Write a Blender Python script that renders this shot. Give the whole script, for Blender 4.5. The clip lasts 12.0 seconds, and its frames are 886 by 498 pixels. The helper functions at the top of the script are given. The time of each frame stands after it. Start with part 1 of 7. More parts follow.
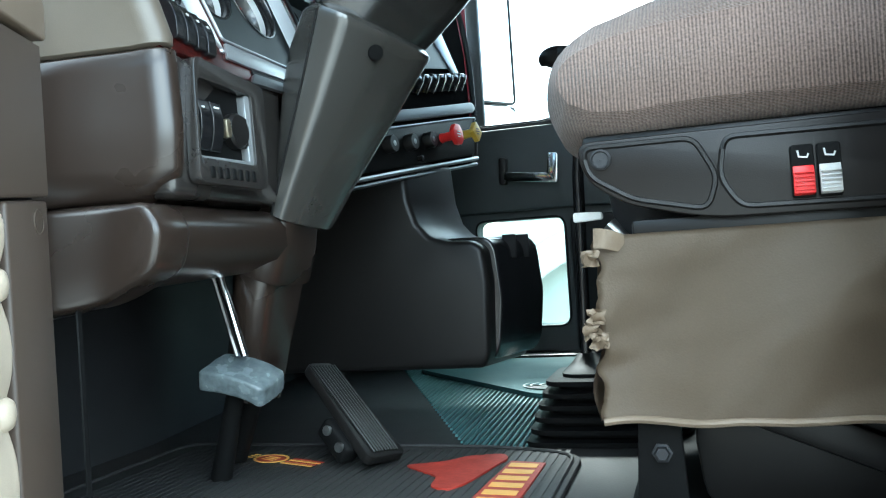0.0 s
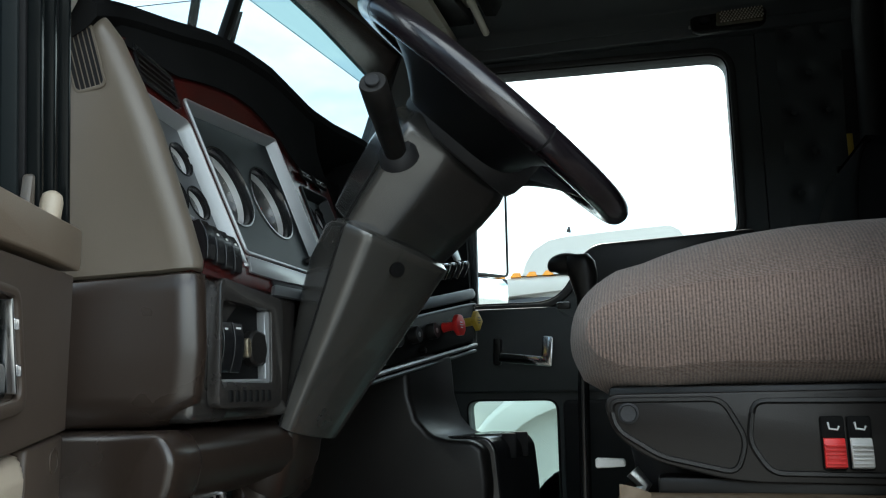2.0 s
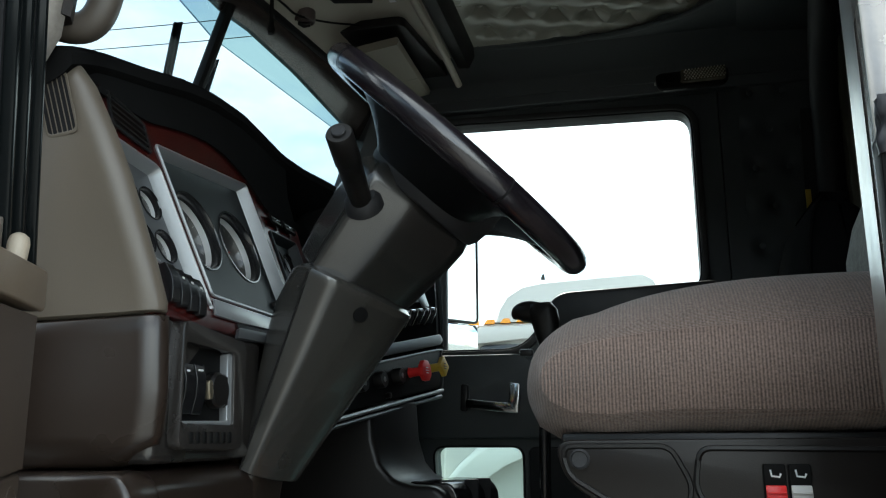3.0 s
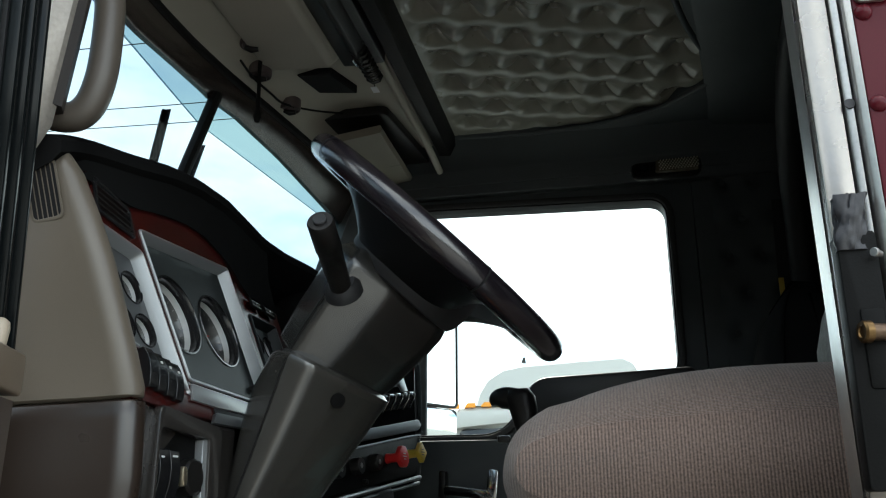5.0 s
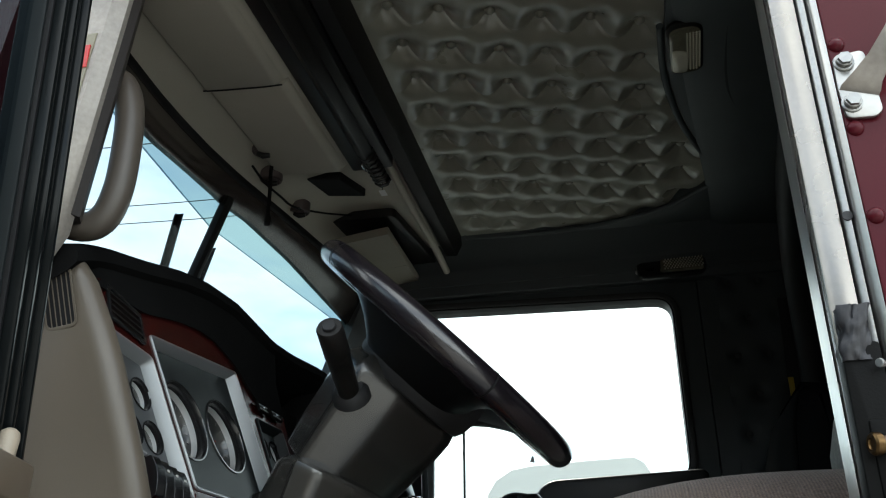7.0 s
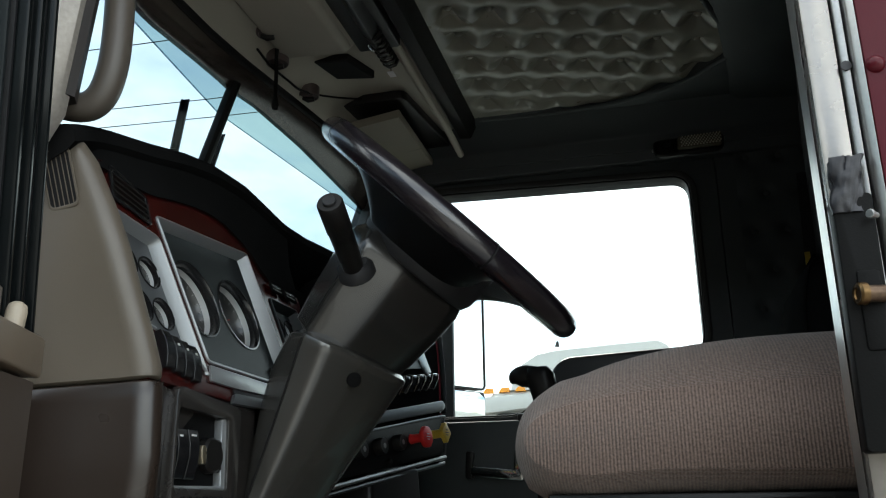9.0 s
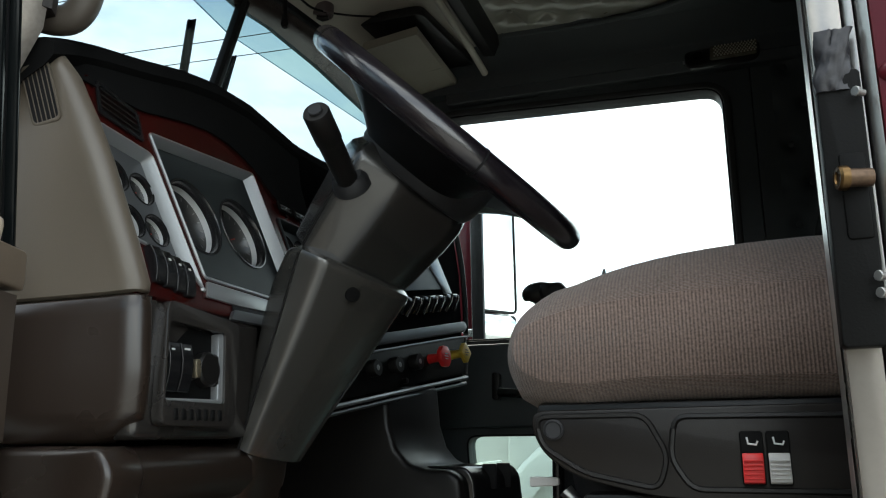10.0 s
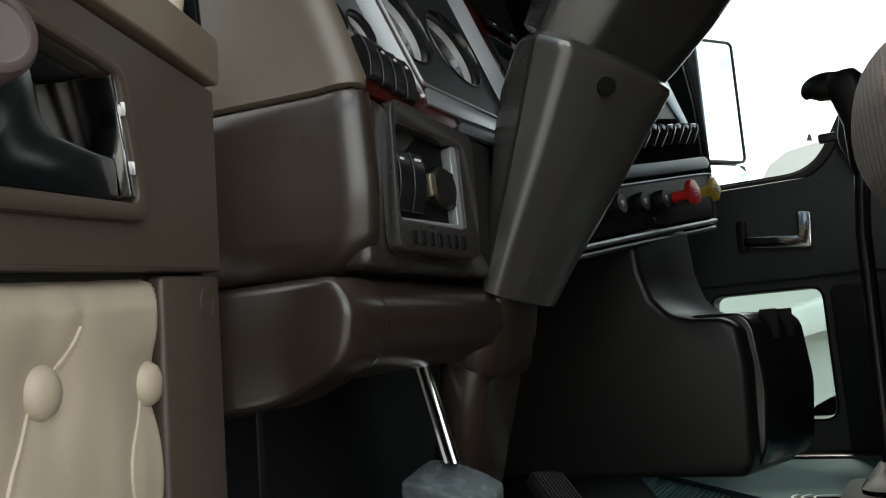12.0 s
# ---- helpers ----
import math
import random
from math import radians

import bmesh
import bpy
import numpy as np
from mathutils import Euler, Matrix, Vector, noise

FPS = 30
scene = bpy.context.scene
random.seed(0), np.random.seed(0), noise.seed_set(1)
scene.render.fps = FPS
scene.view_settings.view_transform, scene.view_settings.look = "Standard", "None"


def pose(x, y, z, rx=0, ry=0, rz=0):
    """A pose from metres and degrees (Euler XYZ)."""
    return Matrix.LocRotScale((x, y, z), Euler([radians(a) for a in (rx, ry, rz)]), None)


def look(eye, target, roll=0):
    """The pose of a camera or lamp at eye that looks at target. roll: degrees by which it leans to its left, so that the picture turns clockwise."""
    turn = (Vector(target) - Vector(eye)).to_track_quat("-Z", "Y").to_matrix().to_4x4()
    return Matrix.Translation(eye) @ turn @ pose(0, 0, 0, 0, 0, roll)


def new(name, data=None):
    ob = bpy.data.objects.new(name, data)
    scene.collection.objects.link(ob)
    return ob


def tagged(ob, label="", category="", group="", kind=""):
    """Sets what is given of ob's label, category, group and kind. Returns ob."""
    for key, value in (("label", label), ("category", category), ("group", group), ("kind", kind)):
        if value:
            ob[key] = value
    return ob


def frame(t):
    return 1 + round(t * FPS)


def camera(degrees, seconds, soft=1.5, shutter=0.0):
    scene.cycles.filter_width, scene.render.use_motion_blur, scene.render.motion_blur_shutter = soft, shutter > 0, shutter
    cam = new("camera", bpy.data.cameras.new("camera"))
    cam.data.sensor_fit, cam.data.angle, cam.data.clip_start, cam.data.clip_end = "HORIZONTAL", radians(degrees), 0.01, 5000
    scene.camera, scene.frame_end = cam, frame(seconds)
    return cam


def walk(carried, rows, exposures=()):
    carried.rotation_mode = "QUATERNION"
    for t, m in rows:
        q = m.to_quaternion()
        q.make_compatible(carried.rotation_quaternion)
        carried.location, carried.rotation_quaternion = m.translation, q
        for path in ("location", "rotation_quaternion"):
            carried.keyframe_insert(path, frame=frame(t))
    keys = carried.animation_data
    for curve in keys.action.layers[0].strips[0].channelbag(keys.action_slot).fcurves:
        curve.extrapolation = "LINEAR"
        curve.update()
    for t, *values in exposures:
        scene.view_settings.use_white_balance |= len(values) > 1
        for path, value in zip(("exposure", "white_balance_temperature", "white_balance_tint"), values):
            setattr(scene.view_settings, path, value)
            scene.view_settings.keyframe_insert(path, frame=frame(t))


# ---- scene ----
cam = camera(55.0, 12.0, soft=1.15)
PATH = [
    (0, (0.013, -0.626, 0.338), (-0.572, 1.286, 0.365), -3.8),
    (0.5, (-0.042, -0.638, 0.410), (-0.582, 1.281, 0.569), -2.3),
    (1, (-0.039, -0.651, 0.457), (-0.568, 1.257, 0.737), -1.6),
    (1.5, (-0.034, -0.652, 0.461), (-0.556, 1.253, 0.778), -1.2),
    (2, (-0.037, -0.645, 0.455), (-0.537, 1.264, 0.780), -1.0),
    (2.5, (-0.034, -0.655, 0.451), (-0.493, 1.256, 0.821), -0.6),
    (3, (-0.012, -0.667, 0.452), (-0.455, 1.236, 0.881), -0.3),
    (3.5, (-0.011, -0.673, 0.447), (-0.405, 1.217, 0.969), -0.5),
    (3.7, (-0.011, -0.675, 0.447), (-0.394, 1.207, 1.006), -0.4),
    (5.5, (-0.001, -0.687, 0.456), (-0.394, 1.159, 1.116), 0.1),
    (6, (-0.006, -0.691, 0.447), (-0.386, 1.119, 1.209), -0.4),
    (6.5, (-0.005, -0.703, 0.463), (-0.374, 1.092, 1.264), 0.3),
    (6.7, (-0.004, -0.703, 0.463), (-0.380, 1.083, 1.282), 0.2),
    (8.3, (0.015, -0.692, 0.456), (-0.406, 1.111, 1.214), -0.4),
    (8.5, (0.017, -0.691, 0.454), (-0.417, 1.131, 1.153), -0.5),
    (9, (0.028, -0.683, 0.441), (-0.444, 1.171, 1.026), -0.7),
    (9.5, (0.064, -0.652, 0.425), (-0.449, 1.219, 0.907), -0.8),
    (10, (0.088, -0.628, 0.421), (-0.518, 1.228, 0.856), -0.8),
    (10.5, (0.107, -0.605, 0.424), (-0.541, 1.240, 0.843), -0.9),
    (11, (0.106, -0.594, 0.420), (-0.739, 1.172, 0.828), -1.2),
    (11.5, (0.017, -0.555, 0.362), (-0.953, 1.148, 0.761), -3.4),
    (12, (-0.101, -0.444, 0.344), (-1.090, 1.277, 0.596), -4.5),
]
walk(cam, [(t, look(eye, target, roll)) for t, eye, target, roll in PATH], exposures=[(0, 3.52, 5620, -6), (0.5, 3.48, 5720, -4), (1, 2.90, 5930, -1), (1.5, 2.22, 6120, 0), (3.5, 1.95, 6330, 1), (6.5, 1.92, 6530, 3), (8.5, 1.86, 6530, 3), (10.5, 1.82, 6630, 3), (11.2, 1.54, 6530, 2), (11.5, 1.36, 6600, 2), (12, 1.97, 6980, 6)])

# ---- light ----
SUN_EL, SUN_AZ = radians(52), radians(-25)
world = bpy.data.worlds.new("world")
scene.world = world
world.use_nodes = True
wn, wl = world.node_tree.nodes, world.node_tree.links
wn.clear()
w_out, w_bg = wn.new("ShaderNodeOutputWorld"), wn.new("ShaderNodeBackground")
sky = wn.new("ShaderNodeTexSky")
sky.sky_type, sky.sun_disc, sky.sun_elevation, sky.sun_rotation = "NISHITA", False, SUN_EL, SUN_AZ
w_co, w_map, w_no, w_ramp, w_mix = (wn.new(k) for k in ("ShaderNodeTexCoord", "ShaderNodeMapping", "ShaderNodeTexNoise", "ShaderNodeValToRGB", "ShaderNodeMixRGB"))
w_map.inputs["Scale"].default_value = (1, 1, 2.6)
w_no.inputs["Scale"].default_value, w_no.inputs["Detail"].default_value, w_no.inputs["Roughness"].default_value = 2.4, 9, 0.6
w_ramp.color_ramp.elements[0].position, w_ramp.color_ramp.elements[1].position = 0.38, 0.57
w_mix.inputs[2].default_value = (8.6, 8.8, 9.0, 1)
wl.new(w_co.outputs["Generated"], w_map.inputs[0]), wl.new(w_map.outputs[0], w_no.inputs["Vector"])
wl.new(w_no.outputs["Fac"], w_ramp.inputs[0]), wl.new(w_ramp.outputs[0], w_mix.inputs[0])
wl.new(sky.outputs[0], w_mix.inputs[1]), wl.new(w_mix.outputs[0], w_bg.inputs[0]), wl.new(w_bg.outputs[0], w_out.inputs[0])
w_bg.inputs[1].default_value = 0.12
sun = new("sun", bpy.data.lights.new("sun", "SUN"))
sun.data.energy, sun.data.angle, sun.data.color = 2.4, radians(16), (1.0, 0.96, 0.9)
sun.matrix_world = look((0, 0, 0), (-math.sin(SUN_AZ) * math.cos(SUN_EL), -math.cos(SUN_AZ) * math.cos(SUN_EL), -math.sin(SUN_EL)))

# ---- materials ----
def mat(name, col, rough=0.5, metal=0.0, var=0.12, scale=9.0, bump=0.15, grain=500.0, coat=0.0, col2=None, spec=0.5):
    m = bpy.data.materials.new(name)
    m.use_nodes = True
    n, l = m.node_tree.nodes, m.node_tree.links
    b = n["Principled BSDF"]
    b.inputs["Metallic"].default_value, b.inputs["Coat Weight"].default_value = metal, coat
    b.inputs["Specular IOR Level"].default_value = spec
    co = n.new("ShaderNodeTexCoord")
    big, fine, mix, mix2, ramp = (n.new(k) for k in ("ShaderNodeTexNoise", "ShaderNodeTexNoise", "ShaderNodeMixRGB", "ShaderNodeMixRGB", "ShaderNodeMapRange"))
    big.inputs["Scale"].default_value, big.inputs["Detail"].default_value = scale, 6
    fine.inputs["Scale"].default_value, fine.inputs["Detail"].default_value = grain, 3
    for t in (big, fine):
        l.new(co.outputs["Object"], t.inputs["Vector"])
    other = col2 or tuple(c * (1 - 2.2 * var) for c in col)
    mix.inputs[1].default_value, mix.inputs[2].default_value = (*col, 1), (*other, 1)
    l.new(big.outputs["Fac"], mix.inputs[0])
    mix2.blend_type = "MULTIPLY"
    mix2.inputs[0].default_value = min(1.0, var * 2)
    l.new(mix.outputs[0], mix2.inputs[1]), l.new(fine.outputs["Fac"], mix2.inputs[2])
    gain = n.new("ShaderNodeMixRGB")
    gain.blend_type = "MULTIPLY"
    gain.inputs[0].default_value = 1
    k = 1 + min(1.0, var * 2) * 0.5 + var
    gain.inputs[2].default_value = (k, k, k, 1)
    l.new(mix2.outputs[0], gain.inputs[1]), l.new(gain.outputs[0], b.inputs["Base Color"])
    ramp.inputs["To Min"].default_value, ramp.inputs["To Max"].default_value = max(0.02, rough - 0.09), min(1, rough + 0.09)
    l.new(big.outputs["Fac"], ramp.inputs[0]), l.new(ramp.outputs[0], b.inputs["Roughness"])
    if bump:
        bu = n.new("ShaderNodeBump")
        bu.inputs["Strength"].default_value, bu.inputs["Distance"].default_value = bump, 0.001
        l.new(fine.outputs["Fac"], bu.inputs["Height"]), l.new(bu.outputs[0], b.inputs["Normal"])
    return m


def woven(name, dark, light, rib, pick, rough=0.95):
    """A rib-woven cloth: columns of small light picks between darker threads, with fleck and wear."""
    m = mat(name, light, rough, 0, 0.1, 14, 0.1, 900, spec=0.2)
    n, l = m.node_tree.nodes, m.node_tree.links
    b = n["Principled BSDF"]
    b.inputs["Sheen Weight"].default_value = 0.3
    co, sep, cross, fleck, wear = (n.new(k) for k in ("ShaderNodeTexCoord", "ShaderNodeSeparateXYZ", "ShaderNodeMath", "ShaderNodeTexNoise", "ShaderNodeTexNoise"))
    l.new(co.outputs["Object"], sep.inputs[0]), l.new(co.outputs["Object"], fleck.inputs["Vector"]), l.new(co.outputs["Object"], wear.inputs["Vector"])
    fleck.inputs["Scale"].default_value, fleck.inputs["Detail"].default_value = 0.9 / pick, 2
    wear.inputs["Scale"].default_value, wear.inputs["Detail"].default_value = 7, 4
    def calc(op, a, v=None, c=None):
        q = n.new("ShaderNodeMath")
        q.operation = op
        for k, x in enumerate((a, v, c)):
            if x is None:
                continue
            if isinstance(x, (int, float)):
                q.inputs[k].default_value = x
            else:
                l.new(x, q.inputs[k])
        return q.outputs[0]
    girth = n.new("ShaderNodeAttribute")
    girth.attribute_name = "girth"
    down = girth.outputs["Fac"]
    sx = calc("SINE", calc("MULTIPLY_ADD", sep.outputs[0], 2 * math.pi / rib, calc("MULTIPLY", fleck.outputs["Fac"], 1.2)))
    sz = calc("SINE", calc("MULTIPLY_ADD", down, 2 * math.pi / pick, calc("MULTIPLY", sx, 0.7)))
    h = calc("MULTIPLY_ADD", sx, 0.20, calc("MULTIPLY_ADD", sz, 0.20, 0.5))
    tone = calc("ADD", h, calc("MULTIPLY_ADD", fleck.outputs["Fac"], 1.5, -0.75))
    tone = calc("ADD", tone, calc("MULTIPLY_ADD", wear.outputs["Fac"], 0.5, -0.25))
    mix = n.new("ShaderNodeMixRGB")
    mix.inputs[1].default_value, mix.inputs[2].default_value = (*dark, 1), (*light, 1)
    l.new(tone, mix.inputs[0]), l.new(mix.outputs[0], b.inputs["Base Color"])
    mix.use_clamp = True
    bu = n.new("ShaderNodeBump")
    bu.inputs["Strength"].default_value, bu.inputs["Distance"].default_value = 0.7, 0.0015
    l.new(calc("ADD", h, calc("MULTIPLY", fleck.outputs["Fac"], 0.5)), bu.inputs["Height"]), l.new(bu.outputs[0], b.inputs["Normal"])
    return m


def glass(name, tint=(1, 1, 1), rough=0.0):
    m = bpy.data.materials.new(name)
    m.use_nodes = True
    n, l = m.node_tree.nodes, m.node_tree.links
    n.remove(n["Principled BSDF"])
    t, g, mx, lw, pw, sc = (n.new(k) for k in ("ShaderNodeBsdfTransparent", "ShaderNodeBsdfGlossy", "ShaderNodeMixShader", "ShaderNodeLayerWeight", "ShaderNodeMath", "ShaderNodeMath"))
    t.inputs[0].default_value, g.inputs["Roughness"].default_value = (*tint, 1), rough
    lw.inputs[0].default_value = 0.5
    pw.operation, sc.operation = "POWER", "MULTIPLY_ADD"
    pw.inputs[1].default_value, sc.inputs[1].default_value, sc.inputs[2].default_value = 4.5, 0.12, 0.006
    l.new(lw.outputs["Facing"], pw.inputs[0]), l.new(pw.outputs[0], sc.inputs[0]), l.new(sc.outputs[0], mx.inputs[0])
    l.new(t.outputs[0], mx.inputs[1]), l.new(g.outputs[0], mx.inputs[2])
    l.new(mx.outputs[0], n["Material Output"].inputs[0])
    return m


M = {
    "dash_light": mat("dash_light", (0.124, 0.103, 0.080), 0.32, 0, 0.06, 7, 0.12, 900),
    "dash_dark": mat("dash_dark", (0.0262, 0.0180, 0.0137), 0.28, 0, 0.02, 3, 0.05, 1100, spec=0.65),
    "taupe": mat("taupe_plastic", (0.092, 0.076, 0.062), 0.42, 0, 0.1, 9, 0.12, 900),
    "column": mat("column", (0.025, 0.0245, 0.023), 0.25, 0, 0.03, 8, 0.10, 1200, spec=1.0, coat=0.3),
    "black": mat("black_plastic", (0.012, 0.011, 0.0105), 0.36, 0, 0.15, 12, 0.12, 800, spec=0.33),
    "soft_black": mat("soft_black", (0.02, 0.02, 0.022), 0.62, 0, 0.15, 10, 0.2, 700),
    "gloss_black": mat("gloss_black", (0.012, 0.012, 0.013), 0.18, 0, 0.1, 10, 0.0, spec=0.8),
    "leather": mat("wheel_leather", (0.014, 0.011, 0.014), 0.22, 0, 0.2, 14, 0.2, 420, spec=0.8, coat=0.2),
    "spoke_black": mat("spoke_black", (0.010, 0.0105, 0.012), 0.34, 0, 0.2, 12, 0.15, 500, spec=0.5),
    "seal": mat("seal_rubber", (0.008, 0.008, 0.009), 0.6, 0, 0.1, 15, 0.1, 400, spec=0.25),
    "bezel": mat("bright_bezel", (0.95, 0.95, 0.95), 0.14, 0.5, 0.02, 40, 0.0),
    "rubber": mat("rubber", (0.02, 0.02, 0.021), 0.6, 0, 0.2, 9, 0.35, 300, col2=(0.034, 0.032, 0.030)),
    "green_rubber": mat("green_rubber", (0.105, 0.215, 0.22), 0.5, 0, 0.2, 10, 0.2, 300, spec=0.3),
    "wood": mat("wood_trim", (0.052, 0.0052, 0.0040), 0.22, 0, 0.25, 22, 0.0, 60, spec=0.18, col2=(0.014, 0.0022, 0.0020)),
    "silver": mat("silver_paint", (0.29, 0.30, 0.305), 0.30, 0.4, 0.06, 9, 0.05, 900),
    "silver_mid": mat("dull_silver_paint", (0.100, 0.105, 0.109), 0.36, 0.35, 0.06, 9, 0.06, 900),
    "silver_dark": mat("grey_shade_paint", (0.014, 0.017, 0.018), 0.42, 0.0, 0.08, 9, 0.08, 900, spec=0.14),
    "chrome": mat("chrome", (0.75, 0.76, 0.78), 0.12, 1.0, 0.03, 30, 0.0),
    "alu": mat("aluminium", (0.44, 0.43, 0.41), 0.33, 0.85, 0.1, 16, 0.08, 250),
    "alu_white": mat("scuffed_aluminium", (0.36, 0.335, 0.305), 0.26, 0.7, 0.07, 20, 0.12, 160, col2=(0.30, 0.28, 0.255)),
    "steel": mat("steel", (0.38, 0.38, 0.37), 0.35, 0.9, 0.15, 30, 0.1, 300),
    "brass": mat("brass", (0.22, 0.135, 0.06), 0.36, 1.0, 0.3, 90, 0.1, 300),
    "maroon": mat("maroon_paint", (0.080, 0.007, 0.013), 0.3, 0.0, 0.12, 5, 0.0, coat=0.05, spec=0.15),
    "white_paint": mat("white_paint", (0.60, 0.585, 0.56), 0.3, 0, 0.04, 2, 0.0, coat=0.4),
    "amber": mat("amber_lens", (0.8, 0.3, 0.02), 0.2, 0, 0.06, 30, 0.0),
    "red": mat("red_plastic", (0.75, 0.03, 0.03), 0.35, 0, 0.08, 40, 0.05, 600),
    "yellow": mat("yellow_plastic", (0.66, 0.45, 0.06), 0.4, 0, 0.08, 40, 0.05, 600),
    "white_plastic": mat("white_plastic", (0.55, 0.54, 0.52), 0.45, 0, 0.06, 40, 0.05, 600),
    "mark_white": mat("mark_white", (0.75, 0.75, 0.75), 0.5, 0, 0.02, 30, 0.0),
    "cream": mat("cream_vinyl", (0.41, 0.342, 0.262), 0.42, 0, 0.06, 8, 0.2, 650),
    "door_dark": mat("door_trim", (0.060, 0.043, 0.032), 0.48, 0, 0.08, 7, 0.15, 850),
    "door_cap": mat("door_cap_vinyl", (0.165, 0.123, 0.088), 0.42, 0, 0.06, 8, 0.2, 650),
    "skirt": mat("skirt_vinyl", (0.185, 0.138, 0.094), 0.55, 0, 0.08, 8, 0.25, 500),
    "header_gloss": mat("header_moulding", (0.040, 0.030, 0.027), 0.22, 0, 0.1, 9, 0.05, 700, spec=0.8),
    "quilt": mat("quilt_vinyl", (0.26, 0.245, 0.20), 0.30, 0, 0.10, 10, 0.08, 500, spec=0.9),
    "headliner": mat("headliner", (0.42, 0.385, 0.32), 0.6, 0, 0.08, 8, 0.2, 700),
    "visor": mat("visor_vinyl", (0.24, 0.215, 0.17), 0.5, 0, 0.08, 8, 0.2, 650),
    "trim_black": mat("cab_trim_black", (0.058, 0.066, 0.068), 0.55, 0, 0.12, 8, 0.2, 600),
    "seat_cloth": woven("seat_cloth", (0.085, 0.062, 0.052), (0.30, 0.216, 0.182), 0.0036, 0.0022),
    "back_cloth": mat("pile_cloth", (0.27, 0.265, 0.25), 0.9, 0, 0.25, 60, 0.9, 260, spec=0.2),
    "surround": mat("surround_plastic", (0.027, 0.024, 0.022), 0.26, 0, 0.03, 8, 0.06, 1200, spec=0.9, coat=0.3),
    "sleeve": mat("column_sleeve", (0.043, 0.041, 0.037), 0.24, 0, 0.02, 8, 0.10, 1200, spec=1.0, coat=0.5),
    "pin_brown": mat("browned_steel", (0.16, 0.105, 0.07), 0.4, 0.8, 0.3, 90, 0.2, 300),
    "curtain": mat("curtain_cloth", (0.12, 0.115, 0.085), 0.9, 0, 0.2, 20, 0.3, 400),
    "asphalt": mat("asphalt", (0.23, 0.225, 0.21), 0.9, 0, 0.2, 0.8, 0.5, 40),
    "wall_dark": mat("blocker_dark", (0.07, 0.068, 0.063), 0.9, 0, 0.2, 0.8, 0.5, 40),
    "container": mat("container_paint", (0.018, 0.034, 0.038), 0.5, 0, 0.2, 1.5, 0.2, 60),
    "lever_black": mat("lever_black", (0.006, 0.0075, 0.008), 0.16, 0, 0.05, 10, 0.0, spec=0.16),
    "hood_black": mat("hood_black", (0.011, 0.011, 0.011), 0.6, 0, 0.15, 10, 0.25, 500, spec=0.0),
    "flat_black": mat("flat_black", (0.008, 0.008, 0.008), 0.55, 0, 0.15, 10, 0.2, 500, spec=0.07),
    "panel_black": mat("panel_black", (0.012, 0.0100, 0.0090), 0.36, 0, 0.15, 12, 0.12, 700, spec=0.33),
    "alu_worn": mat("worn_aluminium", (0.36, 0.32, 0.28), 0.42, 0.45, 0.2, 22, 0.15, 160, col2=(0.24, 0.22, 0.20)),
    "mauve": mat("mauve_plastic", (0.085, 0.064, 0.062), 0.38, 0, 0.1, 12, 0.1, 800),
    "brass_worn": mat("worn_brass", (0.58, 0.50, 0.36), 0.3, 0.9, 0.2, 80, 0.1, 300),
    "cover": mat("cover_plastic", (0.028, 0.0225, 0.0205), 0.42, 0, 0.1, 8, 0.12, 900),
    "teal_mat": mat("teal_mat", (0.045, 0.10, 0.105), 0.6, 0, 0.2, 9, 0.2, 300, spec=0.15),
    "lens_dim": mat("dim_lens", (0.20, 0.185, 0.13), 0.12, 0.0, 0.3, 50, 0.0, spec=0.9),
    "lens_pale": mat("pale_lens", (0.80, 0.76, 0.62), 0.16, 0.25, 0.15, 60, 0.0),
    "sticker": mat("sticker", (0.36, 0.33, 0.24), 0.5, 0, 0.08, 30, 0.0),
    "ink": mat("ink", (0.12, 0.11, 0.1), 0.6, 0, 0.05, 30, 0.0),
    "gauge_face": mat("gauge_face", (0.012, 0.0125, 0.013), 0.35, 0, 0.05, 20, 0.0, spec=0.3),
    "tick": mat("faded_print", (0.16, 0.16, 0.16), 0.5, 0, 0.02, 30, 0.0),
    "mirror": mat("mirror_glass", (0.9, 0.92, 0.93), 0.02, 1.0, 0.0, 5, 0.0),
    "gold": mat("gold_print", (0.75, 0.42, 0.10), 0.5, 0, 0.1, 40, 0.0),
    "red_print": mat("red_print", (0.42, 0.035, 0.02), 0.55, 0, 0.25, 40, 0.2, 200),
    "glass": glass("window_glass", (0.50, 0.56, 0.59)),
    "glass_band": glass("tinted_band_glass", (0.33, 0.415, 0.435)),
    "glass_peep": glass("quarter_glass", (0.72, 0.82, 0.79)),
    "glass_pass": glass("side_glass", (0.80, 0.84, 0.835)),
    "grime": mat("worn_rubber", (0.035, 0.042, 0.045), 0.26, 0, 0.3, 45, 0.9, 110, col2=(0.20, 0.24, 0.25)),
    "tape": mat("grey_tape", (0.026, 0.025, 0.030), 0.5, 0, 0.3, 40, 0.6, 90),
}


# ---- mesh helpers ----
def finish(bm, name, material, smooth=True, angle=38):
    bmesh.ops.recalc_face_normals(bm, faces=bm.faces)
    me = bpy.data.meshes.new(name)
    if smooth:
        for f in bm.faces:
            f.smooth = True
        for e in bm.edges:
            e.smooth = len(e.link_faces) == 2 and e.calc_face_angle(3.2) < radians(angle)
    bm.to_mesh(me)
    bm.free()
    me.materials.append(M[material] if isinstance(material, str) else material)
    return me


def thing(name, at, label, category, group="", kind=""):
    ob = new(name)
    ob.location = at
    ob.empty_display_size = 0.05
    return tagged(ob, label, category, group, kind)


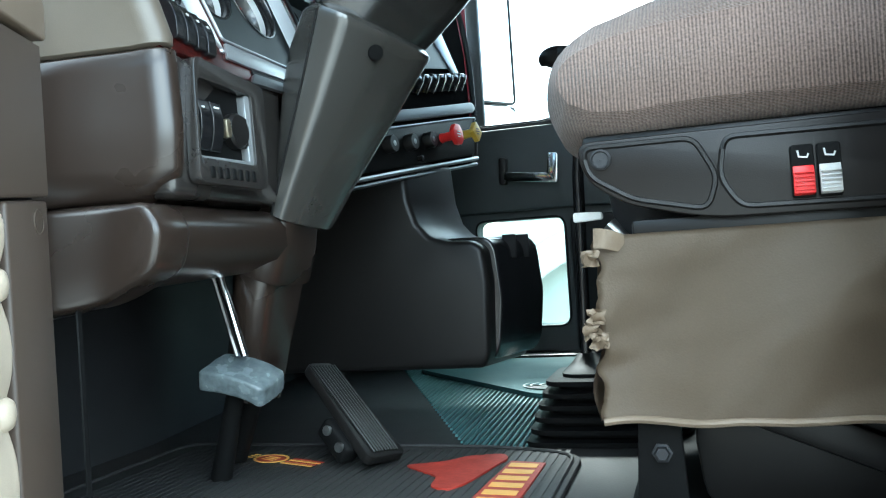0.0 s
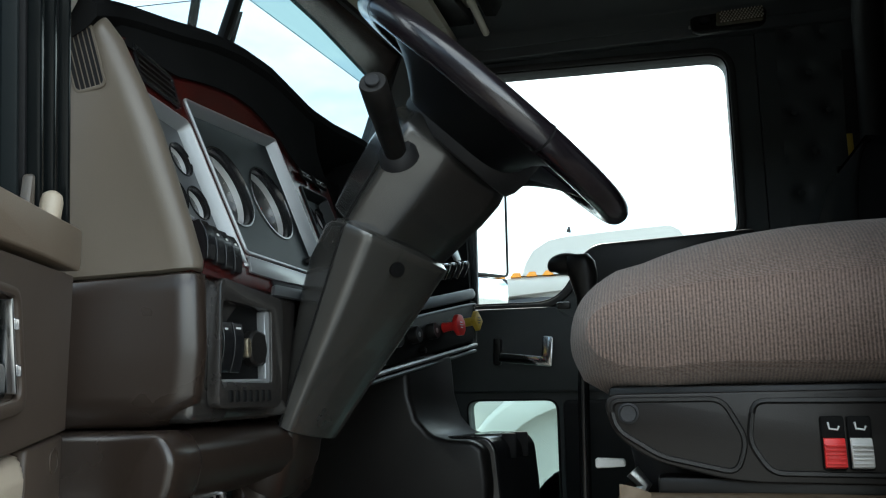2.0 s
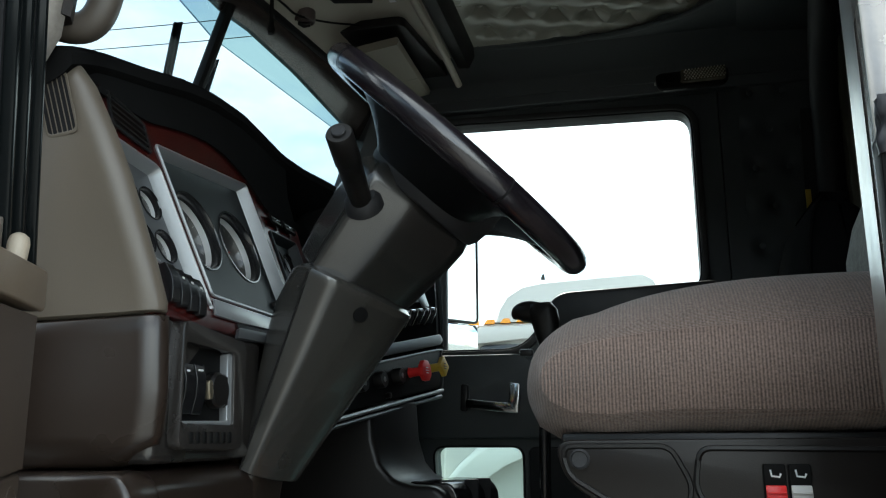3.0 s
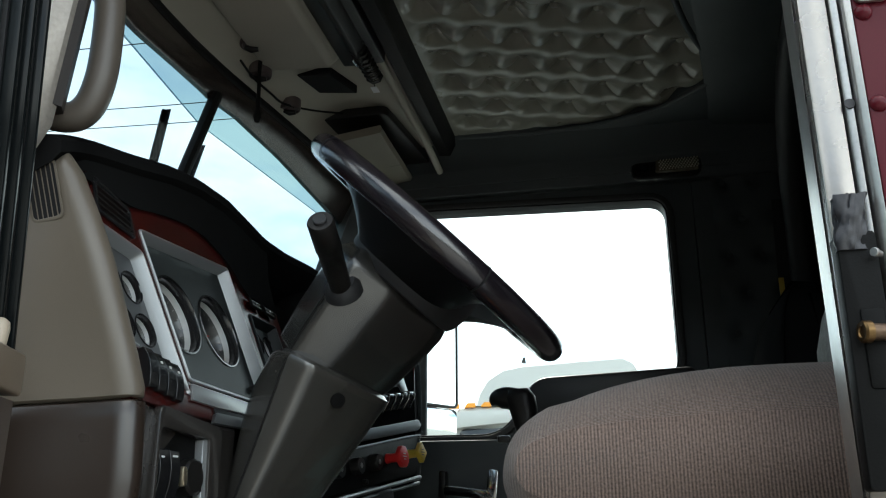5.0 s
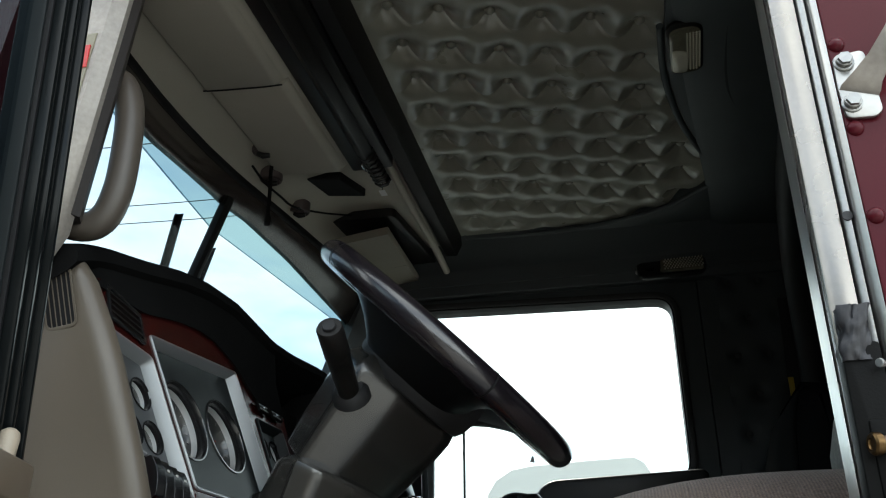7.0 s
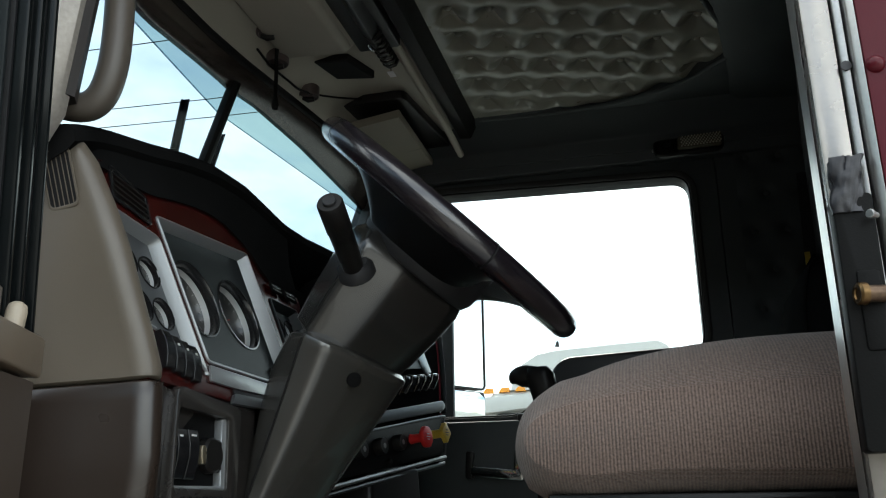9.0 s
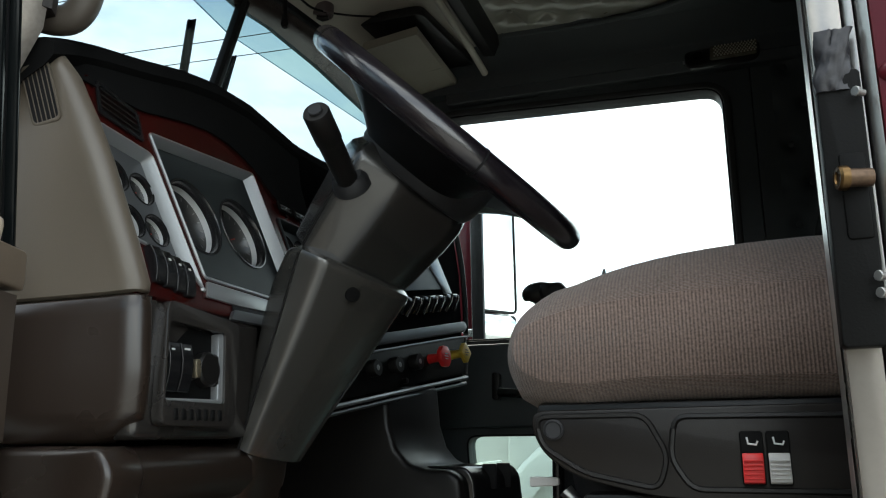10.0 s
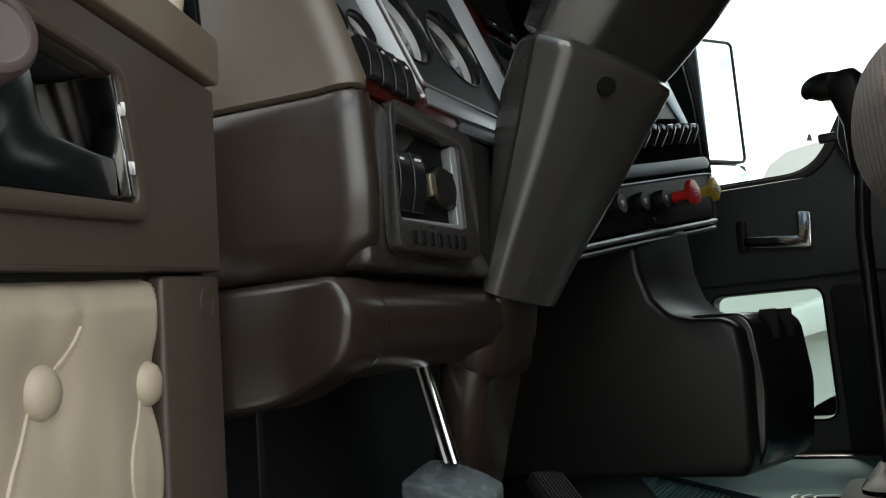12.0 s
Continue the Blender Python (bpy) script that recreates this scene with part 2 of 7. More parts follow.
def part(name, bm, material, parent, label="", smooth=True, angle=38):
    ob = new(name, finish(bm, name, material, smooth, angle))
    if parent is not None:
        ob.parent = parent
        if parent.parent is None:
            ob.matrix_parent_inverse = Matrix.Translation(-parent.location)
    return tagged(ob, label)


def clear(ob):
    """Lets daylight through a pane."""
    ob.visible_shadow = False
    return ob


def solo(name, bm, material, label, category, group="", kind="", smooth=True, angle=38):
    return tagged(new(name, finish(bm, name, material, smooth, angle)), label, category, group, kind)


def add(bm, other):
    """Joins a second bmesh into the first."""
    me = bpy.data.meshes.new("tmp")
    other.to_mesh(me)
    other.free()
    bm.from_mesh(me)
    bpy.data.meshes.remove(me)
    return bm


def moved(bm, m):
    bmesh.ops.transform(bm, matrix=m, verts=bm.verts)
    return bm


def bevel(bm, r, seg=2, limit=25):
    if r > 0:
        ed = [e for e in bm.edges if len(e.link_faces) == 2 and e.calc_face_angle(0) > radians(limit)]
        bmesh.ops.bevel(bm, geom=ed, offset=r, segments=seg, profile=0.5, affect="EDGES", clamp_overlap=True)
    return bm


def box(x0, x1, y0, y1, z0, z1, r=0.0, seg=2):
    bm = bmesh.new()
    bmesh.ops.create_cube(bm, size=1)
    for v in bm.verts:
        v.co = Vector(((x0 + x1) / 2 + v.co.x * (x1 - x0), (y0 + y1) / 2 + v.co.y * (y1 - y0), (z0 + z1) / 2 + v.co.z * (z1 - z0)))
    return bevel(bm, r, seg)


def prism(pts, plane, a, b, r=0.0, seg=3, shift=(0, 0)):
    """A polygon in the plane "xz", "xy" or "yz", drawn out from a to b along the third axis."""
    bm = bmesh.new()
    def put(p, d, s):
        u, v = p[0] + s[0], p[1] + s[1]
        return {"xz": (u, d, v), "xy": (u, v, d), "yz": (d, u, v)}[plane]
    lo = [bm.verts.new(put(p, a, (0, 0))) for p in pts]
    hi = [bm.verts.new(put(p, b, shift)) for p in pts]
    n = len(pts)
    bm.faces.new(lo), bm.faces.new(hi)
    for i in range(n):
        bm.faces.new((lo[i], lo[(i + 1) % n], hi[(i + 1) % n], hi[i]))
    bmesh.ops.recalc_face_normals(bm, faces=bm.faces)
    return bevel(bm, r, seg)


def rrect(w, h, r, n=4):
    pts = []
    for cx, cy, a0 in ((w / 2 - r, h / 2 - r, 0), (-w / 2 + r, h / 2 - r, 90), (-w / 2 + r, -h / 2 + r, 180), (w / 2 - r, -h / 2 + r, 270)):
        for i in range(n + 1):
            a = radians(a0 + 90 * i / n)
            pts.append((cx + r * math.cos(a), cy + r * math.sin(a)))
    return pts


def rounded(poly, r, n=4):
    """The polygon with each corner rounded by r (one number, or one for each corner)."""
    out, k = [], len(poly)
    for i in range(k):
        p, q, s = Vector(poly[i - 1]), Vector(poly[i]), Vector(poly[(i + 1) % k])
        ri = r[i] if isinstance(r, (list, tuple)) else r
        if ri <= 0:
            out.append(tuple(q))
            continue
        d1, d2 = (p - q), (s - q)
        m = min(ri, d1.length * 0.45, d2.length * 0.45)
        a, b = q + d1.normalized() * m, q + d2.normalized() * m
        for j in range(n + 1):
            t = j / n
            out.append(tuple(a * (1 - t) ** 2 + q * 2 * t * (1 - t) + b * t * t))
    return out


def loft(rings, closed_ends=True, ring_closed=True):
    bm = bmesh.new()
    vs = [[bm.verts.new(p) for p in ring] for ring in rings]
    n = len(rings[0])
    for a, b in zip(vs, vs[1:]):
        for i in range(n if ring_closed else n - 1):
            bm.faces.new((a[i], a[(i + 1) % n], b[(i + 1) % n], b[i]))
    if closed_ends and ring_closed:
        bm.faces.new(vs[0]), bm.faces.new(vs[-1])
    return bm


def smooth_path(pts, n=8):
    """A Catmull-Rom curve through the points."""
    P = [Vector(p) for p in pts]
    P = [P[0] * 2 - P[1]] + P + [P[-1] * 2 - P[-2]]
    out = []
    for i in range(1, len(P) - 2):
        a, b, c, d = P[i - 1 : i + 3]
        for j in range(n):
            t = j / n
            out.append(0.5 * ((2 * b) + (c - a) * t + (2 * a - 5 * b + 4 * c - d) * t * t + (3 * b - a - 3 * c + d) * t ** 3))
    return out + [P[-2]]


def tube(pts, r, seg=12, flat=1.0):
    """A round bar along the points. r: one radius or one for each point."""
    P = [Vector(p) for p in pts]
    rings, up = [], None
    for i, p in enumerate(P):
        d = (P[min(i + 1, len(P) - 1)] - P[max(i - 1, 0)]).normalized()
        if up is None:
            up = d.orthogonal().normalized()
        up = (up - d * up.dot(d)).normalized()
        side = d.cross(up)
        ri = r[i] if isinstance(r, (list, tuple)) else r
        rings.append([p + (up * math.cos(2 * math.pi * k / seg) + side * math.sin(2 * math.pi * k / seg) * flat) * ri for k in range(seg)])
    return loft(rings)


def lathe(profile, m, seg=24, capped=True):
    """A profile of (radius, height) turned about the local z axis and placed by m."""
    rings = [[m @ Vector((max(r, 1e-5) * math.cos(2 * math.pi * k / seg), max(r, 1e-5) * math.sin(2 * math.pi * k / seg), h)) for k in range(seg)] for r, h in profile]
    return loft(rings, capped)


def axes(origin, ex, ey, ez):
    m = Matrix((ex, ey, ez)).transposed().to_4x4()
    m.translation = origin
    return m


def facing(p, d):
    """A pose at p whose local z looks along d."""
    return Matrix.Translation(p) @ Vector(d).to_track_quat("Z", "Y").to_matrix().to_4x4()


def plate(pts, thick, m, r=0.0, seg=2):
    """A polygon in the local xy plane, thick along local z, placed by m."""
    return moved(prism(pts, "xy", 0, thick, r, seg), m)


def ring_plate(outer, inner, thick, m, r=0.0):
    """A flat frame between two outlines with the same number of points."""
    bm = bmesh.new()
    n = len(outer)
    rows = [[bm.verts.new((p[0], p[1], z)) for p in pts] for pts, z in ((outer, 0), (outer, thick), (inner, thick), (inner, 0))]
    for a, b in zip(rows, rows[1:] + rows[:1]):
        for i in range(n):
            bm.faces.new((a[i], a[(i + 1) % n], b[(i + 1) % n], b[i]))
    bmesh.ops.recalc_face_normals(bm, faces=bm.faces)
    return moved(bevel(bm, r, 2, 50), m)


def grid(nu, nv, fn):
    bm = bmesh.new()
    vs = [[bm.verts.new(fn(i / (nu - 1), j / (nv - 1))) for j in range(nv)] for i in range(nu)]
    for i in range(nu - 1):
        for j in range(nv - 1):
            bm.faces.new((vs[i][j], vs[i + 1][j], vs[i + 1][j + 1], vs[i][j + 1]))
    return bm


def step_in(r, pts):
    for (a, va), (b, vb) in zip(pts, pts[1:]):
        if r <= b:
            return va + (vb - va) * max(0.0, (r - a) / (b - a))
    return pts[-1][1]


def inset(pts, d):
    """The outline drawn in by d."""
    out, n = [], len(pts)
    area = sum(pts[i - 1][0] * pts[i][1] - pts[i][0] * pts[i - 1][1] for i in range(n))
    s = 1 if area > 0 else -1
    for i in range(n):
        p, q, r = Vector(pts[i - 1]), Vector(pts[i]), Vector(pts[(i + 1) % n])
        t = ((q - p).normalized() + (r - q).normalized()).normalized()
        out.append(tuple(q + Vector((-t.y, t.x)) * d * s))
    return out


# ---- ground and the yard outside ----
solo("ground", grid(30, 30, lambda u, v: (-900 + 1800 * u, -900 + 1800 * v, -1.1)), "asphalt", "pale worn asphalt of the truck yard", "ground", kind="structure")

# ---- cab shell ----
CY = 0.71          # middle of the cab
FLOOR = 0.05
# unseen dark slab, added to cut the daylight that enters by the open door
solo("trailer_flank", box(-12, 0.3, -4.3, -4.0, -0.3, 2.2, 0.03), "wall_dark", "plain dark unseen wall added beside the open door to hold back light", "wall", kind="structure")
# an added, unseen low wall closes the place and darkens reflections; a dark container stands ahead of the open door
solo("yard_wall", box(-40, 40, -14.3, -14.0, -1.1, 1.3), "wall_dark", "plain dark unseen low wall added beyond the open door to darken reflections", "wall", kind="structure")
solo("container_wall", box(-6.4, -4.0, -3.5, 2.70, -1.1, 2.58, 0.05), "container", "dark teal container wall ahead of the open door", "wall", kind="structure")
solo("floor", grid(2, 12, lambda u, v: (-0.95 + 1.75 * u, 0.0 + 1.42 * v, FLOOR + 0.035 * min(1, max(0, (v * 1.42 - 0.65) / 0.6)))), "rubber", "black rubber cab floor", "floor", kind="structure")
solo("floor_underside", box(-0.95, 0.8, -0.02, 1.44, -0.02, 0.03), "black", "black underside of the cab floor", "floor", kind="structure")
solo("wall_front", box(-0.97, -0.93, 0.0, 1.42, 0.0, 0.875), "soft_black", "black insulated firewall", "wall", kind="structure")
solo("wall_rear", box(0.78, 0.82, -0.02, 1.46, 0.0, 1.5), "soft_black", "dark rear wall of the cab", "wall", kind="structure")
# footwell side panel on the driver's side, ahead of the door
solo("kick_panel", box(-0.95, -0.66, 0.075, 0.10, 0.05, 0.60, 0.004), "flat_black", "black footwell side panel", "panel", kind="structure")
kick = bpy.data.objects["kick_panel"]
part("flange", box(-0.621, -0.6185, 0.114, 0.122, 0.055, 0.40, 0.001, 1), "flat_black", kick)
part("flange_foot", box(-0.64, -0.580, 0.112, 0.128, 0.050, 0.066, 0.003), "black", kick)

# rear corner of the driver's side: door jamb, outer skin, rivets
skin = thing("wall_driver_side", (0.5, 0, 0), "maroon painted riveted cab side behind the door opening", "cab wall", kind="structure")
part("outer_skin", box(0.203, 1.2, -0.022, -0.012, -0.4, 1.6, 0.002), "maroon", skin)
part("inner_skin", box(0.235, 0.8, 0.05, 0.07, 0.0, 1.42), "soft_black", skin)
for z in (0.36, 0.45, 0.545, 0.66, 0.770, 0.853, 0.940, 1.03, 1.12):
    part("rivet", lathe([(0.0072, 0), (0.0068, 0.002), (0.004, 0.0045), (0, 0.0052)], facing((0.2105, -0.022, z), (0, -1, 0)), 14), "maroon", skin)
jamb = thing("door_jamb", (0.18, 0.0, 0.0), "scuffed bare aluminium door jamb", "door jamb", kind="structure")
part("channel", prism([(0.165, 0.03), (0.165, -0.006), (0.187, -0.010), (0.187, 0.03)], "xy", 0.0, 1.40, 0.002, 2), "alu_white", jamb)
part("return_edge", prism([(0.1885, 0.03), (0.1885, -0.012), (0.1945, -0.014), (0.1945, 0.03)], "xy", 0.0, 1.40, 0.0015, 2), "steel", jamb)
part("drip_rail", prism([(0.196, 0.03), (0.196, -0.020), (0.202, -0.025), (0.2025, 0.03)], "xy", 0.0, 1.40, 0.002, 2), "alu", jamb, "bright aluminium edge moulding")
part("inner_lip", prism([(0.1635, 0.03), (0.1635, 0.005), (0.168, 0.06), (0.24, 0.065), (0.24, 0.05), (0.17, 0.05)], "xy", 0.0, 1.40, 0.001, 1), "alu", jamb)
part("screw_hole", lathe([(0.0045, 0), (0.0042, 0.001), (0, 0.0012)], facing((0.1915, -0.0135, 0.776), (0, -1, 0)), 12), "tape", jamb)
part("bracket", prism(rounded([(0.162, 0.475), (0.190, 0.475), (0.192, 0.665), (0.164, 0.665)], 0.004), "xz", -0.024, -0.004, 0.002, 2), "flat_black", jamb, "black latch bracket")
def wrapped(u, v):
    q, z = 2 * math.pi * u, 0.650 + 0.045 * v
    n = 0.004 * noise.noise(Vector((math.cos(q) * 1.6, math.sin(q) * 1.6, z * 60))) + 0.002 * noise.noise(Vector((math.cos(q) * 5, math.sin(q) * 5, z * 140)))
    c, s = math.cos(q), math.sin(q)
    k = (abs(c) ** 4 + abs(s) ** 4) ** -0.25
    return (0.1745 + 0.004 * v + (0.0108 + n) * c * k, -0.0155 + (0.0125 + n) * s * k, z + 0.003 * n * 100 * v)
bm = grid(49, 18, wrapped)
bmesh.ops.remove_doubles(bm, verts=bm.verts, dist=1e-5)
bmesh.ops.holes_fill(bm, edges=bm.edges, sides=60)
part("taped_end", bm, "tape", jamb, "bracket end wrapped in crumpled grey tape", angle=60)
part("latch_well", box(0.172, 0.189, -0.0265, -0.02, 0.545, 0.605, 0.003), "flat_black", jamb)
pin = part("striker_pin", lathe([(0.0062, 0), (0.0062, 0.016), (0.0078, 0.0165), (0.0078, 0.0205), (0.0066, 0.0218), (0.0030, 0.0205), (0, 0.0205)], facing((0.190, -0.030, 0.585), (-1, -0.25, 0)), 18), "pin_brown", jamb, "browned steel striker pin with a brass collar")
part("collar", lathe([(0.0062, 0.0158), (0.0083, 0.0160), (0.0083, 0.0208), (0.0070, 0.0223), (0.0045, 0.0223), (0.0040, 0.0210), (0, 0.0210)], facing((0.190, -0.030, 0.585), (-1, -0.25, 0)), 20), "brass", pin, "brass collar")
for z in (0.645, 0.519, 0.508):
    part("bolt", lathe([(0.0025, -0.004), (0.0025, 0.0015), (0.0036, 0.0017), (0.0036, 0.0040), (0.0030, 0.0045), (0, 0.0045)], facing((0.189, -0.030, z), (-0.7, -0.7, 0)), 10), "steel", jamb)
strap = thing("strap_bracket", (0.23, -0.03, 0.93), "bare metal strap bracket bolted to the cab side", "bracket")
part("foot", prism(rounded([(0.2035, 0.925), (0.230, 0.929), (0.2325, 0.905), (0.2345, 0.866), (0.228, 0.860), (0.2045, 0.861), (0.2025, 0.892)], 0.006), "xz", -0.027, -0.0225, 0.0012, 2), "alu", strap)
part("arm", loft([[Vector((x, y, z)), Vector((x + 0.001, y - 0.004, z + 0.002)), Vector((x2 + 0.001, y2 - 0.004, z2 + 0.002)), Vector((x2, y2, z2))] for x, y, z, x2, y2, z2 in ((0.2035, -0.027, 0.890, 0.2335, -0.027, 0.880), (0.2150, -0.032, 0.900, 0.2355, -0.031, 0.888), (0.2270, -0.040, 0.911, 0.2420, -0.038, 0.898), (0.2400, -0.050, 0.928, 0.2500, -0.048, 0.905), (0.2700, -0.068, 0.975, 0.2790, -0.066, 0.930))]), "alu_worn", strap, angle=60)
for x, z in ((0.2116, 0.917), (0.2108, 0.8746)):
    bo = part("bolt", lathe([(0.0088, 0), (0.0088, 0.0016), (0.0078, 0.0022), (0.0070, 0.0022), (0.0068, 0.0060), (0.0055, 0.0068), (0, 0.0068)], facing((x, -0.027, z), (0, -1, 0)), 18), "steel", strap)
    part("bolt_head", lathe([(0.0064, 0.0066), (0.0060, 0.0092), (0, 0.0096)], facing((x, -0.027, z), (0, -1, 0)), 6), "steel", bo)

# roof and rails
solo("roof", prism([(-0.80, 1.34), (-0.70, 1.46), (-0.40, 1.52), (0.82, 1.55), (0.82, 1.60), (-0.42, 1.58), (-0.74, 1.50), (-0.84, 1.36)], "xz", -0.03, 1.46, 0.004, 1), "maroon", "maroon painted cab roof", "roof", kind="structure")
solo("roof_rail_driver", prism([(-0.03, 1.30), (0.05, 1.30), (0.06, 1.56), (-0.03, 1.56)], "yz", -0.78, 0.80, 0.006, 2), "trim_black", "black roof rail over the driver's door", "rail", kind="structure")

# passenger's wall with its door
WY = 1.40
def wall_with_holes(outer, holes, y0, y1, name):
    """A wall with holes: the rim of each hole is joined to the outline by filling."""
    bm = bmesh.new()
    edges = []
    for loop in [outer] + holes:
        vs = [bm.verts.new((p[0], y0, p[1])) for p in loop]
        edges += [bm.edges.new((vs[i], vs[(i + 1) % len(vs)])) for i in range(len(vs))]
    bmesh.ops.triangle_fill(bm, use_beauty=True, edges=edges)
    made = bmesh.ops.extrude_face_region(bm, geom=list(bm.faces))
    for v in made["geom"]:
        if isinstance(v, bmesh.types.BMVert):
            v.co.y = y1
    return bm
WIN = rounded([(-0.64, 0.655), (-0.285, 0.655), (-0.21, 0.785), (0.137, 0.785), (0.137, 1.235), (-0.58, 1.250)], [0.03, 0.06, 0.03, 0.05, 0.05, 0.05], 6)
PEEP = rounded([(-0.50, 0.163), (-0.297, 0.163), (-0.297, 0.428), (-0.52, 0.428)], 0.03, 5)
pdoor = thing("door_1", (-0.1, 1.42, 0.05), "black trimmed closed passenger door with two windows", "door", kind="structure")
part("door_panel", wall_with_holes([(-0.72, 0.05), (0.20, 0.05), (0.20, 1.30), (-0.615, 1.30)], [WIN, PEEP], 1.40, 1.45, "x"), "trim_black", pdoor, angle=30)
def frame_loop(pts, grow, y0, y1, name, material, parent, r=0.003):
    c = Vector((sum(p[0] for p in pts) / len(pts), sum(p[1] for p in pts) / len(pts)))
    n = len(pts)
    big = []
    for i in range(n):
        t = (Vector(pts[(i + 1) % n]) - Vector(pts[i - 1])).normalized()
        big.append(tuple(Vector(pts[i]) + Vector((t.y, -t.x)) * grow))
    m = axes((0, y1, 0), (1, 0, 0), (0, 0, 1), (0, -1, 0))
    return part(name, ring_plate(big, pts, y1 - y0, m, r), material, parent)
frame_loop(WIN, 0.016, 1.388, 1.402, "window_seal", "rubber", pdoor)
frame_loop(PEEP, 0.012, 1.39, 1.402, "window_seal", "rubber", pdoor)
for hole in (WIN, PEEP):
    frame_loop(inset(hole, 0.004), 0.005, 1.392, 1.453, "glass_run", "seal", pdoor, 0.001)
g = clear(part("window_pane", prism(WIN, "xz", 1.424, 1.428), "glass_pass", pdoor, smooth=False))
g2 = clear(part("window_pane", prism(PEEP, "xz", 1.424, 1.428), "glass_peep", pdoor, smooth=False))
part("armrest", prism(rounded([(-0.235, 0.70), (-0.22, 0.765), (-0.19, 0.785), (0.17, 0.80), (0.17, 0.64), (-0.20, 0.62)], 0.02), "xz", 1.345, 1.40, 0.012, 3), "black", pdoor)
part("upper_panel", prism(rounded([(-0.65, 0.645), (-0.29, 0.645), (-0.27, 0.62), (0.16, 0.62), (0.16, 0.445), (-0.66, 0.445)], 0.015), "xz", 1.378, 1.402, 0.006, 2), "trim_black", pdoor)
part("lower_panel", prism(rounded([(-0.285, 0.425), (0.16, 0.425), (0.16, 0.10), (-0.285, 0.10)], 0.015), "xz", 1.385, 1.402, 0.006, 2), "soft_black", pdoor)
part("sill_step", box(-0.60, 0.2, 1.33, 1.40, 0.06, 0.105, 0.006), "black", pdoor)
part("handle_recess", prism(rrect(0.15, 0.085, 0.012), "xz", 1.372, 1.38, 0.003, 2, ), "gloss_black", pdoor)
pdoor.children[-1].location = (-0.375, 0, 0.545)
handle = part("door_handle", prism(rounded([(-0.430, 0.516), (-0.302, 0.502), (-0.297, 0.572), (-0.322, 0.575), (-0.326, 0.528), (-0.428, 0.538)], 0.006, 4), "xz", 1.350, 1.372, 0.006, 3), "chrome", pdoor, "chrome inside door handle")
part("handle_grip", prism(rounded([(-0.442, 0.510), (-0.425, 0.508), (-0.422, 0.572), (-0.440, 0.574)], 0.006, 4), "xz", 1.352, 1.374, 0.005, 3), "black", pdoor)
solo("door_seal", box(0.185, 0.22, 1.452, 1.47, 0.0, 1.32), "rubber", "black rubber seal behind the passenger door gap", "seal", kind="structure")
# wall ahead of and behind the door
solo("wall_passenger_front", prism([(-0.95, 0.0), (-0.724, 0.0), (-0.643, 1.0), (-0.95, 1.0)], "xz", 1.40, 1.45), "soft_black", "black side wall ahead of the passenger door", "wall", kind="structure")
solo("wall_passenger_rear", box(0.202, 0.8, 1.395, 1.45, 0.0, 1.32), "trim_black", "black trimmed side wall behind the passenger door", "wall", kind="structure")
header = solo("wall_passenger_header", prism(rounded([(-0.70, 1.300), (0.80, 1.300), (0.80, 1.50), (-0.55, 1.50)], 0.01), "xz", 1.36, 1.45, 0.008, 2), "trim_black", "dark moulded panel over the passenger door", "wall", kind="structure")
# slanting cove between side wall and ceiling
solo("ceiling_cove", prism([(1.37, 1.275), (1.405, 1.275), (1.405, 1.45), (1.25, 1.45), (1.27, 1.43), (1.36, 1.34)], "yz", -0.55, 0.80, 0.006, 2), "trim_black", "dark moulded cove along the ceiling edge", "ceiling", kind="structure")

# ---- ceiling ----
DX, DY, SKEW, QY = 0.084, 0.103, 0.0265, 0.813
def quilt(u, v):
    x, y = -0.385 + 0.62 * u, 0.06 + 1.24 * v
    a = (x + 0.338) / DX
    b = (y - QY - SKEW * a) / DY
    # round puffs between deep-drawn buttons, with a thin sagging fold from button to button
    r2 = min(((a - i) * DX) ** 2 + (y - QY - SKEW * i - DY * k) ** 2 for i in (math.floor(a), math.floor(a) + 1) for k in (math.floor(b) - 1, math.floor(b), math.floor(b) + 1, math.floor(b) + 2))
    fa = a - math.floor(a)
    sag = 0.26 * math.sin(math.pi * fa) + 0.04 * noise.noise(Vector((x * 14, y * 14, 7)))
    off = ((b - sag + 0.5) % 1.0 - 0.5) * DY
    near = 0.25 + 0.75 * abs(math.cos(math.pi * fa)) ** 1.5
    fold = 0.0012 * math.exp(-(off / 0.010) ** 2) + 0.0058 * near * math.exp(-(off / 0.0030) ** 2)
    edge = min(1.0, min(u, 1 - u) * 18, min(v, 1 - v) * 26) * min(1.0, max(0.0, (1.36 - 0.30 * max(0.0, x) - y - 0.6 * max(0.0, x) ** 2) * 6))
    pucker = 0.0022 * noise.noise(Vector((math.atan2(y, x) * 3, x * 90, y * 90))) * math.exp(-r2 / 0.026 ** 2)
    wob = noise.noise(Vector((x * 9, y * 9, 0))) * 0.004 + noise.noise(Vector((x * 30, y * 30, 4))) * 0.0014
    pit = math.exp(-r2 / 0.0285 ** 2)
    z = 1.410 + (0.0275 * pit + fold * (1 - 0.6 * pit) + pucker - wob) * edge
    return (x, y, z)
bm = grid(270, 480, quilt)
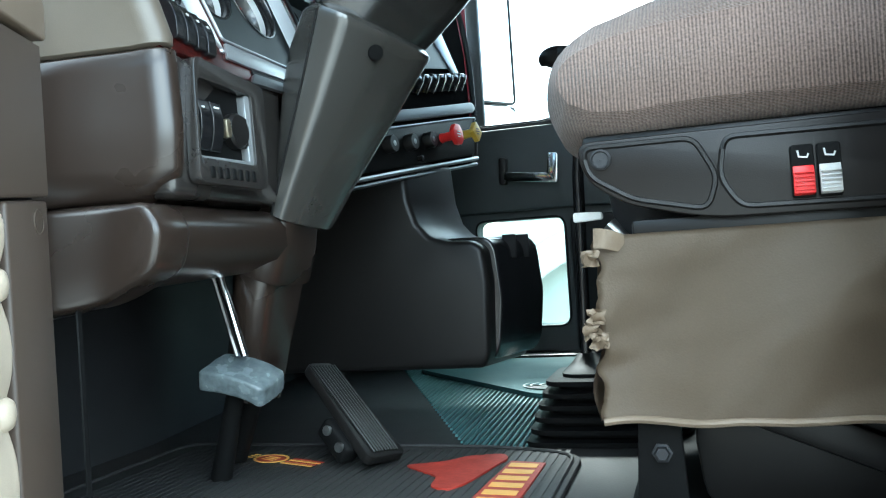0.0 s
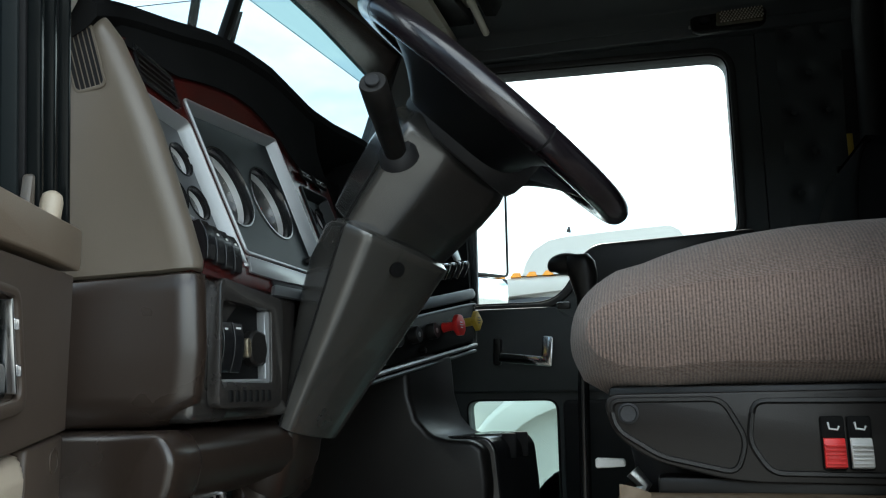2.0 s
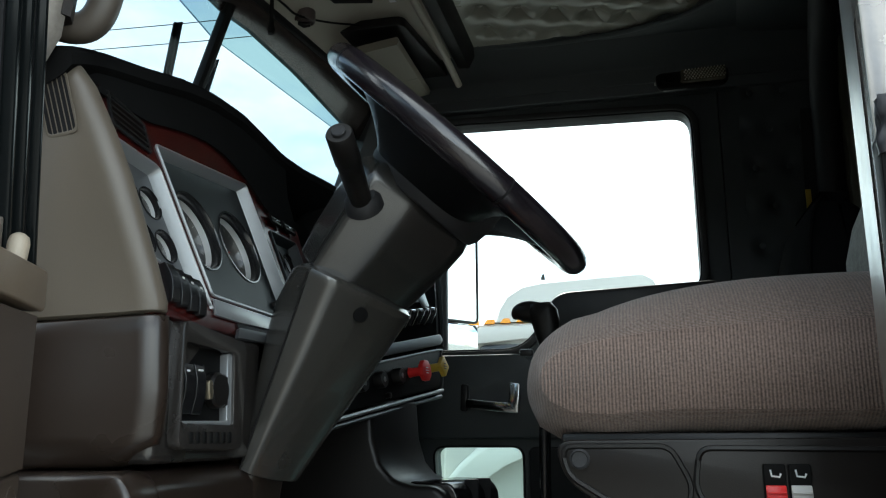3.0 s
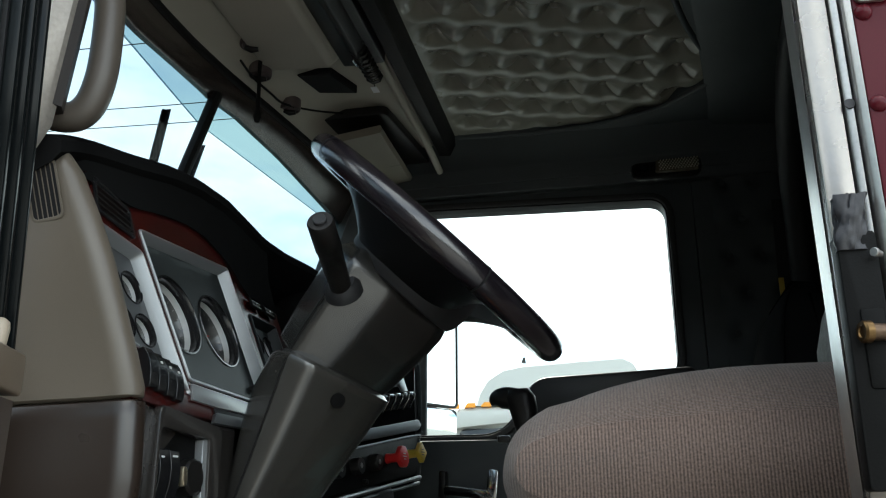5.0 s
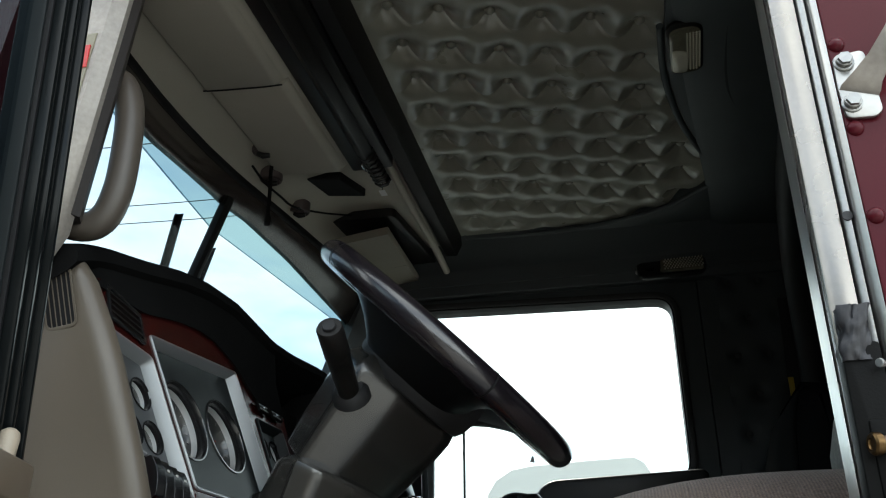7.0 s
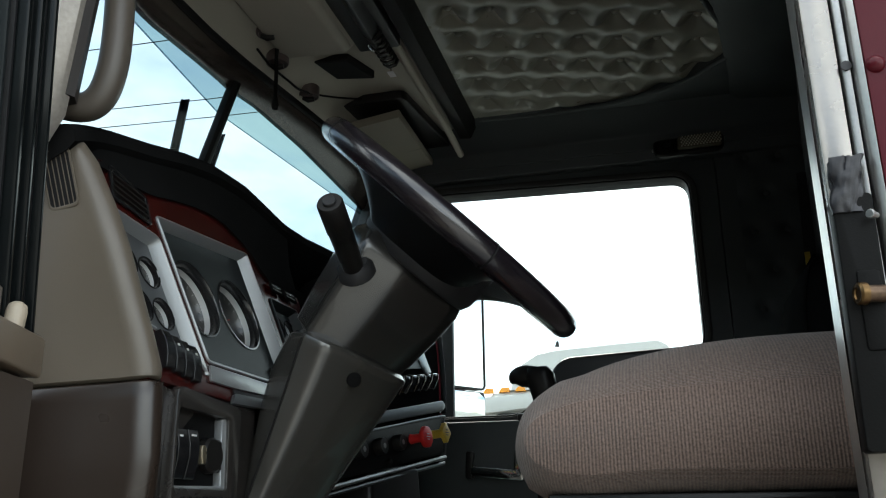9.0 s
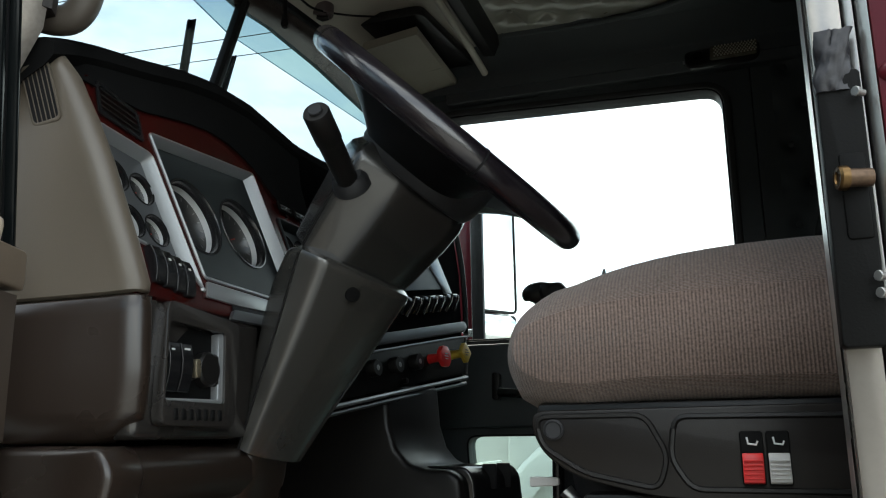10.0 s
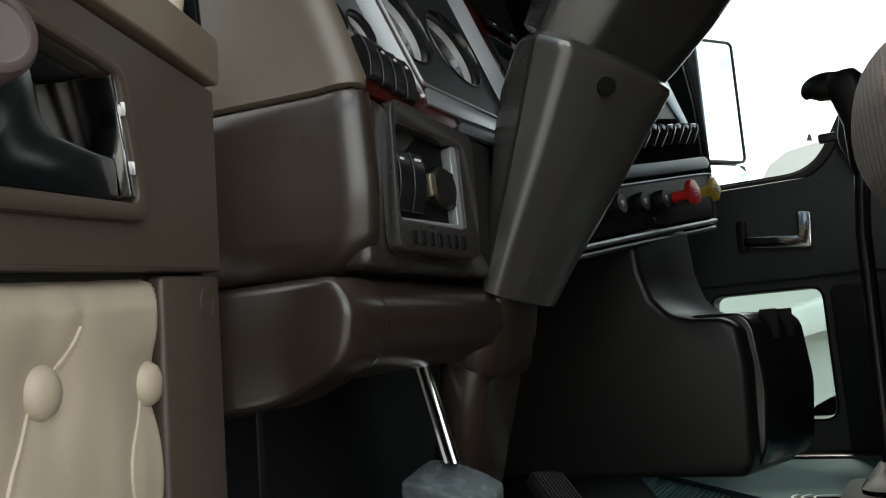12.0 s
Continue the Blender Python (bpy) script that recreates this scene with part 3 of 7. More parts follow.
for i in range(8):
    for j in range(-8, 6):
        x, y = -0.338 + DX * i, QY + SKEW * i + DY * j
        if -0.37 < x < 0.215 and 0.08 < y < 1.25:
            add(bm, lathe([(0.0095, 0.004), (0.0095, -0.002), (0.0075, -0.0055), (0.004, -0.0075), (0, -0.008)], Matrix.Translation((x, y, 1.4365 - 0.004 * noise.noise(Vector((x * 9, y * 9, 0))))), 14))
cq = solo("ceiling_quilt", bm, "quilt", "button-tufted grey-beige vinyl ceiling", "ceiling", kind="structure")
bead = [(-0.385, 0.06, 1.425), (-0.385, 1.27, 1.420), (-0.37, 1.296, 1.416), (-0.30, 1.302, 1.412), (0.19, 1.302, 1.410), (0.228, 1.296, 1.414), (0.236, 1.26, 1.420), (0.236, 0.06, 1.425)]
part("edge_piping", tube(bead, 0.0075, 10), "trim_black", cq)
solo("ceiling_board", box(-0.46, 0.80, 0.0, 1.42, 1.482, 1.495), "soft_black", "dark board above the ceiling lining", "ceiling", kind="structure")
# ---- windshield and header ----
def ws(y, z):
    """The windshield: two flat panes, leaning back, meeting in a blunt V at the middle."""
    return Vector((-0.825 + 0.10 * abs(y - CY) + (z - 1.10) * 0.34, y, z))
def step(y, pts):
    """A smooth run through (y, value) pairs."""
    for (a, va), (b, vb) in zip(pts, pts[1:]):
        if y <= b:
            t = max(0.0, (y - a) / (b - a))
            return va + (vb - va) * t * (2 - t if va < vb and b < 0.5 else 1)
    return pts[-1][1]
def head(y):
    """Height of the arched upper edge of the glass."""
    return step(y, ((0.0, 1.205), (0.25, 1.222), (0.40, 1.229), (0.56, 1.248), (0.68, 1.261), (0.80, 1.267), (1.0, 1.258), (1.4, 1.22)))
def seal_x(y):
    return step(y, ((0.0, -0.735), (0.27, -0.748), (0.41, -0.758), (0.50, -0.7595), (0.60, -0.757), (0.72, -0.747), (0.93, -0.718), (1.4, -0.66)))
for s, y0, y1 in ((0, 0.05, CY - 0.008), (1, CY + 0.008, 1.37)):
    w = thing("window_1" if s == 0 else "window_2", (-0.8, (y0 + y1) / 2, 0.9), "windshield pane with a blue-green shade band along its top", "windshield", kind="structure")
    d = Vector((0.004, 0, 0))
    def pane(z0, z1):
        return loft([[ws(y0, z0), ws(y1, z0), ws(y1, z0) + d, ws(y0, z0) + d], [ws(y0, z1), ws(y1, z1), ws(y1, z1) + d, ws(y0, z1) + d]])
    clear(part("clear_pane", pane(0.90, 1.205), "glass", w, smooth=False))
    ys = [y0 + (y1 - y0) * i / 16 for i in range(17)]
    band = loft([[ws(y, 1.2052), ws(y, head(y) + 0.006), ws(y, head(y) + 0.006) + d, ws(y, 1.2052) + d] for y in ys])
    clear(part("shade_band", band, "glass_band", w, "blue-green tinted shade band", smooth=False))
solo("windshield_post", tube([ws(CY, 0.88) + Vector((0.012, 0, 0)), ws(CY, 1.268) + Vector((0.012, 0, 0))], 0.0125, 10, 1.6), "flat_black", "black centre post of the split windshield", "post", kind="structure")
# header: dark seal, soffit and the padded console along the top of the windshield
def along(fn, y0=0.0, y1=1.40, n=24):
    return loft([fn(y0 + (y1 - y0) * i / n) for i in range(n + 1)])
def moulding(y):
    p, s = ws(y, head(y)), seal_x(y)
    return [p + Vector((-0.004, 0, -0.006)), p + Vector((0.008, 0, -0.007)), p + Vector((0.013, 0, 0.002)), Vector(((p.x + 0.016) * 0.6 + (s + 0.004) * 0.4, y, p.z * 0.6 + 1.318 * 0.4)), Vector((s + 0.004, y, 1.312)), Vector((s + 0.002, y, 1.40)), Vector((s - 0.02, y, 1.40)), Vector((min(p.x, s) - 0.008, y, 1.32)), p + Vector((-0.010, 0, 0.010))]
solo("windshield_header", along(moulding, n=40), "header_gloss", "dark brown moulding along the windshield top", "trim", kind="structure")
solo("header_seal", along(lambda y: [Vector((seal_x(y) + 0.004 + 0.007 * math.cos(a), y, 1.318 + 0.010 * math.sin(a))) for a in (2 * math.pi * k / 8 for k in range(8))], n=40), "seal", "black rubber seal between windshield moulding and header", "seal", kind="structure")
solo("header_soffit", along(lambda y: [Vector(p) for p in ((seal_x(y) + 0.004, y, 1.322), (max(-0.715, seal_x(y) + 0.03), y, 1.352), (-0.60, y, 1.385), (-0.44, y, 1.395), (-0.44, y, 1.445), (seal_x(y) - 0.01, y, 1.445))], n=40), "headliner", "grey-beige moulded header lining above the windshield", "header", kind="structure")
solo("header_rail", along(lambda y: [Vector((-0.415 + a, y, 1.392 + b)) for a, b in ((-0.030, 0.05), (-0.030, 0.0), (-0.018, -0.018), (0.010, -0.020), (0.028, 0.0), (0.032, 0.05))], 0.0, 1.385), "black", "black padded rail between header and ceiling", "trim", kind="structure")
# overhead console on the driver's half: two drawn-out lids
con = thing("overhead_console", (-0.55, 0.5, 1.38), "grey overhead console with closed lids", "console")
part("body", prism(rounded([(-0.71, 1.395), (-0.705, 1.372), (-0.68, 1.356), (-0.54, 1.350), (-0.525, 1.372), (-0.52, 1.40)], 0.012), "xz", 0.06, 0.785, 0.010, 3), "headliner", con)
part("lid", prism(rounded([(-0.696, 1.366), (-0.688, 1.348), (-0.552, 1.340), (-0.540, 1.352), (-0.54, 1.368)], 0.006), "xz", 0.07, 0.455, 0.004, 2), "headliner", con)
part("lid", prism(rounded([(-0.690, 1.366), (-0.682, 1.348), (-0.545, 1.340), (-0.534, 1.352), (-0.534, 1.368)], 0.006), "xz", 0.460, 0.775, 0.006, 3), "headliner", con)
part("lid_gap", tube(smooth_path([(-0.694, 0.4575, 1.350), (-0.66, 0.4575, 1.3462), (-0.62, 0.4575, 1.3438), (-0.58, 0.4575, 1.3415), (-0.543, 0.4575, 1.3412)], 3), 0.0016, 6), "seal", con)
part("side_rail", prism(rounded([(-0.492, 1.40), (-0.495, 1.352), (-0.478, 1.338), (-0.46, 1.36), (-0.462, 1.40)], 0.006), "xz", 0.06, 0.78, 0.008, 2), "black", con)
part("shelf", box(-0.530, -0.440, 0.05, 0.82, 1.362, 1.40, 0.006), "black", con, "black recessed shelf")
# no hollow here: a flat dark slab paints the shade inside the header pocket
part("light_well", prism([(-0.643, 0.840), (-0.570, 0.853), (-0.539, 0.942), (-0.622, 0.923)], "xy", 1.367, 1.388, 0.002, 1), "seal", con, "dark slab drawn for the shade in a recessed pocket")
part("chrome_clip", box(-0.50, -0.488, 0.78, 0.81, 1.352, 1.368, 0.003), "chrome", con)
cord = thing("curly_cord", (-0.475, 0.80, 1.36), "black coiled cord with a small tag", "cord")
part("coil", tube([(-0.476 + 0.015 * math.cos(a * 0.9), 0.73 + 0.0024 * a, 1.358 + 0.015 * math.sin(a * 0.9)) for a in range(58)], 0.0042, 7), "black", cord)
part("tag", box(-0.486, -0.472, 0.868, 0.892, 1.336, 1.338, 0.0006), "mark_white", cord)
part("tag_string", tube([(-0.476, 0.862, 1.356), (-0.478, 0.872, 1.338)], 0.0012, 6), "black", cord)
for x, y, z in ((-0.675, 0.683, 1.352), (-0.694, 0.770, 1.336), (-0.690, 0.925, 1.336)):
    kn = thing("visor_pivot", (x, y, z), "round black visor pivot on the header", "pivot", group="visor pivots")
    part("base", lathe([(0.024, 0.022), (0.024, 0.001), (0.0225, -0.002), (0.0195, -0.003), (0.018, -0.001), (0.012, -0.001), (0.010, -0.004), (0, -0.005)], Matrix.Translation((x, y, z)), 26), "mauve", kn, "round dark plastic base")
    part("knob", tube([(x - 0.012, y - 0.003, z - 0.004), (x, y, z - 0.009), (x + 0.013, y + 0.003, z - 0.008)], [0.005, 0.007, 0.005], 12), "black", kn)
arm = thing("hanging_arm", (-0.69, 0.75, 1.35), "thin black arm hanging from the header", "bracket")
part("rod", tube(smooth_path([(-0.678, 0.736, 1.362), (-0.681, 0.738, 1.335), (-0.680, 0.739, 1.29), (-0.680, 0.740, 1.235)], 5), 0.0042, 8), "flat_black", arm)
part("tip", tube([(-0.680, 0.740, 1.24), (-0.680, 0.740, 1.222), (-0.680, 0.740, 1.215)], [0.0045, 0.008, 0.006], 8), "flat_black", arm)
wire = thing("visor_wire", (-0.73, 0.95, 1.34), "thin black wire along the header", "wire")
part("strand", tube(smooth_path([(-0.70, 0.690, 1.326), (-0.702, 0.757, 1.324), (-0.695, 0.83, 1.326), (-0.688, 0.887, 1.330), (-0.655, 0.97, 1.352), (-0.60, 1.05, 1.377)], 6), 0.0026, 6), "flat_black", wire)
def visor(x0, x1, y0, y1, z0, z1):
    v = thing("sun_visor", ((x0 + x1) / 2, (y0 + y1) / 2, z0), "folded grey padded sun visor above the passenger side", "sun visor")
    part("pad", loft([[Vector((x0 + (x1 - x0) * a, y, z0 + (z1 - z0) * a + h)) for a, h in ((0.0, 0), (0.03, -0.010), (0.97, -0.010), (1, 0), (0.97, 0.010), (0.03, 0.010))] for y in (y0, y0 + 0.01, y1 - 0.01, y1)]), "visor", v)
    return v
vis = visor(-0.655, -0.515, 1.06, 1.36, 1.315, 1.335)
part("seam", tube([(-0.65, 1.25, 1.308), (-0.52, 1.25, 1.326)], 0.002, 6), "soft_black", vis)
# black slab that takes the place of shade over the folded visor
solo("header_shadow_panel", prism(rounded([(-0.68, 1.04), (-0.50, 1.04), (-0.46, 1.37), (-0.64, 1.37)], 0.02), "xy", 1.362, 1.386, 0.004, 2), "black", "dark slab standing in for the shade above the passenger sun visor", "panel", kind="structure")
solo("header_edge", tube(smooth_path([(-0.455, 0.80, 1.378), (-0.45, 1.0, 1.368), (-0.44, 1.2, 1.352), (-0.435, 1.34, 1.335)], 6), 0.009, 10), "headliner", "grey moulded edge of the header lining", "trim", kind="structure")

# ---- windshield pillars ----
far = thing("pillar_passenger", (-0.72, 1.38, 0.9), "dark windshield pillar on the passenger side", "pillar", kind="structure")
part("post", loft([[ws(1.37, z) + Vector(p) for p in ((-0.02, 0.0, 0), (0.03, -0.02, 0), (0.10, 0.005, 0), (0.10, 0.05, 0), (-0.02, 0.06, 0))] for z in (0.85, 1.0, 1.2, 1.36)]), "trim_black", far)
near = thing("pillar_driver", (-0.62, 0.04, 0.6), "windshield pillar beside the open driver's door", "pillar", kind="structure")
def pil(z):
    """The line of the driver's pillar, which leans back towards its top."""
    return -0.612 + (z - 0.87) * 0.10
part("aluminium_strip", loft([[Vector((pil(z) + a - (0.040 if a > -0.05 and z < 0.85 else 0), b, z)) for a, b in ((-0.095, 0.026), (0.0, 0.030), (0.012, 0.045), (0.012, 0.06), (-0.095, 0.06))] for z in (0.79, 0.872, 1.1, 1.34)]), "alu_worn", near, "scuffed aluminium pillar facing")
part("inner_trim", loft([[Vector((pil(z) + a, b, z)) for a, b in ((-0.01, 0.062), (0.013, 0.052), (0.017, 0.062), (0.008, 0.078), (-0.04, 0.08))] for z in (0.895, 1.1, 1.34)]), "cover", near)
part("lower_seal", loft([[Vector((pil(z) + a, b, z)) for a, b in ((-0.097, 0.026), (-0.066, 0.030), (-0.062, 0.05), (-0.097, 0.06))] for z in (0.30, 0.60, 0.87)]), "seal", near)
part("outer_post", loft([[Vector((pil(z) + a, b, z)) for a, b in ((-0.135, 0.0), (-0.098, -0.008), (-0.097, 0.055), (-0.135, 0.055))] for z in (0.30, 0.87, 1.1, 1.34)]), "maroon", near)
lab = part("warning_sticker", loft([[Vector((pil(z) + a, b, z)) for a, b in ((-0.050, 0.0285), (-0.006, 0.0285), (-0.006, 0.030), (-0.050, 0.030))] for z in (1.010, 1.130)]), "sticker", near, "yellowed warning sticker with a red heading", smooth=False)
part("sticker_heading", box(pil(1.10) - 0.018, pil(1.10) - 0.008, 0.0268, 0.0284, 1.080, 1.112), "red", lab, smooth=False)
for k in range(8):
    part("text_bar", box(pil(1.07) - 0.048 + 0.0040 * k, pil(1.07) - 0.0464 + 0.0040 * k, 0.0268, 0.0284, 1.022, 1.022 + 0.065 + 0.02 * ((k * 7) % 3) / 2), "ink", lab, smooth=False)
grab = thing("grab_handle", (-0.6, 0.09, 0.9), "taupe plastic grab handle on the driver's pillar", "grab handle")
part("grip", tube(smooth_path([(-0.66, 0.075, 1.115), (-0.632, 0.10, 1.123), (-0.598, 0.105, 1.105), (-0.582, 0.105, 1.06), (-0.578, 0.105, 1.0), (-0.580, 0.105, 0.95), (-0.592, 0.105, 0.915), (-0.615, 0.10, 0.903), (-0.655, 0.08, 0.912)], 6), 0.0180, 16), "taupe", grab)
for z in (1.115, 0.912):
    part("mount", lathe([(0.019, 0), (0.018, 0.010), (0.012, 0.014)], facing((-0.668, 0.07, z), (0.7, 0.7, 0)), 14), "taupe", grab)

# ---- wipers outside ----
for y, tip_z, sway in ((0.605, 1.186, 0.085), (0.757, 1.182, 0.020)):
    tip = ws(y, tip_z) + Vector((-0.014, 0, 0))
    foot = ws(y + sway, 0.93) + Vector((-0.014, 0, 0))
    wp = thing("wiper", foot, "parked upright black wiper", "wiper", group="wipers")
    run = (tip - foot).normalized()
    side = run.cross(Vector((1, 0, -0.34)).normalized()).normalized()
    part("blade", tube([foot, foot.lerp(tip, 0.5), foot.lerp(tip, 0.985), tip], [0.0085, 0.008, 0.0075, 0.006], 8, 0.5), "flat_black", wp)
    part("rubber", loft([[p + side * a + Vector((b, 0, 0)) for a, b in ((-0.002, 0.0), (0.002, 0.0), (0.0012, 0.010), (-0.0012, 0.010))] for p in (foot, foot.lerp(tip, 0.5), tip)]), "seal", wp)
    part("arm", tube([foot + side * 0.016 + Vector((-0.016, 0, -0.03)), foot.lerp(tip, 0.42) + side * 0.012 + Vector((-0.013, 0, 0)), foot.lerp(tip, 0.60) + Vector((-0.008, 0, 0))], [0.006, 0.0055, 0.004], 8), "flat_black", wp)
    part("clip", tube([foot.lerp(tip, 0.56) + Vector((-0.008, 0, 0)), foot.lerp(tip, 0.62) + Vector((-0.008, 0, 0))], 0.007, 8), "black", wp)
# ---- dashboard ----
dash = thing("dashboard", (-0.7, CY, 0.6), "two-tone taupe dashboard with wood-grain and silver instrument panels", "dashboard")
# driver's end: light cap over a dark block, padded knee bolster below
def endblock(poly, radii, y0, y1, r):
    return prism(rounded(poly, radii, 4), "xz", y0, y1, r, 4)
def corner(xr, ye, z, slope):
    """A level slice of the dash end: a slanting side face that meets the rear face at xr, ye."""
    t = 0.10 * max(0.0, 1 - abs(z - 0.583) / 0.09)
    return [Vector((x, y, z + t * (x - xr))) for x, y in ((-0.82, ye - 0.012 - slope * (xr - 0.03 + 0.82)), (xr - 0.10, ye - 0.012 - slope * 0.07), (xr - 0.034, ye - 0.013), (xr - 0.024, ye - 0.0115), (xr - 0.015, ye - 0.0085), (xr - 0.007, ye - 0.003), (xr - 0.002, ye + 0.004), (xr, ye + 0.012), (xr - 0.003, ye + 0.018), (xr - 0.03, ye + 0.020), (-0.82, ye + 0.020))]
part("end_cap", loft([corner(x - 0.008 * min(1, max(0, (z - 0.60) / 0.06)), y - 0.010, z, s) for x, y, z, s, b in ((-0.510, 0.149, 0.5830, 0.42, 0.195), (-0.5065, 0.1465, 0.5850, 0.42, 0.198), (-0.506, 0.146, 0.594, 0.42, 0.198), (-0.510, 0.138, 0.630, 0.36, 0.185), (-0.517, 0.128, 0.672, 0.30, 0.172), (-0.532, 0.115, 0.730, 0.22, 0.158), (-0.550, 0.107, 0.778, 0.18, 0.148), (-0.572, 0.098, 0.828, 0.15, 0.140), (-0.587, 0.092, 0.850, 0.14, 0.134), (-0.598, 0.094, 0.860, 0.14, 0.132), (-0.625, 0.100, 0.864, 0.14, 0.132))]), "dash_light", dash, "light grey-beige end cap", angle=50)
part("end_block", loft([corner(x, y - 0.008, z, s) for x, y, z, s, b in ((-0.575, 0.165, 0.419, 0.40, 0.20), (-0.548, 0.156, 0.422, 0.42, 0.20), (-0.540, 0.153, 0.426, 0.42, 0.20), (-0.508, 0.149, 0.446, 0.42, 0.20), (-0.504, 0.148, 0.454, 0.42, 0.20), (-0.501, 0.147, 0.50, 0.42, 0.20), (-0.504, 0.147, 0.56, 0.42, 0.20), (-0.5055, 0.147, 0.5785, 0.42, 0.20), (-0.509, 0.149, 0.5812, 0.42, 0.198))]), "dash_dark", dash, angle=50)
part("knee_bolster", endblock([(-0.80, 0.420), (-0.524, 0.418), (-0.506, 0.392), (-0.516, 0.345), (-0.59, 0.314), (-0.80, 0.285)], [0, 0.012, 0.02, 0.02, 0.02, 0], 0.106, 0.168, 0.010), "dash_dark", dash)
part("knee_bolster", loft([[Vector((-0.525 + a, y, 0.416 + b * k)) for a, b in ((-0.25, 0), (-0.012, 0.002), (0.002, -0.004), (0.012, -0.022), (0.010, -0.048), (-0.002, -0.066), (-0.04, -0.082), (-0.25, -0.10))] for y, k in ((0.145, 1.04), (0.25, 1.0), (0.36, 0.95), (0.46, 0.90))]), "dash_dark", dash)
# air outlet in the end cap, lying on its slanting face
def face(a, b):
    return Vector((a, 0.15 * a - 0.20 * b, b))
v1 = face(0.97, 0.20).normalized()
v2 = face(-0.40, 0.92)
v2 = (v2 - v1 * v2.dot(v1)).normalized()
VM = axes((-0.619, 0.0728, 0.811), v1, v2, v1.cross(v2) if v1.cross(v2).y < 0 else -v1.cross(v2)) @ Matrix.Translation((0.0075, -0.011, 0.0))
vent = part("defrost_vent", ring_plate(rrect(0.036, 0.070, 0.007), rrect(0.031, 0.062, 0.005), 0.0020, VM, 0.0006), "dash_light", dash)
part("vent_well", plate(rrect(0.034, 0.063, 0.006), 0.0016, VM), "seal", vent)
for k in range(5):
    part("slat", plate([(-0.0112 + 0.0056 * k, -0.031), (-0.0100 + 0.0056 * k, -0.031), (-0.0100 + 0.0056 * k, 0.031), (-0.0112 + 0.0056 * k, 0.031)], 0.0019, VM), "dash_light", vent)
# hood over the instruments, running the whole width
def lip(y):
    pts = ((0.04, 0.858), (0.075, 0.866), (0.10, 0.881), (0.16, 0.905), (0.26, 0.927), (0.35, 0.950), (0.43, 0.964), (0.52, 0.968), (0.60, 0.960), (0.68, 0.951), (0.80, 0.955), (0.95, 0.970), (1.40, 0.970))
    for (a, za), (b, zb) in zip(pts, pts[1:]):
        if y <= b:
            t = (y - a) / (b - a)
            return za + (zb - za) * t
    return pts[-1][1]
part("hood", along(lambda y: [Vector((x + (max(0.0, 0.15 - y) * 0.32 if x > -0.7 else 0), y, lip(y) + z)) for x, z in ((-0.95, -0.04), (-0.80, -0.004), (-0.66, 0.004), (-0.63, 0.001), (-0.617, -0.008), (-0.615, -0.022), (-0.625, -0.032), (-0.66, -0.050), (-0.70, -0.09), (-0.95, -0.12))], 0.066, 1.385, 46), "hood_black", dash, "black padded hood")
part("core", box(-0.93, -0.65, 0.11, 1.38, 0.40, 0.86, 0.01), "hood_black", dash)

# instrument panel, leaning forward; a: across, b: up the slope, c: proud
PM = axes((-0.537, 0.0, 0.640), (0, 1, 0), (-0.351, 0, 0.936), (0.936, 0, 0.351))
def onp(a, z, c=0.0):
    """A pose on the instrument panel at width a and height z."""
    return PM @ Matrix.Translation((a, (z - 0.64) / 0.936, c))
def bz(z):
    return (z - 0.64) / 0.936
def holed(outer, holes, z0, z1, m):
    """A sheet in the local xy plane with openings."""
    bm = bmesh.new()
    edges = []
    for loop in [outer] + holes:
        vs = [bm.verts.new((p[0], p[1], z0)) for p in loop]
        edges += [bm.edges.new((vs[i], vs[(i + 1) % len(vs)])) for i in range(len(vs))]
    bmesh.ops.triangle_fill(bm, use_beauty=True, edges=edges)
    for v in [g for g in bmesh.ops.extrude_face_region(bm, geom=list(bm.faces))["geom"] if isinstance(g, bmesh.types.BMVert)]:
        v.co.z = z1
    return moved(bm, m)
def dish(pts, depth, slope, m, right=0.0, low=0.0):
    """A surround with a narrow lip and walls that slope down to a sunken face; right and low widen those two walls."""
    rows = ((0.0, -depth), (0.0, 0.0015), (0.0012, 0.003), (0.003, 0.003), (0.0045, 0.001), (0.0045 + slope, -depth + 0.001))
    rings = [inset(pts, d) for d, z in rows]
    foot = []
    for p, q in zip(pts, rings[-1]):
        n = (Vector(p) - Vector(q)).normalized()
        foot.append((q[0] - right * max(0.0, n.x) ** 2, q[1] + low * max(0.0, -n.y) ** 2))
    rings[-1] = foot
    return loft([[m @ Vector((*p, z)) for p in ring] for ring, (d, z) in zip(rings, rows)], False)
POD1 = rounded([(0.160, 0.008), (0.252, -0.010), (0.279, -0.040), (0.246, 0.153), (0.135, 0.166)], [0.006, 0.008, 0.003, 0.010, 0.006], 3)
POD2 = rounded([(0.287, -0.019), (0.557, -0.022), (0.545, 0.083), (0.528, 0.218), (0.252, 0.190)], 0.008, 3)
POD3 = rounded([(0.578, -0.010), (0.690, -0.010), (0.678, 0.150), (0.568, 0.148)], 0.008, 3)
DEEP = 0.014
part("wood_panel", holed([(0.140, -0.062), (0.70, -0.074), (0.71, 0.19), (0.60, 0.250), (0.51, 0.290), (0.40, 0.285), (0.15, 0.232), (0.100, 0.20), (0.105, 0.09)], [POD1, POD2, POD3], -0.012, 0.0, PM), "wood", dash, "glossy dark red wood-grain panel", angle=30)
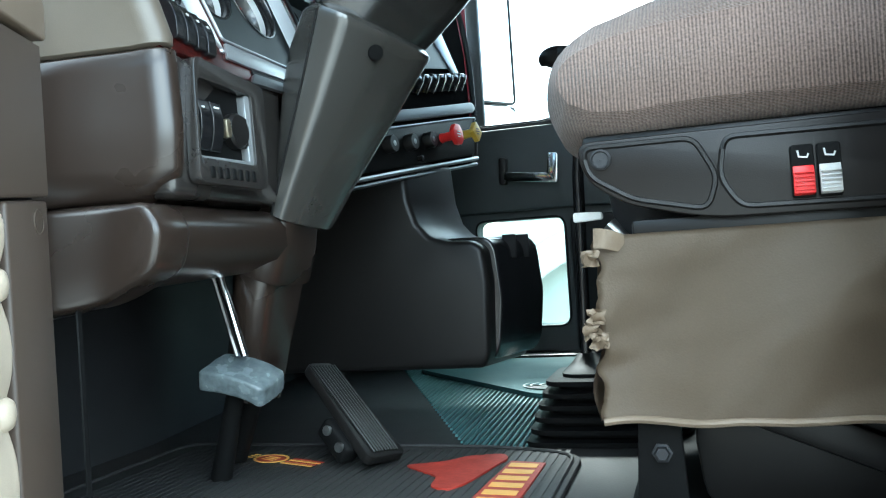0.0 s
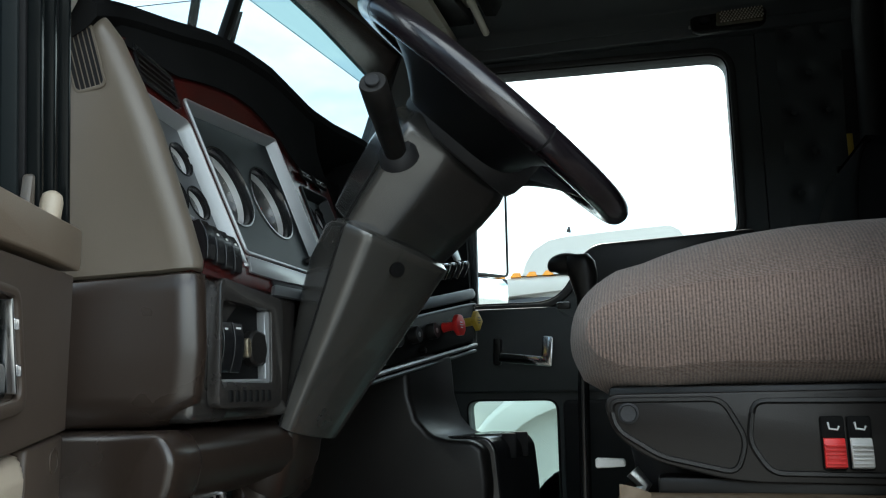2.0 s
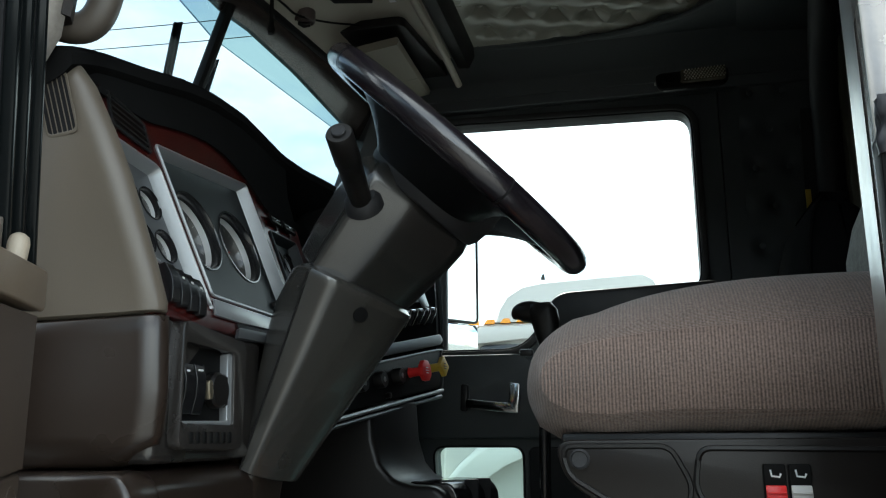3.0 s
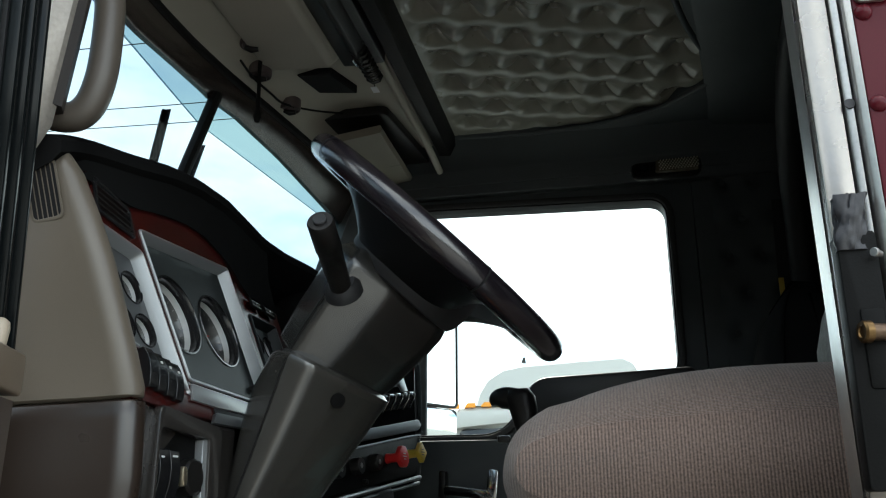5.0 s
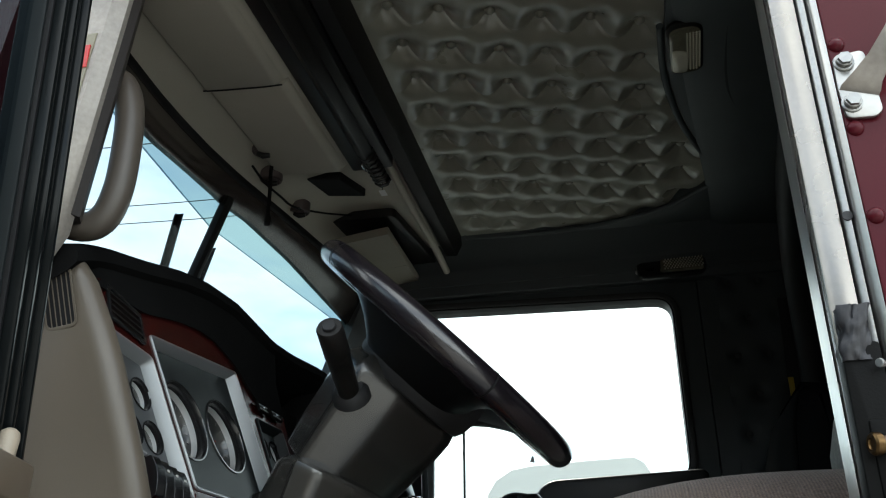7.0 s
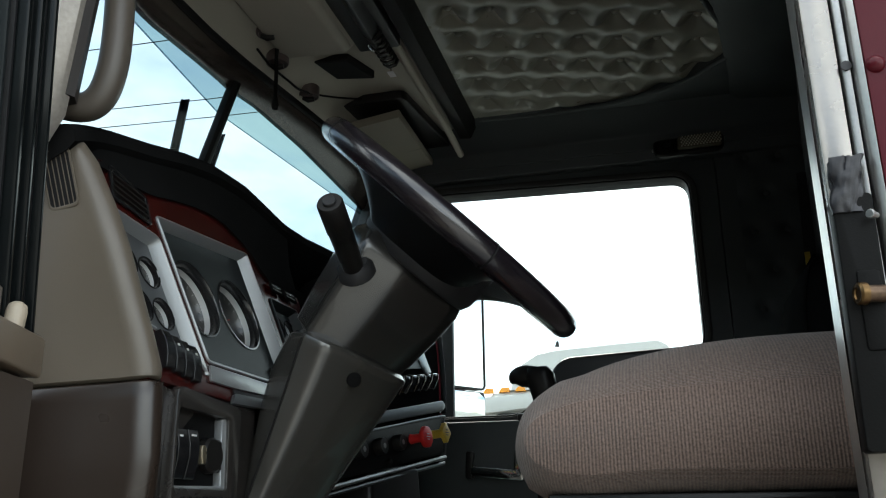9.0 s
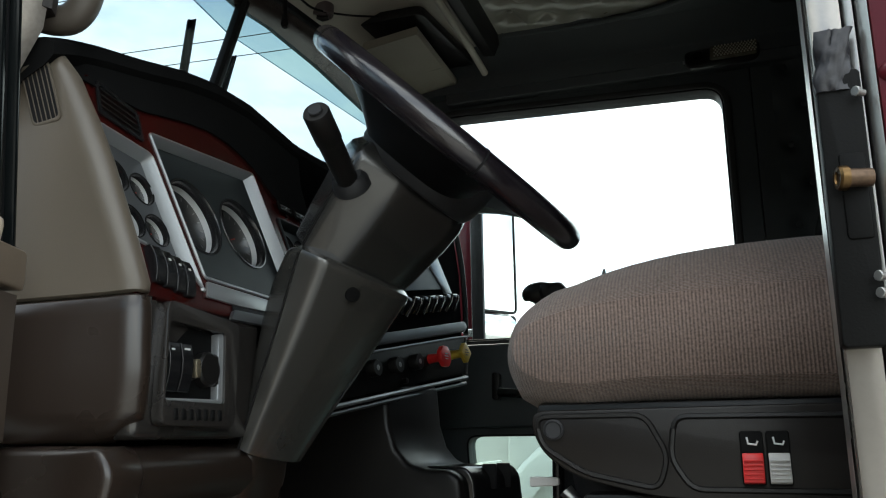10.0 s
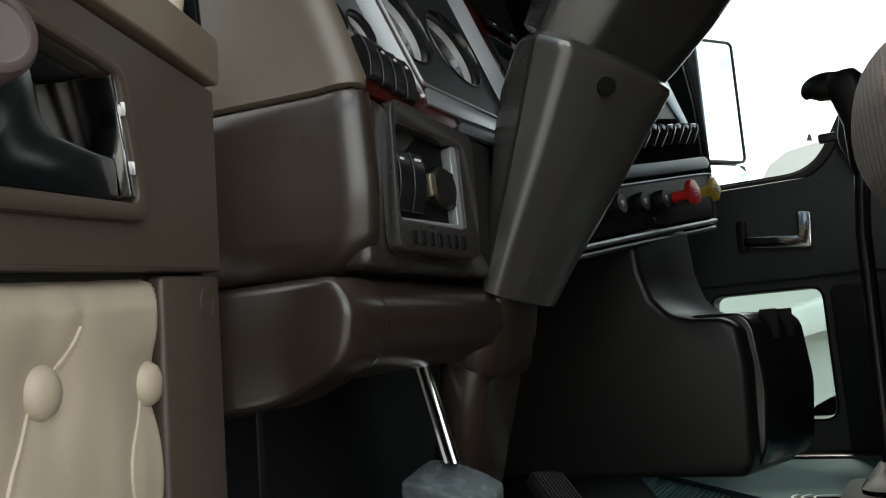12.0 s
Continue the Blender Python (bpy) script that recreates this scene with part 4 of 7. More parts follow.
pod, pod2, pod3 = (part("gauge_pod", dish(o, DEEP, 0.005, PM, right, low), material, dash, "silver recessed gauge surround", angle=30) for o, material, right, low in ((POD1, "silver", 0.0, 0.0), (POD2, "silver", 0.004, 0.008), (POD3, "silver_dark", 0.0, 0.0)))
SMALL = ((0.1775, 0.107), (0.2245, 0.101), (0.1865, 0.046), (0.2335, 0.0445))
LARGE = ((0.335, 0.0917), (0.4610, 0.0966))
SIDE = ((0.608, 0.108), (0.655, 0.108))
def circle(a, b, r, n=36):
    return [(a + r * math.cos(2 * math.pi * k / n), b + r * math.sin(2 * math.pi * k / n)) for k in range(n)]
# pod faces: darker copies of the silver, with the recess shade in their colour
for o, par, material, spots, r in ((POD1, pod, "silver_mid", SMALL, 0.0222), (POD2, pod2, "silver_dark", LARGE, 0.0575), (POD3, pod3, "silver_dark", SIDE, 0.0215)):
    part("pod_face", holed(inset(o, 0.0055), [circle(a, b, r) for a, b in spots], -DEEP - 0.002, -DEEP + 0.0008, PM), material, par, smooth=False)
def gauge(parent, a, b, r):
    """A gauge sunk in its pod: thin black lip, bright inner wall, dark glossy dial with faded ticks and a needle."""
    gm = PM @ Matrix.Translation((a, b, 0.001 - DEEP))
    d = -0.007 - 0.26 * r
    w = part("gauge", lathe([(r * 1.015, -0.002), (r * 1.015, 0.0006), (r * 1.005, 0.0014), (r * 0.965, 0.0014), (r * 0.948, -0.0004), (r * 0.938, d * 0.62)], gm, 44, False), "gloss_black", parent, "black-lipped gauge with a bright inner wall")
    part("rim", lathe([(r * 0.937, d * 0.61), (r * 0.935, d * 0.72), (r * 0.930, d * 0.85), (r * 0.920, d)], gm, 44, False), "bezel", w)
    part("dial", lathe([(r * 0.935, d), (r * 0.5, d + 0.0003), (0, d + 0.0004)], gm, 40, False), "gauge_face", w)
    n = 9 if r < 0.03 else 15
    for k in range(n):
        q = radians(-130 + 260 * k / (n - 1))
        part("tick", plate([(-0.0005, r * 0.70), (0.0005, r * 0.70), (0.0005, r * 0.81), (-0.0005, r * 0.81)], 0.0006, gm @ Matrix.Rotation(q, 4, "Z") @ Matrix.Translation((0, 0, d + 0.0004))), "tick", w, smooth=False)
    part("needle", plate([(-0.0010, -r * 0.15), (0.0010, -r * 0.15), (0.0004, r * 0.66), (-0.0004, r * 0.66)], 0.001, gm @ Matrix.Rotation(1.9, 4, "Z") @ Matrix.Translation((0, 0, d + 0.0012))), "red_print", w, smooth=False)
for par, spots, r in ((pod, SMALL, 0.0222), (pod2, LARGE, 0.0575), (pod3, SIDE, 0.0215)):
    for a, b in spots:
        gauge(par, a, b, r)
part("ledge", plate(rounded([(0.278, -0.046), (0.345, -0.0475), (0.62, -0.040), (0.62, -0.027), (0.560, -0.0255), (0.288, -0.0225)], [0.004, 0, 0, 0, 0, 0.003]), 0.0035, PM, 0.0015), "silver", dash, "silver ledge below the large gauges")
# dark brow that joins the hood's lip to the panel
def brow(y):
    b = step_in(y, ((0.12, 0.222), (0.25, 0.224), (0.31, 0.240), (0.365, 0.252), (0.42, 0.260), (0.47, 0.257), (0.52, 0.240), (0.545, 0.224), (0.575, 0.192), (0.60, 0.184), (0.70, 0.184)))
    p = PM @ Vector((y, b - 0.006, 0.004))
    return [p, p + Vector((-0.03, 0, 0.0)), Vector((-0.70, y, lip(y) - 0.02)), Vector((-0.622, y, lip(y) - 0.024)), (Vector((-0.622, y, lip(y) - 0.026)) + p) / 2 + Vector((-0.006, 0, 0.002))]
part("brow", along(brow, 0.125, 0.70, 30), "hood_black", dash)
part("dimmer_knob", lathe([(0.006, 0), (0.006, 0.008), (0.005, 0.010), (0, 0.010)], PM @ Matrix.Translation((0.522, 0.012, -DEEP)), 12), "black", pod2)
# air outlet above the small gauges
AV = PM @ Matrix.Translation((-0.012, 0.006, 0.0))
av = part("air_vent", ring_plate(rounded([(0.165, bz(0.800)), (0.245, bz(0.788)), (0.250, bz(0.832)), (0.175, bz(0.850))], 0.006), rounded([(0.171, bz(0.806)), (0.240, bz(0.795)), (0.244, bz(0.827)), (0.180, bz(0.843))], 0.004), 0.0045, AV, 0.0015), "gloss_black", dash)
part("vent_well", plate([(0.170, bz(0.803)), (0.242, bz(0.792)), (0.246, bz(0.829)), (0.178, bz(0.846))], 0.0008, AV), "soft_black", av)
for k in range(4):
    z = 0.808 + 0.009 * k
    part("slat", plate([(0.172, bz(z + 0.003)), (0.243, bz(z - 0.009)), (0.243, bz(z - 0.006)), (0.172, bz(z + 0.006))], 0.0038, AV), "black", av)
part("thumb_tab", box(-0.006, 0.006, -0.004, 0.004, 0, 0.010, 0.002), "chrome", av)
av.children[-1].data.transform(Matrix.Translation(AV.translation - PM.translation) @ onp(0.205, 0.818, 0.001))
# narrow outlets with bright tabs under the brow, beside the large gauges
for a in (0.600, 0.655):
    ov = part("side_outlet", ring_plate(rrect(0.044, 0.020, 0.004), rrect(0.038, 0.014, 0.003), 0.004, PM @ Matrix.Translation((a, 0.170, 0.004)), 0.0008), "hood_black", dash)
    part("vent_well", plate(rrect(0.040, 0.016, 0.003), 0.001, PM @ Matrix.Translation((a, 0.170, 0.004))), "flat_black", ov)
    for k in (-1, 1):
        part("slat", plate([(-0.019, 0.0035 * k - 0.0006), (0.019, 0.0035 * k - 0.0006), (0.019, 0.0035 * k + 0.0006), (-0.019, 0.0035 * k + 0.0006)], 0.003, PM @ Matrix.Translation((a, 0.170, 0.004))), "black", ov)
    part("thumb_tab", moved(box(-0.002, 0.002, -0.0014, 0.0014, 0.0, 0.005, 0.0008), PM @ Matrix.Translation((a, 0.170, 0.004))), "chrome", ov)
# rocker switches
def rocker(parent, m, w, h, mark=True):
    rk = part("rocker_switch", moved(prism(rounded([(-h / 2, 0), (-h / 2, 0.006), (-h * 0.15, 0.0125), (h * 0.2, 0.0140), (h / 2, 0.0105), (h / 2, 0)], [0.001, 0.003, 0.008, 0.006, 0.002, 0.001], 3), "yz", -w / 2, w / 2, 0.001, 1), m), "gloss_black", parent)
    if mark:
        part("icon", moved(box(-w * 0.15, w * 0.10, h * 0.17, h * 0.23, 0.0128, 0.0142), m), "white_plastic", rk, smooth=False)
for k in range(4):
    rocker(dash, PM @ Matrix.Translation((0.181 + 0.0185 * k, -0.022 - 0.003 * k, 0.0)), 0.0168, 0.046, k > 0)
# silver moulding under the cluster
part("moulding_slot", plate([(0.335, -0.049), (0.66, -0.042), (0.66, -0.052), (0.335, -0.059)], 0.002, PM), "seal", dash)
part("lower_moulding", plate(rounded([(0.318, -0.072), (0.66, -0.062), (0.66, -0.050), (0.40, -0.0545), (0.332, -0.0565)], [0.002, 0, 0, 0, 0.004]), 0.005, PM, 0.002, 3), "silver_mid", dash, "dull silver moulding")


# ignition panel in the rear face below
IM = axes((-0.509, 0.26, 0.50), (0.05, 1, 0), (-0.06, 0, 1), (1, -0.05, 0.06))
part("lower_face", box(-0.70, -0.512, 0.145, 0.40, 0.424, 0.580, 0.012, 3), "surround", dash)
ig = part("switch_bezel", ring_plate(rounded([(-0.092, -0.062), (0.044, -0.064), (0.060, 0.066), (-0.080, 0.080)], 0.014, 4), rounded([(-0.085, -0.034), (0.023, -0.035), (0.0275, 0.050), (-0.076, 0.054)], 0.005, 4), 0.016, IM, 0.007), "surround", dash, "dark grey switch surround with a silver inner edge")
part("inner_edge", plate([(0.0175, 0.0490), (0.0285, 0.0515), (0.0240, -0.0360), (-0.086, -0.0350), (-0.086, -0.0315), (0.0150, -0.0300)], 0.0125, IM, 0.003), "silver", ig, "silver inner edge")
part("switch_plate", plate(rounded([(-0.086, -0.036), (0.024, -0.036), (0.028, 0.052), (-0.078, 0.055)], 0.004), 0.0015, IM), "flat_black", ig)
for a, marks in ((-0.0670, ((-0.003, 0.019, 0.006), (0.002, 0.012, 0.009))), (-0.0450, ((0.0, 0.021, 0.010),))):
    m = IM @ Matrix.Translation((a, 0.004, 0.0015))
    rocker(ig, m, 0.0190, 0.056, False)
    for da, db, w in marks:
        part("text_bar", plate(rrect(w, 0.0022, 0.0005, 1), 0.0006, m @ Matrix.Translation((da, db, 0.0122)) @ Matrix.Rotation(radians(10), 4, "X")), "mark_white", ig, smooth=False)
KM = IM @ Matrix.Translation((-0.0270, 0.004, 0.002))
ign = part("ignition_barrel", lathe([(0.013, 0), (0.013, 0.004), (0.011, 0.006), (0, 0.006)], KM, 18), "black", ig)
part("key_head", moved(prism(rounded([(-0.003, -0.011), (0.003, -0.011), (0.005, -0.004), (0.005, 0.007), (0.003, 0.011), (-0.003, 0.011), (-0.005, 0.007), (-0.005, -0.004)], 0.002), "xy", 0.006, 0.015, 0.002, 2), KM), "brass_worn", ign, "worn metal ignition key head")
for a, r, h in ((-0.0010, 0.0210, 0.012), (0.0130, 0.0195, 0.010)):
    part("dial_knob", lathe([(r, 0), (r, h - 0.003), (r - 0.003, h), (0, h)], IM @ Matrix.Translation((a, 0.005, 0.002)), 24), "black", ig)
for k in range(7):
    part("slot_tooth", plate([(-0.072 + 0.0135 * k, -0.056), (-0.0655 + 0.0135 * k, -0.056), (-0.0655 + 0.0135 * k, -0.043), (-0.072 + 0.0135 * k, -0.043)], 0.0180, IM, 0.001, 1), "flat_black", dash)

# centre stack, turned towards the driver; local x along the panel, y up, z out
SM = axes((-0.480, 0.50, 0.0), (0.19, 0.982, 0), (-0.10, 0.02, 0.995), (0.977, -0.189, 0.10))
stack = thing("centre_console", (-0.5, 0.8, 0.4), "black centre instrument stack with silver mouldings", "console")
part("body", moved(prism([(-0.04, 0.50), (0.58, 0.535), (0.602, 0.65), (0.618, 0.77), (0.610, 0.87), (0.57, 0.93), (0.38, 0.93), (0.29, 0.70), (0.20, 0.645), (-0.04, 0.63)], "xy", -0.25, -0.004, 0.012, 3), SM), "hood_black", stack)
part("knob_panel", plate(rounded([(0.02, 0.470), (0.565, 0.553), (0.585, 0.633), (0.02, 0.538)], 0.012), 0.006, SM, 0.002), "flat_black", stack)
part("silver_strip", moved(tube([(0.0, 0.457, 0.004), (0.25, 0.4965, 0.006), (0.578, 0.5465, 0.004)], 0.0042, 8), SM), "silver", stack)
part("silver_strip", moved(tube([(0.0, 0.446, 0.000), (0.25, 0.4855, 0.002), (0.578, 0.535, 0.0)], 0.0035, 8), SM), "silver_mid", stack)
part("silver_band", plate(rounded([(0.0, 0.541), (0.588, 0.643), (0.602, 0.655), (0.590, 0.666), (0.0, 0.560)], [0, 0.006, 0.006, 0.006, 0]), 0.007, SM, 0.003, 3), "silver_mid", stack, "broad silver band")
part("inner_line", moved(tube(smooth_path([(0.0, 0.532, 0.006), (0.30, 0.584, 0.006), (0.57, 0.6305, 0.006), (0.584, 0.622, 0.006), (0.588, 0.590, 0.005), (0.578, 0.553, 0.004)], 4), 0.0022, 6), SM), "silver_mid", stack)
part("trim_strip", plate([(0.452, 0.779), (0.488, 0.815), (0.553, 0.722), (0.525, 0.716)], 0.004, SM, 0.001), "silver", stack, "pale silver trim strip")
part("shelf", plate([(0.30, 0.690), (0.52, 0.727), (0.455, 0.775), (0.36, 0.74)], 0.002, SM, 0.0005), "silver_dark", stack)
part("side_moulding", moved(tube(smooth_path([(0.603, 0.64, 0.0), (0.616, 0.72, 0.0), (0.618, 0.80, 0.0), (0.606, 0.875, -0.002), (0.56, 0.95, -0.006)], 5), 0.006, 8), SM), "silver_dark", stack)
for k in range(7):
    m = SM @ Matrix.Translation((0.350 + 0.0315 * k, 0.6685 + 0.0056 * k, 0.0)) @ Matrix.Rotation(radians(22), 4, "X") @ Matrix.Rotation(radians((-6, 4, -3, 9, 5, -2, 6)[k]), 4, "Z")
    lv = part("rocker_switch", moved(prism(rounded([(-0.017, 0.0), (-0.016, 0.010), (0.010, 0.016), (0.019, 0.014), (0.019, 0.0)], 0.002, 2), "yz", -0.011, 0.011, 0.0015, 2), m), "gloss_black", stack)
    part("bright_edge", moved(tube([(0.0115, -0.015, 0.011), (0.0118, 0.010, 0.0165), (0.0115, 0.0185, 0.0145)], 0.0011, 6), m), "chrome", lv)
    part("bright_edge", moved(tube([(-0.0115, 0.002, 0.0145), (-0.0105, 0.0185, 0.0147), (0.004, 0.0190, 0.0147)], 0.0009, 6), m), "chrome", lv)
for k, z in enumerate((0.535, 0.541, 0.551, 0.562)):
    kn = part("control_knob", lathe([(0.015, 0), (0.015, 0.016), (0.0135, 0.019), (0, 0.019)], SM @ Matrix.Translation((0.145 + 0.072 * k, z, 0.004)), 18), "black", stack)
    part("knob_dot", lathe([(0.005, 0.019), (0, 0.0196)], SM @ Matrix.Translation((0.145 + 0.072 * k, z, 0.004)), 10), "steel", kn)
part("toggle", lathe([(0.005, 0), (0.005, 0.012), (0, 0.013)], SM @ Matrix.Translation((0.32, 0.525, 0.004)), 10), "black", stack)
def valve(a, z, sides, material, label, turn):
    m = SM @ Matrix.Translation((a, z, 0.004))
    kv = part("brake_valve_knob", lathe([(0.010, 0), (0.0085, 0.012), (0.0085, 0.026), (0.012, 0.030)], m, 16), material, stack, label)
    out = [(0.0215 * math.cos(radians(turn + 360 * i / sides)), 0.0215 * math.sin(radians(turn + 360 * i / sides))) for i in range(sides)]
    part("knob_plate", plate(rounded(out, 0.004), 0.010, m @ Matrix.Translation((0, 0, 0.030)), 0.002), material, kv)
    for i in (-1, 0, 1):
        part("text_bar", plate(rrect(0.015 - abs(i) * 0.005, 0.0018, 0.0008, 1), 0.0006, m @ Matrix.Translation((0, 0.005 * i, 0.040))), "mark_white" if material == "red" else "ink", kv, smooth=False)
valve(0.425, 0.573, 8, "red", "red octagonal air brake knob", 22.5)
valve(0.512, 0.587, 4, "yellow", "yellow diamond parking brake knob", 0)

# engine cover box under the stack
dog = thing("engine_cover", (-0.5, 0.9, 0.1), "dark grey moulded engine cover below the centre stack", "engine cover")
prof = [(-0.80, 0.54), (-0.480, 0.52), (-0.474, 0.445), (-0.462, 0.405), (-0.440, 0.380), (-0.41, 0.371), (-0.366, 0.369), (-0.346, 0.355), (-0.340, 0.30), (-0.346, 0.170), (-0.360, 0.150), (-0.60, 0.150), (-0.80, 0.150)]
part("shell", prism(prof, "xz", 0.775, 0.95, 0.010, 3, shift=(0.040, 0)), "black", dog)
part("side_panel", prism([(-0.80, 0.50), (-0.494, 0.50), (-0.488, 0.44), (-0.474, 0.395), (-0.448, 0.370), (-0.41, 0.361), (-0.367, 0.359), (-0.352, 0.347), (-0.347, 0.30), (-0.351, 0.172), (-0.362, 0.157), (-0.60, 0.150), (-0.80, 0.148)], "xz", 0.764, 0.780, 0.006, 2), "cover", dog)
part("lid", prism(rounded([(-0.42, 0.376), (-0.345, 0.374), (-0.330, 0.356), (-0.322, 0.27), (-0.331, 0.185), (-0.345, 0.160), (-0.42, 0.152)], 0.012), "xz", 0.800, 0.965, 0.012, 3, shift=(0.042, 0)), "gloss_black", dog)
for y in (0.855, 0.905):
    part("latch", box(-0.3435 + (y - 0.80) * 0.25, -0.3185 + (y - 0.80) * 0.25, y, y + 0.005, 0.335, 0.3772, 0.002), "seal", dog)
part("pocket", prism(rrect(0.045, 0.035, 0.006), "xz", 0.758, 0.766, 0.002, 1), "gloss_black", dog)
dog.children[-1].location = (-0.545, 0, 0.325)

# ---- steering column ----
colm = thing("steering_column", (-0.6, 0.45, 0.1), "grey-brown plastic steering column with a tilt head", "steering column")
def sect(c, ex, ey, w, h, r, sq=0.0):
    """A rounded section at c, w across ex and h across ey."""
    c, ex, ey = Vector(c), Vector(ex).normalized(), Vector(ey).normalized()
    return [c + ex * p[0] + ey * p[1] for p in rrect(w, h, r, 5)]
YD = (0, 1, 0)
E1 = Vector((0.894, 0, -0.449))
def shroud(c, ex, s, t, poly, r=0.024):
    """A faceted section at c, scaled by s across ex and by t from side to side."""
    c = Vector(c)
    return [c + Vector(ex) * p[0] * s + Vector(YD) * p[1] * t for p in rounded(poly, r, 4)]
LOW = [(-0.072, -0.020), (-0.052, -0.070), (-0.024, -0.094), (0.010, -0.090), (0.048, -0.040), (0.072, 0.020), (0.080, 0.060), (0.055, 0.100), (-0.040, 0.100), (-0.070, 0.060)]
def shell(c, s, t, bulge):
    """A section of the lower shroud; its upper shell, ahead of the seam, swells by bulge."""
    poly = [(a * (1 + bulge) if a < -0.03 else a, b) for a, b in LOW]
    return shroud(c, E1, s, t, poly, [0.03, 0.02, 0.004, 0.012, 0.020, 0.03, 0.03, 0.03, 0.03, 0.03])
SLEEVE = (((-0.5150, 0.430, 0.404), 0.36, 0.54, 0.10), ((-0.5135, 0.430, 0.407), 0.43, 0.62, 0.10), ((-0.49, 0.428, 0.455), 0.53, 0.69, 0.16), ((-0.466, 0.427, 0.503), 0.65, 0.765, 0.34), ((-0.442, 0.426, 0.552), 0.77, 0.84, 0.42),
    ((-0.421, 0.425, 0.597), 0.875, 0.91, 0.36), ((-0.401, 0.424, 0.640), 0.98, 0.98, 0.16), ((-0.398, 0.424, 0.646), 1.0, 1.0, 0.06), ((-0.3955, 0.424, 0.651), 0.985, 0.985, 0.0), ((-0.393, 0.424, 0.655), 0.90, 0.92, -0.05))
low = part("lower_shroud", loft([shell(*r) for r in SLEEVE]), "sleeve", colm, angle=32)
def on_sleeve(k, a, b):
    c, s, t, _ = SLEEVE[k]
    return Vector(c) + E1 * a * s + Vector(YD) * b * t
part("seam", tube(smooth_path([on_sleeve(k, -0.026, -0.0945) for k in (1, 2, 3, 4, 5, 6, 7)], 3), 0.0011, 6), "seal", low)
well = facing((-0.3660, 0.3800, 0.606), (0.62, -0.72, -0.31))
# the shroud is uncut; a black disc on it paints the shaded screw hole
part("screw_recess", lathe([(0.0098, -0.004), (0.0098, 0.0004), (0.0088, 0.0008), (0.0050, 0.0006), (0, 0.0006)], well, 24, False), "hood_black", low, "dark disc drawn for the shade in a screw recess")
part("neck", loft([sect(c, E1, YD, w, h, r) for c, w, h, r in (((-0.628, 0.478, 0.165), 0.06, 0.11, 0.03), ((-0.596, 0.463, 0.262), 0.062, 0.12, 0.028), ((-0.574, 0.448, 0.330), 0.066, 0.125, 0.026), ((-0.569, 0.448, 0.340), 0.062, 0.12, 0.026))]), "dash_dark", colm, angle=60)
part("neck_collar", loft([sect(c, E1, YD, w, h, r) for c, w, h, r in (((-0.5715, 0.446, 0.336), 0.078, 0.135, 0.030), ((-0.5690, 0.446, 0.341), 0.082, 0.140, 0.030), ((-0.545, 0.440, 0.385), 0.068, 0.128, 0.028), ((-0.526, 0.436, 0.42), 0.05, 0.10, 0.020))]), "dash_dark", colm, angle=60)
part("shaft", tube([(-0.624, 0.477, 0.175), (-0.680, 0.50, 0.06)], 0.018, 14), "flat_black", colm)
HD = Vector((0.64, 0, 0.77)).normalized()
HX = Vector((0.77, 0, -0.64)).normalized()
HEADP = [(-0.090, 0.0), (-0.072, -0.055), (-0.020, -0.106), (0.042, -0.074), (0.086, 0.018), (0.090, 0.055), (0.060, 0.105), (-0.050, 0.110), (-0.090, 0.060)]
def head(d, s, t, k=0.0):
    return shroud(Vector((-0.345, 0.432, 0.735)) + HD * d + HX * k, HX, s, t, HEADP, 0.014)
tilt = part("tilt_head", loft([head(-0.103, 0.70, 0.72, -0.002), head(-0.098, 0.84, 0.88), head(-0.06, 0.93, 0.95), head(0.0, 1.01, 1.05), head(0.035, 1.03, 1.08), head(0.052, 1.0, 1.04), head(0.066, 0.88, 0.90), head(0.076, 0.62, 0.62)]), "column", colm, angle=55)
part("seam", tube(smooth_path([Vector((-0.345, 0.432, 0.735)) + HD * d + HX * -0.0205 * s + Vector(YD) * -0.1035 * t for d, s, t in ((-0.097, 0.84, 0.88), (-0.06, 0.93, 0.95), (0.0, 1.01, 1.05), (0.03, 1.03, 1.08))], 4), 0.0011, 6), "seal", tilt)
stk = part("stalk_boot", lathe([(0.026, 0), (0.024, 0.012), (0.018, 0.018)], facing((-0.348, 0.336, 0.740), (0.0, -0.75, 0.45)), 18), "soft_black", colm)
st0, st1 = Vector((-0.348, 0.326, 0.740)), Vector((-0.338, 0.208, 0.793))
part("stalk", tube([st0, st0.lerp(st1, 0.35), st0.lerp(st1, 0.36), st0.lerp(st1, 0.62), st0.lerp(st1, 0.63), st0.lerp(st1, 0.98), st1], [0.0135, 0.0150, 0.0150, 0.0155, 0.0165, 0.0165, 0.0150], 22), "black", colm, "black multifunction stalk with a push-button end")
part("stalk_button", lathe([(0.0085, 0), (0.0085, 0.003), (0.0075, 0.004), (0, 0.004)], facing(st1, st1 - st0), 20), "soft_black", colm)

# ---- steering wheel ----
WC = Vector((-0.244, 0.42, 0.8195))
WN = Vector((0.693, -0.050, 0.721)).normalized()
WX = Vector((0.721, 0.0, -0.693)).normalized()
WX = (WX - WN * WX.dot(WN)).normalized()
WM = axes(WC, WX, WX.cross(WN), -WN) if WX.cross(WN).y < 0 else axes(WC, WX, WN.cross(WX), WN)
sgn = 1 if WM.col[2].to_3d().dot(WN) > 0 else -1
wheel = thing("steering_wheel", WC, "worn black leather-rimmed steering wheel", "steering wheel")
RR = 0.2064
